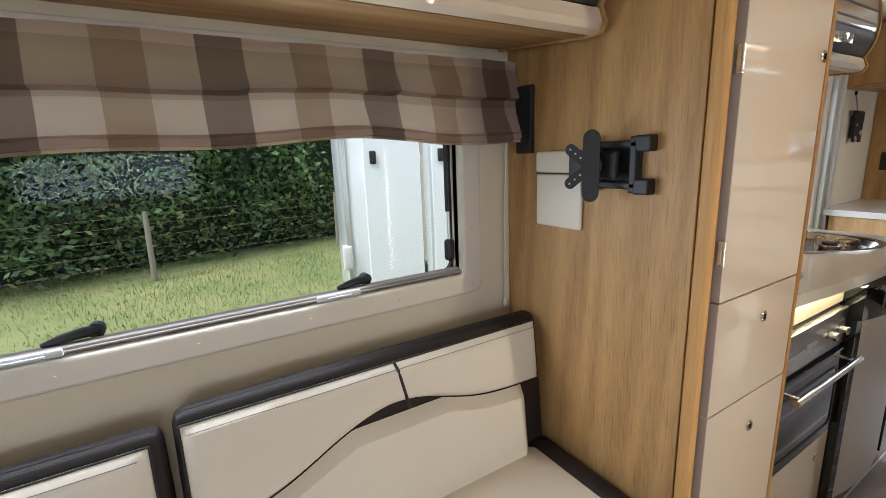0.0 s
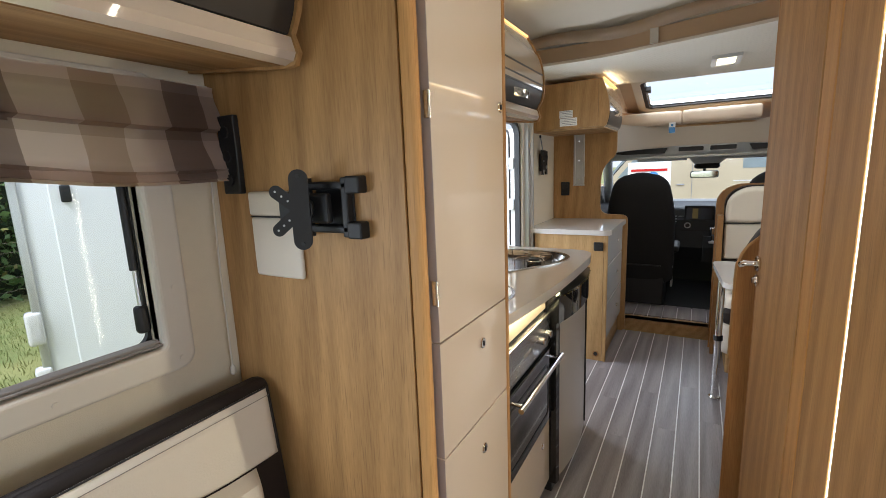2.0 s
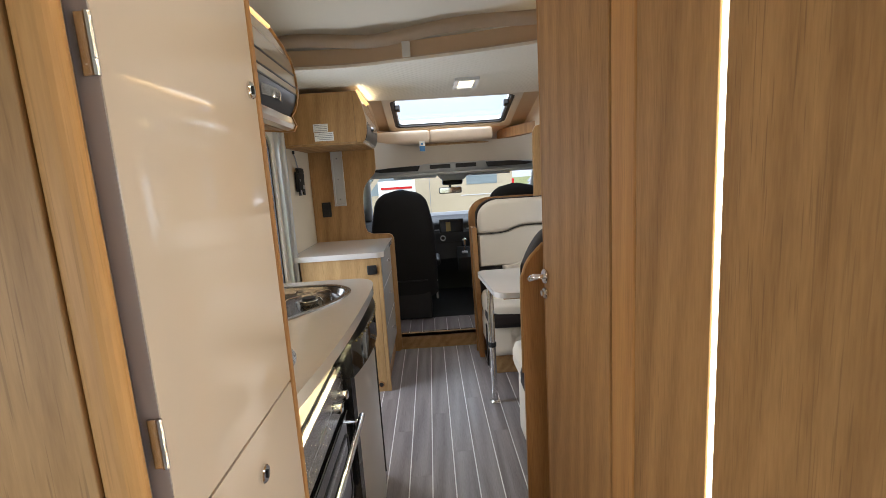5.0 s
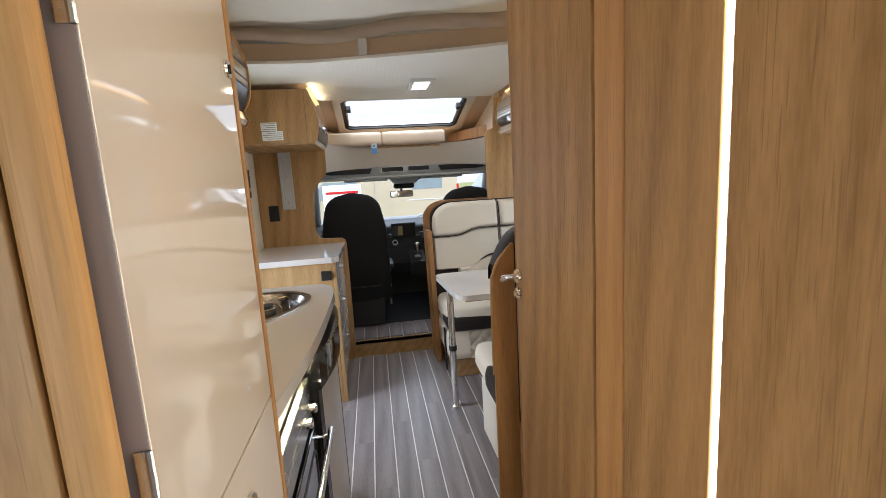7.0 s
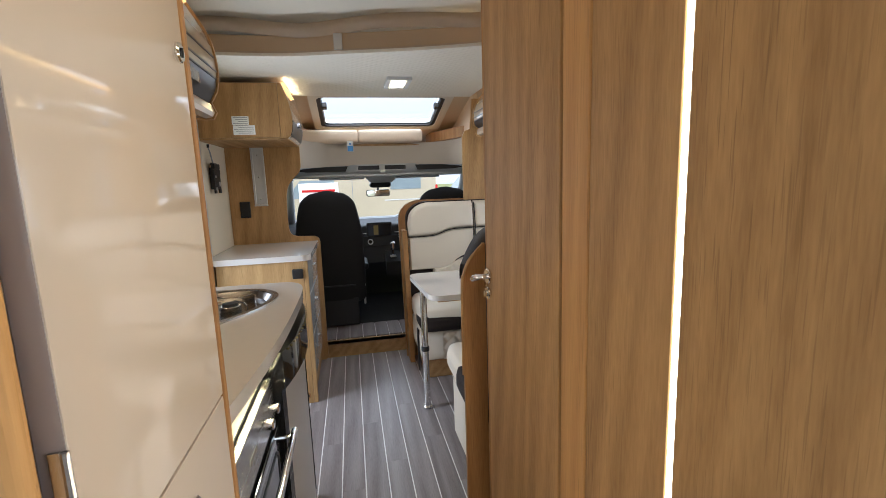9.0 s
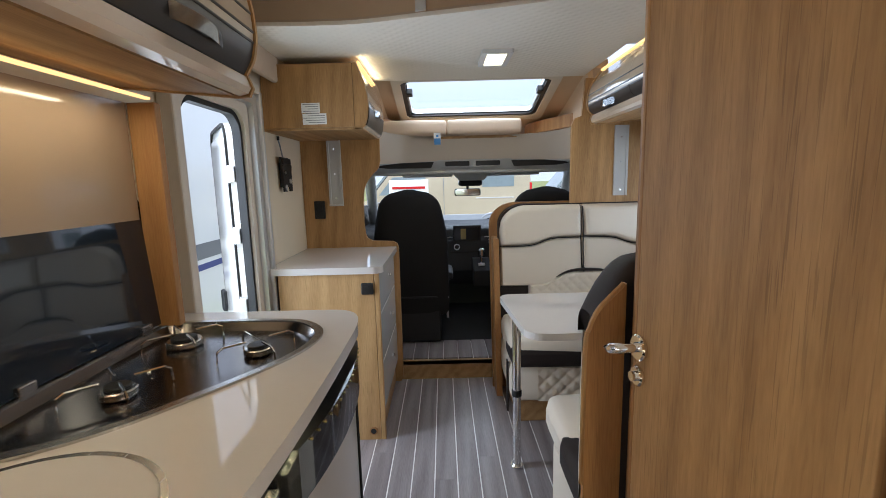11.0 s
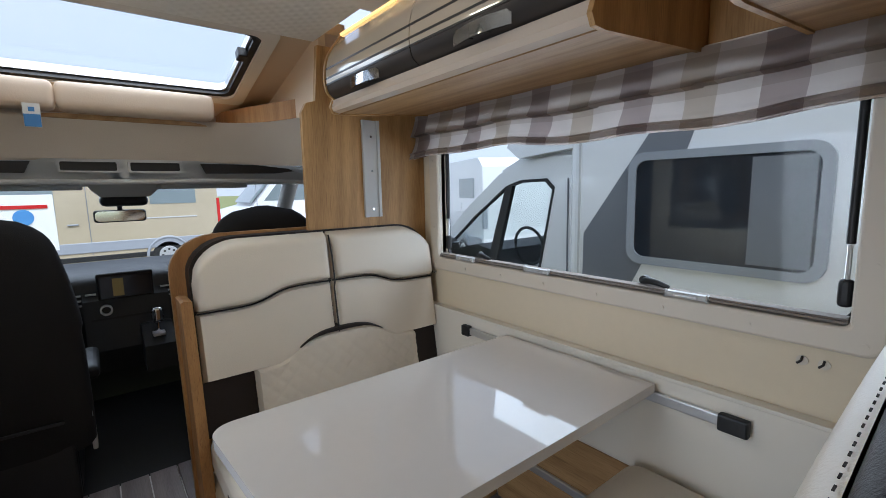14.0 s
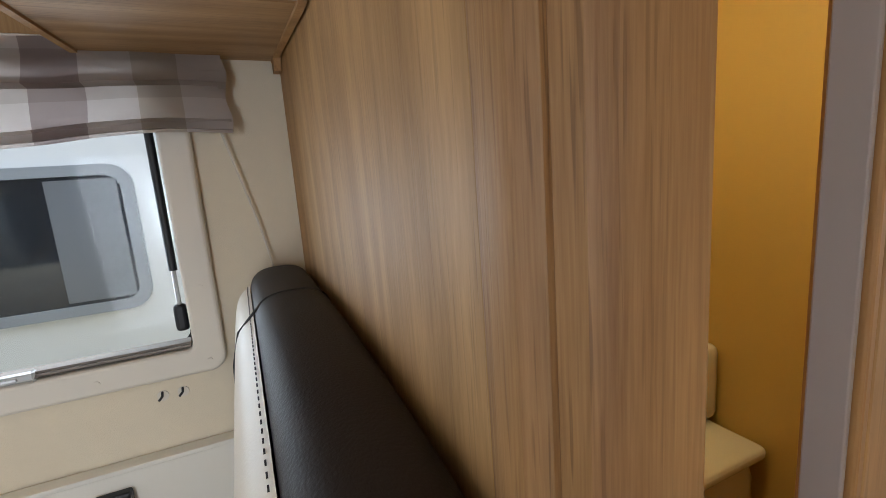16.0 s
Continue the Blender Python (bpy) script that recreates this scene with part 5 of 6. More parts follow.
R = 0.16
def head_top(u, left):
    d = (u if left else 1 - u) * 0.49
    return 1.148 - (R - math.sqrt(max(0, R * R - max(0, R - d) ** 2))) * 0.9
wv = lambda y: 0.928 + 0.024 * math.tanh((abs(y + 0.635) - 0.25) / -0.06)
for y0, y1, left in ((-0.130, -0.632, True), (-0.638, -1.146, False)):
    yy = lambda u, y0=y0, y1=y1: y0 + (y1 - y0) * u
    lo = lambda u, yy=yy: wv(yy(u))
    pad(y0, y1, lo, lambda u, left=left: head_top(u, left), 0.068, LEATHER, "headrest", bk, "cream padded headrest", 50, 24, 0, 0.03)
    part("headrest_piping", tube([(lean(lo(k / 20)) - 0.012, yy(k / 20), lo(k / 20) - 0.004) for k in range(21)], 0.0032, 6), PIPING, bk)
    pad(y0, y1, (lambda u, left=left: 0.655 + 0.0 * u), lambda u, lo=lo: lo(u) - 0.001, 0.035, LEATHER, "back_panel", bk, "cream back panel", 50, 20, 0, 0.014)
hump = lambda u: 0.668 + 0.075 * math.exp(-((u - 0.5) / 0.30) ** 4)
pad(-0.30, -1.01, lambda u: 0.49, hump, 0.052, LEATHER, "lumbar_panel", bk, "diamond-quilted cream lumbar panel", 90, 34, 0.062, 0.012)
pad(-0.46, -0.85, lambda u: hump(0.225 + u * 0.55) - 0.004, lambda u: hump(0.225 + u * 0.55) + 0.004 + 0.020 * math.sin(math.pi * u), 0.049, LEATHER_DARK, "lumbar_edge", bk, "dark brown edge above the lumbar panel", 40, 4, 0, 0.008)
part("centre_seam", tube([(lean(z) - 0.03, -0.635, z) for z in (0.74, 0.8, 0.86, 0.92)] + [(lean(0.95) - 0.045, -0.635, 0.95), (lean(1.05) - 0.045, -0.635, 1.05), (lean(1.13) - 0.03, -0.635, 1.137)], 0.0036, 6), PIPING, bk)

# oak post beside the bench towards the cab, with a grey channel
bm = prism([(-0.580, 0.0), (-0.580, 1.63), (-0.60, 1.668), (-0.64, 1.68), (-0.66, 1.9), (WR + 0.003, 1.9), (WR + 0.003, 0.0)], "x", 4.675, 4.70)
solo("wall_bulkhead_right", bm, OAK, "oak bulkhead panel beside the travel bench", kind="structure")
ch = thing("light_channel", (4.67, -0.88, 1.19), "grey upright channel on the oak bulkhead", "channel")
part("channel", prism([(4.674, -0.842), (4.660, -0.842), (4.660, -0.854), (4.667, -0.856), (4.667, -0.912), (4.660, -0.914), (4.660, -0.926), (4.674, -0.926)], "z", 1.195, 1.62, 0.001), GREY_PLASTIC, ch)
for z in (1.23, 1.40, 1.55):
    part("screw", disc((4.6655, -0.884, z), "x", 0.005, 0.003, 10), CHROME, ch)

# table on its wall rail and single leg
tb = thing("dinette_table", (3.78, -0.6, 0.0), "pale gloss dinette table on a chrome leg", "table")
o = []
for cx, cy, r, a in ((4.075, -0.055, 0.06, 0), (3.482, -0.085, 0.075, 90)):
    for k in range(9):
        t = radians(a + 90 * k / 8)
        o.append((cx - r + r * math.cos(t) if a == 0 else cx + r + r * math.cos(t), cy - r + r * math.sin(t)))
part("tabletop", prism(o + [(3.482, -1.128), (4.075, -1.128)], "z", 0.707, 0.735, 0.004), WORKTOP, tb, "pale gloss tabletop")
part("leg", tube([(3.765, -0.095, 0.0), (3.765, -0.095, 0.706)], 0.019, 18), CHROME, tb, "chrome leg", True)
part("foot", disc((3.765, -0.095, 0.006), "z", 0.030, 0.012, 20, None, 0.003), CHROME, tb, "", True)
part("collar", disc((3.765, -0.095, 0.36), "z", 0.023, 0.03, 18, None, 0.003), BLACK, tb)
part("under_brace", box(3.56, 4.0, -1.10, -0.14, 0.680, 0.706, 0.003), OAK_X, tb)
rl = thing("table_rail", (3.77, WR + 0.05, 0.69), "aluminium table rail with black end caps on the wall board", "rail")
part("rail", box(3.31, 4.30, WR + 0.036, WR + 0.052, 0.676, 0.708, 0.004), ALU, rl)
for a, b in ((3.24, 3.312), (4.298, 4.345)):
    part("end_cap", box(a, b, WR + 0.0355, WR + 0.062, 0.668, 0.715, 0.006), BLACK, rl, "black end cap")
rl = thing("lower_table_rail", (3.7, WR + 0.05, 0.22), "second aluminium table rail low on the oak board", "rail")
part("rail", box(3.56, 4.02, WR + 0.0455, WR + 0.060, 0.218, 0.250, 0.004), ALU, rl)
part("end_cap", box(4.02, 4.085, WR + 0.045, WR + 0.068, 0.212, 0.258, 0.006), BLACK, rl, "black end cap")
solo("lower_board", box(3.46, 4.135, WR + 0.036, WR + 0.0445, 0.0, 0.43, 0.002), OAK_X, "oak board low on the wall under the table", kind="structure")
for x in (3.118, 3.159):
    hk = thing("hook", (x, WR, 0.895), "tiny black and white hook on the cream wall", "hook", "hooks under the window")
    part("pad", disc((x, WR + 0.002, 0.892), "y", 0.012, 0.004, 12), FRAME_CREAM, hk)
    part("pin", tube([(x, WR + 0.004, 0.902), (x, WR + 0.012, 0.894), (x + 0.008, WR + 0.014, 0.886)], 0.0028, 6), BLACK, hk)
for x in (4.62, 4.60):
    hk = thing("hook", (x, WR, 0.88), "tiny black and white hook on the cream wall", "hook", "hooks under the window")
    part("pad", disc((x, WR + 0.002, 0.91), "y", 0.007, 0.004, 12), FRAME_CREAM, hk)
    part("pin", tube([(x, WR + 0.004, 0.915), (x, WR + 0.010, 0.905)], 0.002, 6), BLACK, hk)

# rear bench of the dinette, its tall back to the washroom panel
b2 = thing("dinette_rear_bench", (3.05, -0.65, 0.0), "cream and dark brown leatherette rear dinette seat", "bench")
part("base", box(2.88, 3.44, -1.14, -0.20, 0.0, 0.32, 0.008), OAK_X, b2, "oak bench base")
part("seat_front", quilt(lambda u, v: ((3.442, -1.13 + 0.93 * u, 0.06 + 0.25 * v), (1, 0, 0), 0.93 * u, 0.25 * v), 70, 22, 0.075, 0.008), LEATHER, b2, "quilted cream seat front", True)
part("seat_side", box(2.90, 3.44, -0.199, -0.180, 0.03, 0.32, 0.006), LEATHER, b2, "cream side cover")
part("side_strap", box(3.10, 3.13, -0.179, -0.172, 0.03, 0.32, 0.003), LEATHER_DARK, b2)
sc = part("seat_cushion", cushion(3.22, 3.55, -1.135, -0.17, 0.325, 0.475, 0.05, 0.010), LEATHER, b2, "cream seat cushion", True)
part("seat_border", cushion(2.95, 3.30, -1.138, -0.158, 0.322, 0.462, 0.045, 0.006), LEATHER_DARK, b2, "dark brown seat border", True)
def roll_top(y):
    """Height of the head roll, falling off towards the aisle."""
    s = max(0.0, (y + 0.75) / 0.63)
    e = max(0.0, (-1.05 - y) / 0.092)
    return 1.175 - 0.055 * s ** 2.2 - 0.09 * max(0.0, (s - 0.86) / 0.14) ** 2 - 0.035 * e ** 2


def arch(a, y, lift=0.0):
    """A point on the rounded cross-section of the head roll; a runs from 0 at the panel to pi at the seat side."""
    c, s = math.cos(a), max(0.0, math.sin(a))
    return (2.879 - (0.063 + lift) * math.copysign(abs(c) ** 0.72, c), y, roll_top(y) - 0.058 + (0.058 + lift) * s ** 0.72)


def roll_skin(u, v):
    y = -1.142 + 1.032 * u
    if v < 0.1 or v > 0.9:
        k = v / 0.1 if v < 0.1 else (1 - v) / 0.1
        return (2.816 if v < 0.5 else 2.942, y, 0.94 + (roll_top(y) - 0.058 - 0.94) * k)
    return arch(math.pi * (v - 0.1) / 0.8, y)


bm = sheet(roll_skin, 60, 30)
bmesh.ops.holes_fill(bm, edges=[e for e in bm.edges if e.is_boundary], sides=0)
bmesh.ops.recalc_face_normals(bm, faces=bm.faces[:])
part("head_roll", bm, LEATHER_DARK, b2, "dark brown leatherette head roll", True)
part("lower_back", cushion(2.8155, 2.94, -1.14, -0.172, 0.46, 0.938, 0.02), LEATHER_DARK, b2, "", True)
face = [(2.943, 0.48), (2.990, 0.48), (2.996, 0.70), (2.992, 0.95), (2.984, 1.06), (2.968, 1.125), (2.943, 1.150)]
outline = smooth_line(face, 4)
def face_skin(u, v):
    x, z = outline[min(len(outline) - 1, round(v * (len(outline) - 1)))]
    y = -1.137 + 1.015 * u
    pull = min(1.0, min(u, 1 - u) / 0.016)
    return (2.9425 + (x - 2.9425) * math.sqrt(pull), y, 0.48 + (z - 0.48) * (roll_top(y) - 0.036 - 0.48) / 0.67)
part("back_face", sheet(face_skin, 80, len(outline) - 1), LEATHER, b2, "cream leatherette back face", True)
for k in range(60):
    y = -1.09 + 0.0155 * k
    z = roll_top(y) - 0.0365
    part("stitch", box(2.9475, 2.9492, y, y + 0.008, z - 0.0020, z - 0.0010, 0), LEATHER_DARK, b2, "dark brown stitch")
part("cross_seam", tube([arch(math.pi * k / 16, -0.80, 0.0006) for k in range(14)] + [(2.950, -0.805, 1.138), (2.970, -0.82, 1.113), (2.986, -0.86, 1.045), (2.994, -0.90, 0.94)], 0.0022, 6), PIPING, b2)
# shaped oak end panel of the rear bench towards the aisle
e = [(-0.166, 0.0), (-0.085, 0.0)] + smooth_line([(-0.085, 0.55), (-0.087, 0.93), (-0.095, 0.99), (-0.112, 1.03), (-0.138, 1.06), (-0.158, 1.08), (-0.166, 1.09)], 4)
ep = thing("bench_end_panel", (2.80, -0.12, 0.0), "oak end panel with a wavy top beside the rear dinette seat", "panel")
part("panel", prism(e, "x", 2.796, 2.813, 0.002), OAK_EDGE, ep, "", True)
part("edge_band", tube([(2.8045, u + 0.001, v) for u, v in e[3:-1]], 0.007, 8), OAK, ep, "", True)

# ---------------------------------------------------------------- drop-down bed over the living space
bed = thing("dropdown_bed", (4.1, 0, 1.92), "raised drop-down bed with cream underside and cloth skirt", "bed")
edge = [(3.33, -0.655), (3.40, -0.50), (3.47, -0.36), (3.565, -0.08), (3.655, 0.28), (3.715, 0.55), (3.715, 0.86), (3.70, 1.0)]
edge = smooth_line(edge, 4)
part("underside", prism(edge + [(4.70, 1.0), (4.70, -0.655)], "z", 1.918, 1.935), EMBOSSED, bed, "cream padded underside")
def skirt(z0, z1, off, wav):
    n = len(edge)
    def f(u, v):
        k = u * (n - 1)
        i = min(int(k), n - 2)
        t = k - i
        x = edge[i][0] * (1 - t) + edge[i + 1][0] * t
        y = edge[i][1] * (1 - t) + edge[i + 1][1] * t
        z = z0 + (z1 - z0) * v
        return (x - off - wav * math.sin(math.pi * v) * (1 + 0.5 * math.sin(u * 40)), y, z + wav * 0.6 * math.sin(u * 17))
    return f
part("skirt", sheet(skirt(1.936, 2.01, 0.004, 0), 60, 4, 0.006), CEILING_TAN, bed, "beige cloth skirt")
part("skirt_edge", sheet(skirt(1.930, 1.938, 0.010, 0), 60, 2, 0.006), VELOUR, bed)
part("curtain_roll", sheet(skirt(2.01, 2.075, 0.01, 0.022), 90, 8, 0.01), VELOUR, bed, "rolled beige curtain", True)
jx, jy = 3.655, 0.28
part("joint_strip", box(jx - 0.016, jx - 0.005, jy - 0.02, jy + 0.02, 1.934, 2.008, 0.001), GREY_PLASTIC, bed, "grey joining strip")
part("side_rail", box(3.34, 4.68, 1.0, 1.03, 1.80, 1.93, 0.01), VELOUR, bed, "fawn padded side rail")
cl = thing("ceiling_light", (4.22, -0.06, 1.918), "square ceiling light with a warm glow in a metal frame", "light")
part("frame", ring(round_rect(4.09, 4.35, -0.135, 0.015, 0.008, 3), round_rect(4.112, 4.328, -0.108, -0.012, 0.004, 3), "z", 1.900, 1.9175), ALU, cl, "satin metal frame")
part("diffuser", box(4.113, 4.327, -0.107, -0.013, 1.906, 1.9175, 0.002), LAMP_FACE, cl, "glowing diffuser")
lamp("ceiling_lamp_light", "AREA", 0.8, (1, 0.86, 0.6), look((4.22, -0.06, 1.896), (4.22, -0.06, 0)), (0.13, 0.1))

# ---------------------------------------------------------------- cab
solo("cab_step", box(4.70, 4.722, -0.62, 0.62, 0.0, 0.128, 0.002), OAK_X, "oak step riser up to the cab", kind="structure")
cabfl = solo("cab_floor", box(4.70, 5.05, -1.1, 1.1, 0.10, 0.126, 0), INLAY, "grey planked cab floor edge", kind="structure")
solo("cab_carpet", box(5.05, 6.1, -0.95, 0.95, 0.08, 0.124, 0), shader("charcoal_carpet", (0.03, 0.034, 0.038), 0.95, bump=0.5, bump_scale=300), "dark cab floor mat", kind="structure")

# luton nose: sloping roof with the big roof window, tan side linings, shelf and padded fascia
def slope_z(x):
    return 1.955 - (x - 4.72) * 0.255
roof = bmesh.new()
for x0, x1, y0, y1 in ((4.70, 4.77, -0.80, 0.80), (5.36, 6.0, -0.80, 0.80), (4.77, 5.36, -0.80, -0.505), (4.77, 5.36, 0.485, 0.80)):
    prism([(x0, slope_z(x0)), (x1, slope_z(x1)), (x1, slope_z(x1) + 0.05), (x0, slope_z(x0) + 0.05)], "y", y0, y1, into=roof)
solo("cab_roof", roof, CEILING_TAN, "tan lined sloping roof over the cab", kind="structure")
rw = thing("roof_window", (5.07, -0.01, 1.87), "large tilted roof window with a dark frame", "", kind="structure")
T = Matrix.Translation((4.72, 0, slope_z(4.72))) @ pose(0, 0, 0, 0, math.degrees(math.atan(0.255)), 0)
L0, L1 = 0.05, 0.66
part("surround", move(ring(round_rect(L0 - 0.04, L1 + 0.045, -0.545, 0.525, 0.04), round_rect(L0 + 0.012, L1 - 0.012, -0.49, 0.47, 0.05), "z", -0.018, 0.03), T), FRAME_CREAM, rw, "ivory inner surround")
part("window_frame", move(ring(round_rect(L0 + 0.010, L1 - 0.010, -0.492, 0.472, 0.05), round_rect(L0 + 0.034, L1 - 0.034, -0.462, 0.442, 0.045), "z", -0.006, 0.05), T), BLACK, rw, "black frame")
part("inner_seal", move(ring(round_rect(L0 + 0.036, L1 - 0.036, -0.460, 0.440, 0.045), round_rect(L0 + 0.043, L1 - 0.043, -0.452, 0.432, 0.04), "z", 0.012, 0.045), T), ALU, rw)
part("pane", move(box(L0 + 0.01, L1 - 0.01, -0.49, 0.47, 0.052, 0.057, 0), T), CLEAR, rw, "clear acrylic pane").visible_shadow = False
for y in (-0.44, 0.42):
    part("latch", move(box(L0 + 0.15, L0 + 0.20, y - 0.02, y + 0.02, -0.03, 0.01, 0.005), T), BLACK, rw)
for s in (1, -1):
    y = 0.62 if s > 0 else -0.68
    prof = [(4.705, 1.66), (5.9, 1.60), (5.9, slope_z(5.9)), (4.705, slope_z(4.705))]
    solo("luton_side_lining", prism(prof, "y", y, y + s * 0.03), CEILING_TAN, "tan padded lining beside the roof window", kind="structure")
    solo("cab_side_shelf", prism([(5.0, y), (5.6, y), (5.6, y - s * 0.22), (5.35, y - s * 0.14), (5.15, y - s * 0.06)], "z", 1.66, 1.745), OAK_EDGE, "curved oak side shelf over the cab", kind="structure", smooth=True)
shelf = solo("overcab_shelf", box(5.06, 5.9, -0.66, 0.60, 1.60, 1.622, 0.004), OAK_X, "oak shelf above the cab", kind="structure")
for a, b in ((0.625, 0.185), (0.178, -0.33)):
    c = thing("bolster_cushion", (5.05, (a + b) / 2, 1.623), "beige padded bolster along the shelf above the cab", "cushion", "bolsters above the cab")
    part("cushion", cushion(5.0, 5.09, b, a, 1.624, 1.722, 0.018, 0.006), shader("beige_padding", (0.66, 0.53, 0.40), 0.6, bump=0.2, bump_scale=200), c, "", True)
def fascia(u, v):
    y = 0.66 - 1.36 * u
    q = abs(2 * u - 1) ** 5
    x = 5.06 - 0.33 * q + 0.05 * v * (1 - q)
    top = 1.620 + 0.03 * q
    low = 1.455 - 0.03 * abs(2 * u - 1) ** 2.2
    return (x, y, top + (low - top) * v)
solo("overcab_fascia", sheet(fascia, 50, 8, 0.02), FASCIA, "cream padded fascia above the windscreen", kind="structure", smooth=True)
tag = thing("hanging_tag", (4.985, 0.245, 1.55), "small blue and white card tag hanging from the fascia", "tag")
part("card", box(4.992, 4.994, 0.222, 0.268, 1.555, 1.635, 0), PAPER, tag)
part("blue_field", box(4.990, 4.9915, 0.223, 0.267, 1.556, 1.598, 0), BLUE_TAG, tag)
part("emblem", box(4.990, 4.9915, 0.237, 0.253, 1.607, 1.622, 0), BLUE_TAG, tag)

# headliner and windscreen
def header(u, v):
    y = 0.80 - 1.60 * u
    return (5.12 + 0.48 * v, y, 1.45 - 0.03 * abs(2 * u - 1) ** 2 - 0.06 * v)
solo("headliner", sheet(header, 30, 6, 0.012), shader("pale_grey_headliner", (0.46, 0.47, 0.47), 0.8), "pale grey cab headliner", kind="structure", smooth=True)
PALE = shader("pale_grey_trim", (0.52, 0.53, 0.52), 0.6, var=0.03, bump=0.15, bump_scale=300)
hs = thing("overhead_storage_strip", (5.12, 0, 1.4), "pale grey stowage shelf with black pockets over the windscreen", "storage shelf")
def shelf_face(u, v):
    q = abs(2 * u - 1)
    return (5.104 + 0.10 * q ** 4, 0.78 - 1.56 * u, 1.458 - 0.018 * q ** 3 - (0.088 - 0.012 * q ** 2) * v)
part("shelf", sheet(shelf_face, 40, 4, 0.012), PALE, hs, "", True)
part("lip", tube([tuple(Vector(shelf_face(k / 24, 1.0)) + Vector((0.004, 0, 0.0))) for k in range(25)], 0.011, 10), PALE, hs, "", True)
for side in (1, -1):
    wedge = [(side * 0.685, 1.416), (side * 0.60, 1.405), (side * 0.295, 1.403), (side * 0.275, 1.446), (side * 0.50, 1.444), (side * 0.66, 1.428)]
    part("pocket", prism(wedge, "x", 5.092, 5.1035), BLACK, hs, "black open pocket")
    pk = part("pocket", prism(round_rect(min(side * 0.022, side * 0.195), max(side * 0.022, side * 0.195), 1.412, 1.446, 0.006, 3), "x", 5.094, 5.1035), BLACK, hs, "black open pocket")
    part("pocket_frame", ring(round_rect(min(side * 0.014, side * 0.203), max(side * 0.014, side * 0.203), 1.405, 1.453, 0.008, 3), round_rect(min(side * 0.022, side * 0.195), max(side * 0.022, side * 0.195), 1.412, 1.446, 0.006, 3), "x", 5.086, 5.103), GREY_PLASTIC, pk)
wsn = thing("windscreen", (5.9, 0, 1.1), "wide curved windscreen", "", kind="structure")
def screen_at(u, v):
    y = 0.88 - 1.76 * u
    return (6.30 - 0.68 * v - 0.16 * (2 * u - 1) ** 2, y * (1 - 0.10 * v), 0.92 + 0.47 * v)
part("pane", sheet(screen_at, 24, 8), CLEAR, wsn, "clear glass").visible_shadow = False
for u in (0.0, 1.0):
    pts = [screen_at(u, v / 6) for v in range(7)]
    part("pillar", tube([(p[0] - 0.03, p[1], p[2]) for p in pts], 0.045, 10), GREY_PLASTIC, wsn, "grey windscreen pillar", True)
part("top_edge", tube([screen_at(u / 12, 1.0) for u in range(13)], 0.03, 8), GREY_PLASTIC, wsn, "", True)
for s in (1, -1):
    y0, y1 = (0.93, 0.96) if s > 0 else (-0.96, -0.93)
    bm = bmesh.new()
    for a, b, c, d in ((4.70, 6.2, 0.0, 0.93), (4.70, 5.0, 0.93, 1.42), (4.70, 6.2, 1.40, 1.62), (5.72, 6.2, 0.93, 1.10)):
        box(a, b, y0, y1, c, d, 0, into=bm)
    solo("cab_side", bm, DASH, "dark cab side with door window", kind="structure")
solo("cab_wing_left", box(4.70, 4.72, 0.93, 1.12, 0.0, 1.95, 0), WALL, "plain closing panel behind the bulkhead", kind="structure")
solo("cab_wing_right", box(4.70, 4.72, -1.21, -0.93, 0.0, 1.95, 0), WALL, "plain closing panel behind the bulkhead", kind="structure")
solo("cab_footwell_front", box(6.2, 6.24, -0.95, 0.95, 0.0, 0.92, 0), DASH, "dark footwell bulkhead", kind="structure")

dash = thing("dashboard", (5.9, 0, 0.5), "charcoal van dashboard with screen and vents", "dashboard")
prof = smooth_line([(5.78, 0.50), (5.70, 0.60), (5.67, 0.72), (5.68, 0.84), (5.72, 0.90), (5.85, 0.925), (6.2, 0.93)], 4) + [(6.2, 0.50)]
part("body", prism(prof, "y", -0.92, 0.92), DASH, dash, "", True)
part("console_block", prism([(5.66, 0.42), (5.60, 0.55), (5.63, 0.80), (5.72, 0.86), (5.8, 0.42)], "y", -0.16, 0.20, 0.01), DASH, dash)
sc = part("screen", move(box(-0.014, 0.014, -0.118, 0.118, -0.068, 0.068, 0.008), pose(5.63, 0.02, 0.868, 0, -8, 0)), BLACK, dash, "centre touch screen")
part("glass", move(box(-0.017, -0.0145, -0.105, 0.105, -0.058, 0.050, 0.001), pose(5.63, 0.02, 0.868, 0, -8, 0)), SCREEN, sc)
# a warm reflection on the screen glass, put in as a thin bronze bar
part("painted_reflection", move(box(-0.0185, -0.0175, 0.01, 0.055, -0.05, 0.042, 0), pose(5.63, 0.02, 0.868, 0, -8, 0)), GOLD_REFLECTION_INDICATOR, sc)
for y in (0.165, 0.225, -0.15, -0.21):
    for k in range(3):
        part("vent_slat", box(5.655, 5.67, y - 0.022, y + 0.022, 0.775 + 0.025 * k, 0.783 + 0.025 * k, 0.002), GREY_PLASTIC, dash)
rg = [(0.11 + 0.026 * math.cos(2 * math.pi * k / 24), 0.752 + 0.026 * math.sin(2 * math.pi * k / 24)) for k in range(24)]
rg2 = [(0.11 + 0.019 * math.cos(2 * math.pi * k / 24), 0.752 + 0.019 * math.sin(2 * math.pi * k / 24)) for k in range(24)]
part("dial_ring", ring(rg, rg2, "x", 5.60, 5.625), ALU, dash, "silver dial ring", True)
part("vent_line", box(5.617, 5.63, -0.13, 0.17, 0.70, 0.712, 0.002), RUBBER, dash)
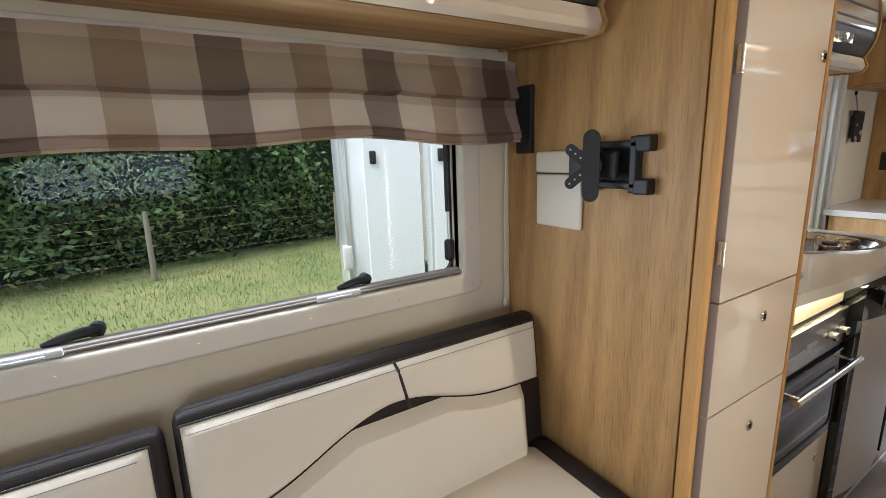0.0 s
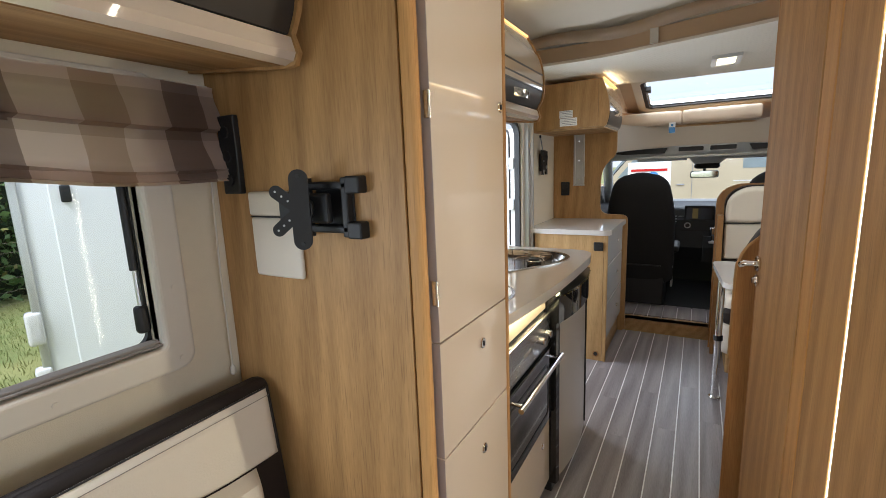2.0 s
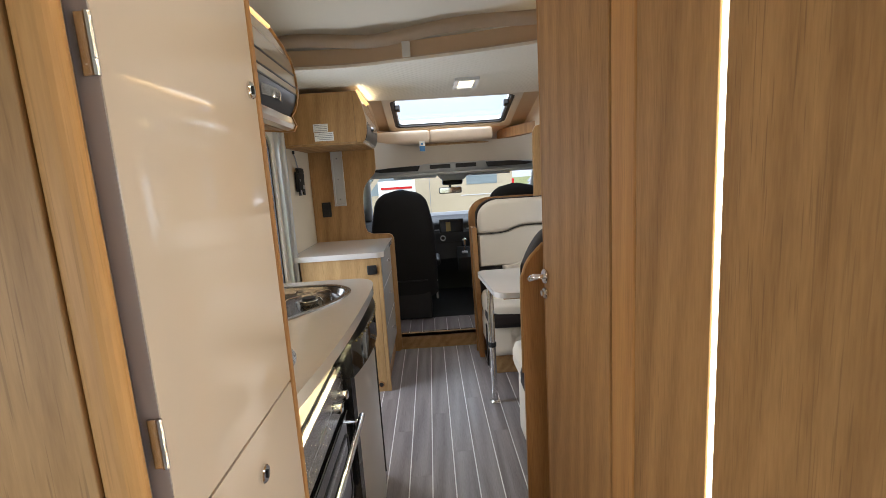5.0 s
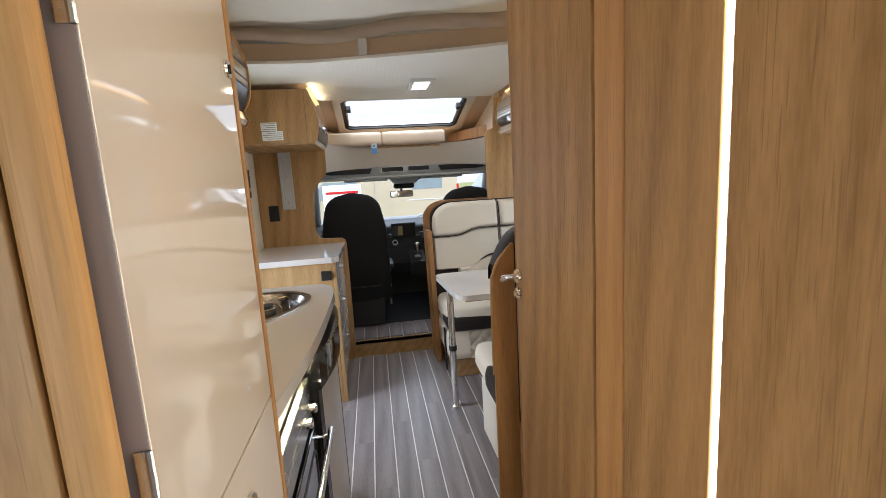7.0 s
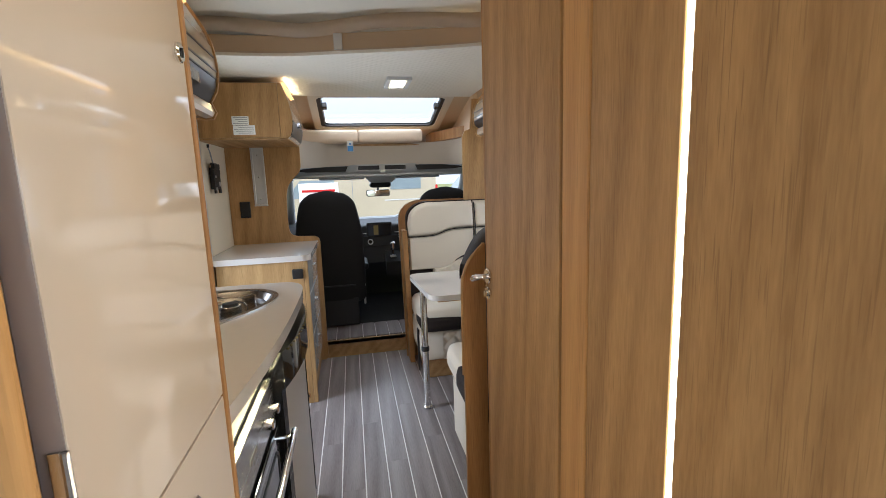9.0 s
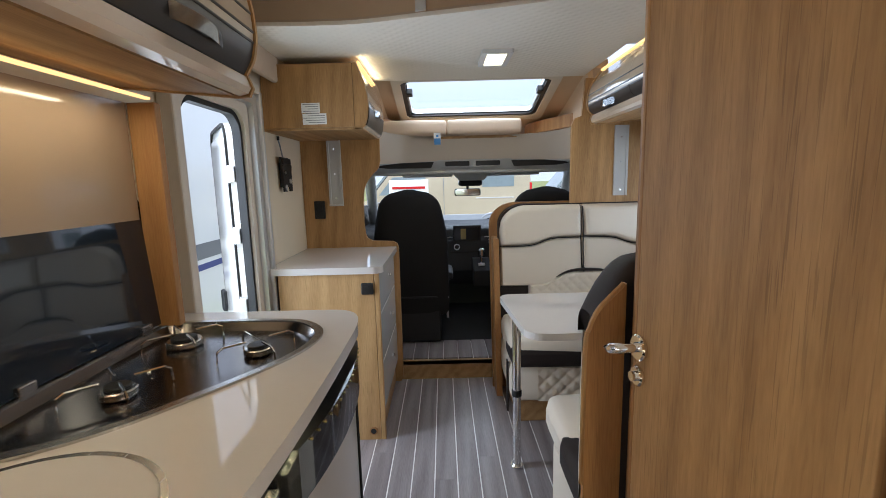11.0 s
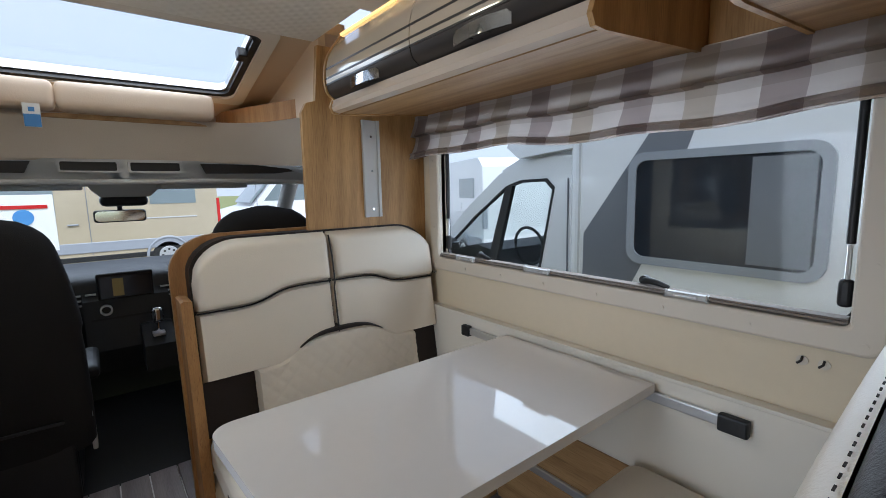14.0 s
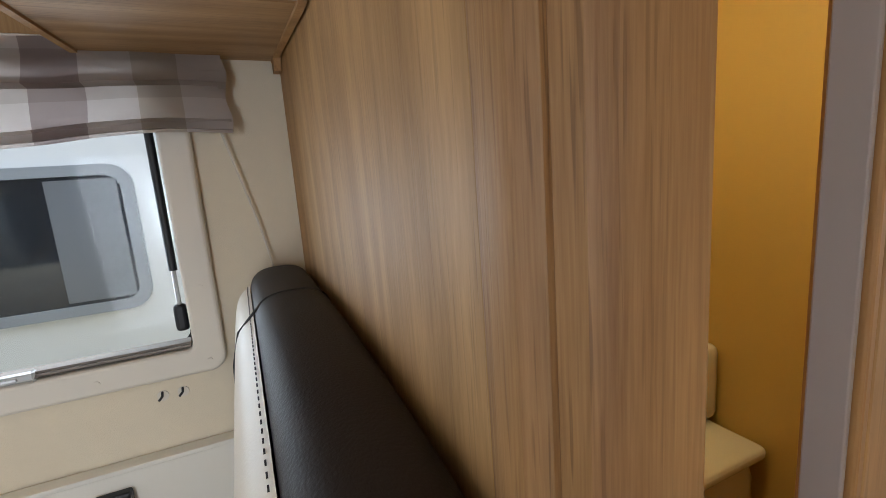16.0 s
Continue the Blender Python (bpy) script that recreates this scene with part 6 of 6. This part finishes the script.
gl = thing("gear_selector", (5.52, -0.085, 0.5), "gear selector with a chrome and black knob on its console", "gear selector")
part("console", prism([(5.44, 0.45), (5.43, 0.58), (5.56, 0.66), (5.66, 0.66), (5.66, 0.45)], "y", -0.155, -0.02, 0.008), DASH, gl)
part("gate", box(5.455, 5.55, -0.115, -0.06, 0.615, 0.63, 0.003), ALU, gl)
part("stem", tube([(5.50, -0.088, 0.60), (5.485, -0.088, 0.69)], 0.009, 10), CHROME, gl)
part("knob", cushion(5.455, 5.505, -0.113, -0.063, 0.68, 0.76, 0.02), CHROME, gl, "chrome-capped knob", True)
mr = thing("rear_view_mirror", (5.84, 0.0, 1.2), "rear view mirror hanging from the windscreen", "mirror")
part("shell", cushion(5.80, 5.835, -0.115, 0.115, 1.175, 1.24, 0.016), BLACK, mr, "", True)
part("mirror_glass", prism(round_rect(-0.108, 0.108, 1.181, 1.234, 0.02), "x", 5.797, 5.7985), CHROME, mr)
part("stalk", tube([(5.82, 0.0, 1.24), (5.80, 0.0, 1.30), (5.72, 0.0, 1.36)], 0.012, 10), BLACK, mr)
part("sensor_housing", prism([(0.135, 1.392), (-0.165, 1.392), (-0.15, 1.345), (-0.11, 1.308), (0.08, 1.308), (0.115, 1.345)], "x", 5.46, 5.62, 0.012, 3), PALE, mr, "pale grey sensor housing", True)
part("sensor_eye", cushion(5.60, 5.76, -0.115, 0.085, 1.262, 1.318, 0.025), BLACK, mr, "black sensor cover", True)
for y in (0.33, -0.33):
    sv = thing("sun_visor", (5.6, y, 1.35), "pale grey folded sun visor", "sun visor")
    part("visor", cushion(5.30, 5.50, y - 0.19, y + 0.19, 1.342, 1.364, 0.009), PALE, sv, "", True)

def cab_seat(y, label, turn):
    s = thing("cab_seat", (5.1, y, 0.126), label, "seat", "cab seats")
    m = pose(5.06, y, 0.126, 0, 0, turn)
    def back(u, v):
        w = 0.268 * (1 - 0.08 * (2 * v - 0.5) ** 2) if v < 0.55 else 0.268 * (1 - 0.30 * ((v - 0.55) / 0.45) ** 1.5)
        a = 2 * math.pi * u
        cx, cy = abs(math.cos(a)) ** 0.5 * math.copysign(1, math.cos(a)), abs(math.sin(a)) ** 0.6 * math.copysign(1, math.sin(a))
        k = 1.0 if v < 0.86 else max(0, 1 - ((v - 0.86) / 0.14) ** 2.6) ** 0.5
        if v < 0.04:
            k = math.sqrt(max(0, 1 - ((0.04 - v) / 0.04) ** 2))
        return m @ Vector((0.055 * cy * k - 0.02 - 0.05 * (v - 0.3), w * cx * (0.12 + 0.88 * k), 0.20 + 0.93 * v))
    bk = part("backrest", sheet(back, 36, 40), BLACK_CLOTH, s, "black cloth backrest with built-in headrest", True)
    part("map_pocket", move(box(-0.10, -0.085, -0.18, 0.18, 0.36, 0.37, 0.003), m), BLACK, bk)
    part("cushion", move(cushion(0.0, 0.5, -0.24, 0.24, 0.28, 0.43, 0.05, 0.01), m), BLACK_CLOTH, s, "", True)
    part("box_base", move(box(0.02, 0.42, -0.20, 0.20, 0.0, 0.20, 0.01), m), BLACK, s)
    part("swivel", move(box(-0.03, 0.44, -0.22, 0.22, 0.205, 0.27, 0.015), m), BLACK, s)
    part("skirt", move(box(-0.06, 0.0, -0.20, 0.20, 0.02, 0.26, 0.01), m), BLACK, s)
    for yy in (-0.27, 0.27):
        part("armrest", move(cushion(0.02, 0.34, yy - 0.03, yy + 0.03, 0.46, 0.52, 0.025), m), BLACK, s, "", True)
    part("side_lever", move(box(0.05, 0.12, -0.262, -0.245, 0.16, 0.25, 0.006), m), GREY_PLASTIC, s)
    part("label_tag", move(box(-0.04, -0.01, -0.262, -0.250, 0.34, 0.39, 0.002), m), PAPER, s, "white sewn label")
    return s
cab_seat(0.455, "black cloth cab seat with tall backrest beside the aisle", 0)
cab_seat(-0.50, "black cloth cab seat behind the travel bench", 0)

# ---------------------------------------------------------------- outdoors
GZ = -0.60
ground = bmesh.new()
bmesh.ops.create_grid(ground, x_segments=60, y_segments=60, size=300)
for v in ground.verts:
    v.co.z = GZ + 0.03 * math.sin(v.co.x * 0.7) * math.cos(v.co.y * 0.9)
solo("ground", ground, GRASS, "mown green grass with dry patches", kind="structure")
bm = bmesh.new()
box(9, 60, -40, 5, GZ - 0.05, GZ + 0.05, 0, into=bm)
box(-3, 9, -30, -1.6, GZ - 0.05, GZ + 0.048, 0, into=bm)
solo("pavement", bm, GRAVEL, "grey gravel dealer yard", kind="structure")


def motorhome(name, at, label, length, flip, decals, windows, rim=RIM_GREY, depth=2.2, high=2.35):
    """A parked white motorhome: coach body, low-profile cab with glazed doors, wheels, windows and stripes.
    Built with its near side on y = 0, nose towards +x; flip -1 puts the body on the -y side."""
    m = thing(name, at, label, "motorhome")
    P = Matrix.Translation(at) @ Matrix.Diagonal((1, flip, 1, 1))
    def add(nm, bm, mt, parent=m, lb="", sm=False):
        return part(nm, move(bm, P), mt, parent, lb, sm)
    body = add("body", box(-length, 0.0, 0.0, depth, -0.62, high, 0.06, 3), WHITE_PAINT, m, "white coach body")
    add("skirt", box(-length, 0.0, 0.02, depth - 0.02, -0.67, -0.625, 0.02), GREY_PLASTIC)
    low = [(0.001, -0.4), (2.3, -0.4), (2.4, 0.0), (2.33, 0.30), (1.95, 0.41), (1.60, 0.465), (0.001, 0.42)]
    cb = add("cab", prism(low, "y", 0.12, depth - 0.12, 0.03, 3), WHITE_PAINT, m, "white van cab", True)
    outer = [(0.001, 0.42), (0.90, 0.42), (1.60, 0.455), (1.56, 0.64), (1.16, 0.97), (0.76, 1.25), (0.52, 1.33), (0.22, 1.36), (0.001, 1.36)]
    inner = [(0.34, 0.45), (0.92, 0.46), (1.44, 0.52), (1.40, 0.64), (1.06, 0.90), (0.68, 1.155), (0.52, 1.20), (0.27, 1.205), (0.20, 1.14)]
    for y0, y1 in ((0.121, 0.17), (depth - 0.17, depth - 0.121)):
        fr = add("door_frame", ring(outer, inner, "y", y0, y1), WHITE_PAINT, cb, "white door frame")
        add("window_seal", ring(inner, [(0.72 + (u - 0.72) * 0.955, 0.82 + (v - 0.82) * 0.94) for u, v in inner], "y", y0 - 0.004, y0 + 0.03), RUBBER, fr, "black window seal")
        add("quarter_pillar", prism([(0.82, 0.455), (0.61, 1.17), (0.69, 1.14), (0.92, 0.455)], "y", y0 - 0.003, y1 - 0.01), RUBBER, fr)
        add("door_window", prism([(u, v) for u, v in inner], "y", y0 + 0.02, y0 + 0.026), CLEAR, fr, "clear door window").visible_shadow = False
    add("cab_roof", prism([(0.001, 1.362), (0.50, 1.325), (0.73, 1.24), (0.78, 1.28), (0.52, 1.39), (0.001, 1.44)], "y", 0.172, depth - 0.172, 0.01), WHITE_PAINT, cb)
    add("cab_dash", prism([(0.85, 0.43), (0.90, 0.60), (1.12, 0.64), (1.46, 0.56), (1.54, 0.48)], "y", 0.19, depth - 0.19, 0.02), DASH, cb, "charcoal dashboard")
    add("steering_wheel", tube([(0.80 + 0.05 * math.sin(a), 0.55 + 0.18 * math.cos(a), 0.62 + 0.16 * math.sin(a)) for a in [k * math.pi / 12 for k in range(25)]], 0.014, 8), DASH, cb)
    add("over_cab_cap", prism([(0.002, 1.40), (0.5, 1.36), (0.62, 1.45), (0.35, 1.75), (0.002, 2.2)], "y", 0.06, depth - 0.06, 0.04, 3), WHITE_PAINT, m, "", True)
    add("windscreen", prism([(0.79, 1.245), (1.575, 0.60), (1.583, 0.606), (0.798, 1.252)], "y", 0.175, depth - 0.175), CLEAR, cb, "clear windscreen").visible_shadow = False
    mir = add("wing_mirror", cushion(1.24, 1.42, -0.12, 0.10, 0.44, 0.70, 0.05), BLACK, cb, "black wing mirror", True)
    add("mirror_glass", box(1.235, 1.239, -0.10, 0.08, 0.47, 0.67, 0), CHROME, mir)
    add("door_line", box(0.08, 0.088, 0.112, 0.121, -0.2, 1.2, 0), GREY_DECAL, cb)
    add("body_joint", box(-0.10, -0.085, -0.006, 0.002, -0.2, high - 0.1, 0), GREY_PLASTIC, body)
    for wx in (1.72, -length * 0.72):
        wh = add("wheel", disc((wx, 0.14, GZ - at[2] + 0.36), "y", 0.34, 0.22, 28, None, 0.03), RUBBER, m, "", True)
        add("rim", disc((wx, 0.03, GZ - at[2] + 0.36), "y", 0.21, 0.03, 24, None, 0.01), ALU, wh, "", True)
    for x0, x1, z0, z1 in windows:
        w = add("window", ring(round_rect(x0 - 0.03, x1 + 0.03, z0 - 0.03, z1 + 0.03, 0.09), round_rect(x0 + 0.015, x1 - 0.015, z0 + 0.015, z1 - 0.015, 0.06), "y", -0.03, 0.003), rim, m, "framed window")
        add("pane", prism(round_rect(x0 + 0.01, x1 - 0.01, z0 + 0.01, z1 - 0.01, 0.06), "y", -0.020, -0.003), SCREEN, w, "dark tinted pane")
        # the pane's paler third is a reflection, put in as a grey sheet
        add("pane_reflection", box(x0 + 0.03, x0 + (x1 - x0) * 0.32, -0.0225, -0.021, z0 + 0.03, z1 - 0.03, 0), GREY_DECAL, w)
    for pts, mt in decals:
        add("decal", prism(pts, "y", -0.004, 0.001), mt, body)
    return m


# neighbour beside the dinette window, nose the same way
motorhome("neighbour_motorhome", (4.72, -2.4, 0.17), "white motorhome with grey diagonal graphics parked alongside", 5.2, -1,
          [([(-0.90, 1.95), (-0.52, 1.40), (-0.13, 0.84), (-0.12, -0.2), (-0.30, -0.2), (-0.455, 0.53), (-0.55, 0.73), (-0.78, 1.415), (-0.99, 1.95)], GREY_DECAL),
           ([(-5.0, 0.52), (-1.6, 0.30), (-1.0, 0.36), (-1.0, 0.40), (-5.0, 0.66)], GREY_DECAL)],
          [(-1.34, -0.47, 0.715, 1.295), (-3.6, -2.7, 0.74, 1.36)])
# neighbour on the entrance side
motorhome("neighbour_motorhome", (9.9, 3.3, 0.10), "white motorhome with grey and blue stripes parked alongside", 5.0, 1,
          [([(-4.9, 0.30), (-0.2, 0.30), (-0.2, 0.50), (-4.9, 0.50)], GREY_DECAL), ([(-4.9, 0.16), (-0.2, 0.16), (-0.2, 0.24), (-4.9, 0.24)], BLUE_DECAL)],
          [(-3.8, -2.72, 0.66, 1.62)], BLACK)
# white caravan behind the lounge window, set at a slant
cv = thing("touring_caravan", (1.95, 3.35, -0.4), "white caravan with locker doors parked near the hedge", "caravan")
C = pose(1.95, 3.35, 0, 0, 0, -16)
def onto(nm, bm, mt, parent, lb="", sm=False):
    return part(nm, move(bm, C), mt, parent, lb, sm)
sh = onto("body", box(0.0, 2.3, 0.0, 2.1, -0.25, 2.3, 0.07, 4), WHITE_PAINT, cv, "white coach body", True)
onto("skirt", box(0.05, 2.3, 0.03, 2.05, -0.42, -0.252, 0.02), GREY_PLASTIC, cv)
for x0, x1 in ((0.16, 0.68), (0.70, 1.30)):
    lk = onto("locker_door", box(x0, x1, -0.012, 0.004, 0.02, 2.0, 0.006), WHITE_PAINT, cv, "flush white locker door")
    onto("lock", cushion(x0 + 0.05, x0 + 0.10, -0.03, -0.010, 1.24, 1.34, 0.01), BLACK, lk, "black locker lock", True)
onto("corner_strip", box(-0.012, 0.03, -0.012, 0.03, -0.2, 2.2, 0.008), ALU, cv, "silver corner strip")
onto("polished_strip", box(0.60, 0.63, -0.02, -0.013, -0.1, 1.9, 0.004), CHROME, cv, "polished strip")
onto("lamp_cluster", cushion(-0.05, 0.03, -0.03, 0.06, 0.42, 0.62, 0.02), WHITE_GLOSS, cv, "white lamp cluster", True)
onto("lamp_cluster", cushion(-0.05, 0.03, -0.03, 0.06, 0.05, 0.28, 0.02), WHITE_GLOSS, cv, "white lamp cluster", True)
cw = onto("wheel", disc((1.6, 0.12, -0.27), "y", 0.33, 0.2, 24, None, 0.03), RUBBER, cv, "", True)
onto("rim", disc((1.6, 0.01, -0.27), "y", 0.2, 0.03, 20, None, 0.01), ALU, cw, "", True)


def van(name, at, turn, paint, label, k=1.0, mirror=1):
    """A long panel van seen from the side: body, glazed windows, wheels, lamps, rub strip."""
    v = thing(name, at, label, "van")
    P = Matrix.Translation(at) @ pose(0, 0, 0, 0, 0, turn) @ Matrix.Diagonal((k * mirror, k, k, 1))
    def add(nm, bm, mt, parent=v, lb="", sm=False):
        return part(nm, move(bm, P), mt, parent, lb, sm)
    prof = [(-2.9, 0.35), (2.5, 0.35), (2.95, 0.5), (3.0, 0.95), (2.75, 1.15), (2.1, 1.32), (1.45, 2.1), (1.1, 2.4), (0.6, 2.5), (-2.7, 2.5), (-2.95, 2.3), (-3.0, 0.6)]
    b = add("body", prism(prof, "y", 0.0, 1.95, 0.05, 3), paint, v, "", True)
    for q in ([(0.32, 1.45), (0.32, 2.0), (1.35, 2.0), (1.80, 1.45)], [(-2.45, 1.64), (-2.45, 2.08), (-1.45, 2.08), (-1.45, 1.64)]):
        add("window", prism(q, "y", -0.01, 0.004), VAN_GLASS, b, "side window with a pale reflection in its colour")
    add("windscreen", prism([(1.55, 2.05), (2.12, 1.38), (2.17, 1.42), (1.6, 2.09)], "y", 0.15, 1.8), VAN_GLASS, b)
    add("rub_strip", box(-2.9, 2.3, -0.025, 0.004, 0.56, 0.80, 0.02), RIM_GREY, b, "slate grey lower cladding")
    add("slide_rail", box(-2.45, -1.25, -0.012, 0.004, 1.285, 1.315, 0.004), GREY_PLASTIC, b)
    add("fuel_flap", disc((-1.55, -0.002, 1.45), "y", 0.06, 0.012, 20), paint, b)
    for hx in (1.85, 0.05):
        add("door_handle", cushion(hx - 0.10, hx + 0.10, -0.035, 0.0, 1.20, 1.235, 0.012), RIM_GREY, b, "", True)
    for wx in (2.0, -1.75):
        add("wheel_arch", tube([(wx + 0.45 * math.cos(a * math.pi / 14), -0.012, 0.36 + 0.45 * math.sin(a * math.pi / 14)) for a in range(15)], 0.035, 8), RIM_GREY, b, "", True)
    add("sill", box(-2.8, 2.6, -0.02, 0.01, 0.36, 0.48, 0.01), BLACK, b)
    for s in (-0.24, 2.0):
        add("door_seam", box(s - 0.008, s + 0.008, -0.006, 0.002, 0.5, 2.2, 0), GREY_DECAL, b)
    add("tail_lamp", box(-3.01, -2.93, -0.015, 0.1, 1.0, 1.75, 0.02), RED if paint is TAN_PAINT else RIM_GREY, b, "tall tail lamp")
    for wx in (2.0, -1.75):
        w = add("wheel", disc((wx, 0.10, 0.36), "y", 0.36, 0.25, 28, None, 0.03), RUBBER, v, "", True)
        rm = add("rim", disc((wx, -0.03, 0.36), "y", 0.22, 0.03, 24, None, 0.01), ALU, w, "", True)
        for j in range(8):
            t = 2 * math.pi * j / 8
            add("rim_hole", disc((wx + 0.14 * math.cos(t), -0.047, 0.36 + 0.14 * math.sin(t)), "y", 0.028, 0.006, 10), BLACK, rm)
    return v


van("parked_van", (15.9, 0.44, GZ + 0.05), 90 + 180, TAN_PAINT, "sand coloured camper van parked across the yard", 1.0, -1)
van("parked_van", (22, 9.0, GZ + 0.05), 90 + 180, WHITE_PAINT, "white van parked further off", 1.1)
van("parked_van", (21, -9.5, GZ + 0.05), 250, WHITE_PAINT, "white van parked further off", 1.1)
van("parked_van", (17.6, -6.2, GZ + 0.05), 90 + 180, WHITE_PAINT, "white camper van parked behind the sand coloured one", 1.1, -1)
sg = thing("dealer_sign", (10.5, 0.9, GZ), "pale printed sign board on posts in the yard", "sign")
part("board", box(10.5, 10.53, 0.50, 1.26, 0.62, 1.345, 0.005), PAPER, sg)
part("red_band", box(10.49, 10.498, 0.56, 1.20, 1.17, 1.215, 0), RED, sg, "red printed band")
part("blue_oval", disc((10.495, 0.80, 1.06), "x", 0.10, 0.006, 24), BLUE_TAG, sg, "blue printed oval")
for k in range(5):
    part("print_line", box(10.49, 10.498, 0.70, 1.15 - 0.06 * (k % 2), 0.88 - 0.05 * k, 0.892 - 0.05 * k, 0), INK, sg)
for y in (0.58, 1.18):
    part("post", box(10.53, 10.57, y - 0.02, y + 0.02, GZ, 1.33, 0.004), ALU, sg)
for x, y, r in ((12.4, -7.4, 158), (11.2, -10.2, 164), (15.0, -11.5, 170)):
    van("parked_van", (x, y, GZ + 0.05), r, WHITE_PAINT, "white campervan in the row beyond the dinette window", 1.0, -1)

# hedge, fence and lawn behind the lounge window
rnd = random.Random(5)
hg = thing("hedge", (1.5, 10.5, GZ), "tall overgrown green hedge with yellowing leaves", "hedge")
def hedge_line(t):
    return Vector((-9 + 20 * t, 7.2 + 4.6 * t, GZ))
# solid blobs behind the leaves; the hedge's inner shade is put into their dark colour
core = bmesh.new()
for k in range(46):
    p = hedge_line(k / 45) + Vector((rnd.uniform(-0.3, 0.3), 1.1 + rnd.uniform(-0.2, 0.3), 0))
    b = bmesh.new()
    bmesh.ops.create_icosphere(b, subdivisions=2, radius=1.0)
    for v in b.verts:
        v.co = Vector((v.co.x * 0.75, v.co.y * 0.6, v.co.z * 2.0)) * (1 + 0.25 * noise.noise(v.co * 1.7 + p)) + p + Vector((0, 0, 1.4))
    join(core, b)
part("inner_mass", core, shader("hedge_inner_shade", (0.018, 0.028, 0.010), 0.95, var=0.4), hg, "solid inner mass coloured dark for the shade inside the hedge")
def leaves(count, seed, material, size):
    r = random.Random(seed)
    vs, fs = [], []
    for _ in range(count):
        t = r.random()
        h = r.random() ** 0.8
        bulge = 0.95 * noise.noise(Vector((t * 22, h * 4, seed))) + 0.25 * noise.noise(Vector((t * 70, h * 11, seed)))
        p = hedge_line(t) + Vector((0.18 * r.gauss(0, 1), 0.25 - bulge + 0.35 * h + 0.14 * r.gauss(0, 1), 0.02 + 4.2 * h + 0.8 * noise.noise(Vector((t * 15, 3, seed)))))
        a = Vector((r.gauss(0, 1), r.gauss(0, 1), r.gauss(0, 0.7))).normalized()
        b = a.cross(Vector((r.gauss(0, 1), r.gauss(0, 1), r.gauss(0, 1)))).normalized()
        s = size * r.uniform(0.6, 1.5)
        n = len(vs)
        vs += [p - a * s, p + b * s * 0.5 - a * 0.1 * s, p + a * s, p - b * s * 0.5 - a * 0.1 * s]
        fs.append((n, n + 1, n + 2, n + 3))
    me = bpy.data.meshes.new("leaves")
    me.from_pydata([tuple(v) for v in vs], [], fs)
    me.materials.append(material)
    ob = new("leaves", me)
    ob.parent = hg
    ob.matrix_parent_inverse = Matrix.Translation(hg.location).inverted()
    return ob
for cnt, sd, mt, sz in ((36000, 1, LEAF, 0.065), (14000, 2, shader("hedge_leaf_dark", (0.035, 0.065, 0.022), 0.5, var=0.4, scale=3), 0.06), (5000, 3, LEAF_DRY, 0.05)):
    tagged(leaves(cnt, sd, mt, sz), kind="stuff")
fen = thing("wire_fence", (1, 8.5, GZ), "wire stock fence on wooden posts before the hedge", "fence")
for k in range(4):
    p = hedge_line(0.13 + 0.17 * k) + Vector((0, -0.75, 0))
    part("fence_post", tube([p, p + Vector((0.01, 0, 0.6)), p + Vector((0.02, 0.01, 1.15))], [0.045, 0.042, 0.036], 8), POST_WOOD, fen)
for z in (0.15, 0.35, 0.55, 0.75, 0.95, 1.1):
    a, b = hedge_line(0.1) + Vector((0, -0.8, z)), hedge_line(0.85) + Vector((0, -0.8, z))
    part("wire", tube([a.lerp(b, k / 8) for k in range(9)], 0.002, 4), POST_WOOD, fen)
gb = random.Random(11)
vs, fs = [], []
for _ in range(30000):
    x, y = gb.uniform(-6, 6), gb.uniform(3.5, 10.5)
    a = gb.uniform(0, 6.28)
    h, w = gb.uniform(0.03, 0.09), 0.006
    z = GZ + 0.03 * math.sin(x * 0.7) * math.cos(y * 0.9) - 0.004
    n = len(vs)
    vs += [(x - w * math.cos(a), y - w * math.sin(a), z), (x + w * math.cos(a), y + w * math.sin(a), z), (x + gb.uniform(-0.03, 0.03), y + gb.uniform(-0.03, 0.03), z + h)]
    fs.append((n, n + 1, n + 2))
me = bpy.data.meshes.new("grass_blades")
me.from_pydata(vs, [], fs)
me.materials.append(GRASS)
tagged(new("grass_blades", me), "short uneven grass blades on the lawn", "grass", kind="stuff")

# ---------------------------------------------------------------- floor planks, last
W, LINE = 0.1018, 0.0052
cells = {}
def plank(name, x0, x1, y0, z, parent):
    key = round(x1 - x0, 3)
    if key not in cells:
        me = bpy.data.meshes.new("plank")
        b = box(0, x1 - x0, 0, W - LINE, -0.010, 0, 0.0006, 1)
        b.to_mesh(me)
        b.free()
        me.materials.append(PLANK)
        cells[key] = me
    ob = new(name, cells[key])
    ob.location = (x0, y0, z)
    ob.parent = parent
    return ob
for k in range(23):
    y = 0.0785 + LINE / 2 + (k - 13) * W
    if y < WR - 0.02 or y + W > WL + 0.05:
        continue
    off = (k * 0.37) % 0.9
    xs = [REAR] + [x for x in (off - 0.6, off + 0.6, off + 1.8, off + 3.0) if x > REAR + 0.1] + [4.698]
    for a, b in zip(xs, xs[1:]):
        plank("plank", a + 0.0004, b - 0.0004, y, 0.0, floor)
for k in range(22):
    plank("plank", 4.723, 5.05, -1.08 + k * W, 0.1365, cabfl)
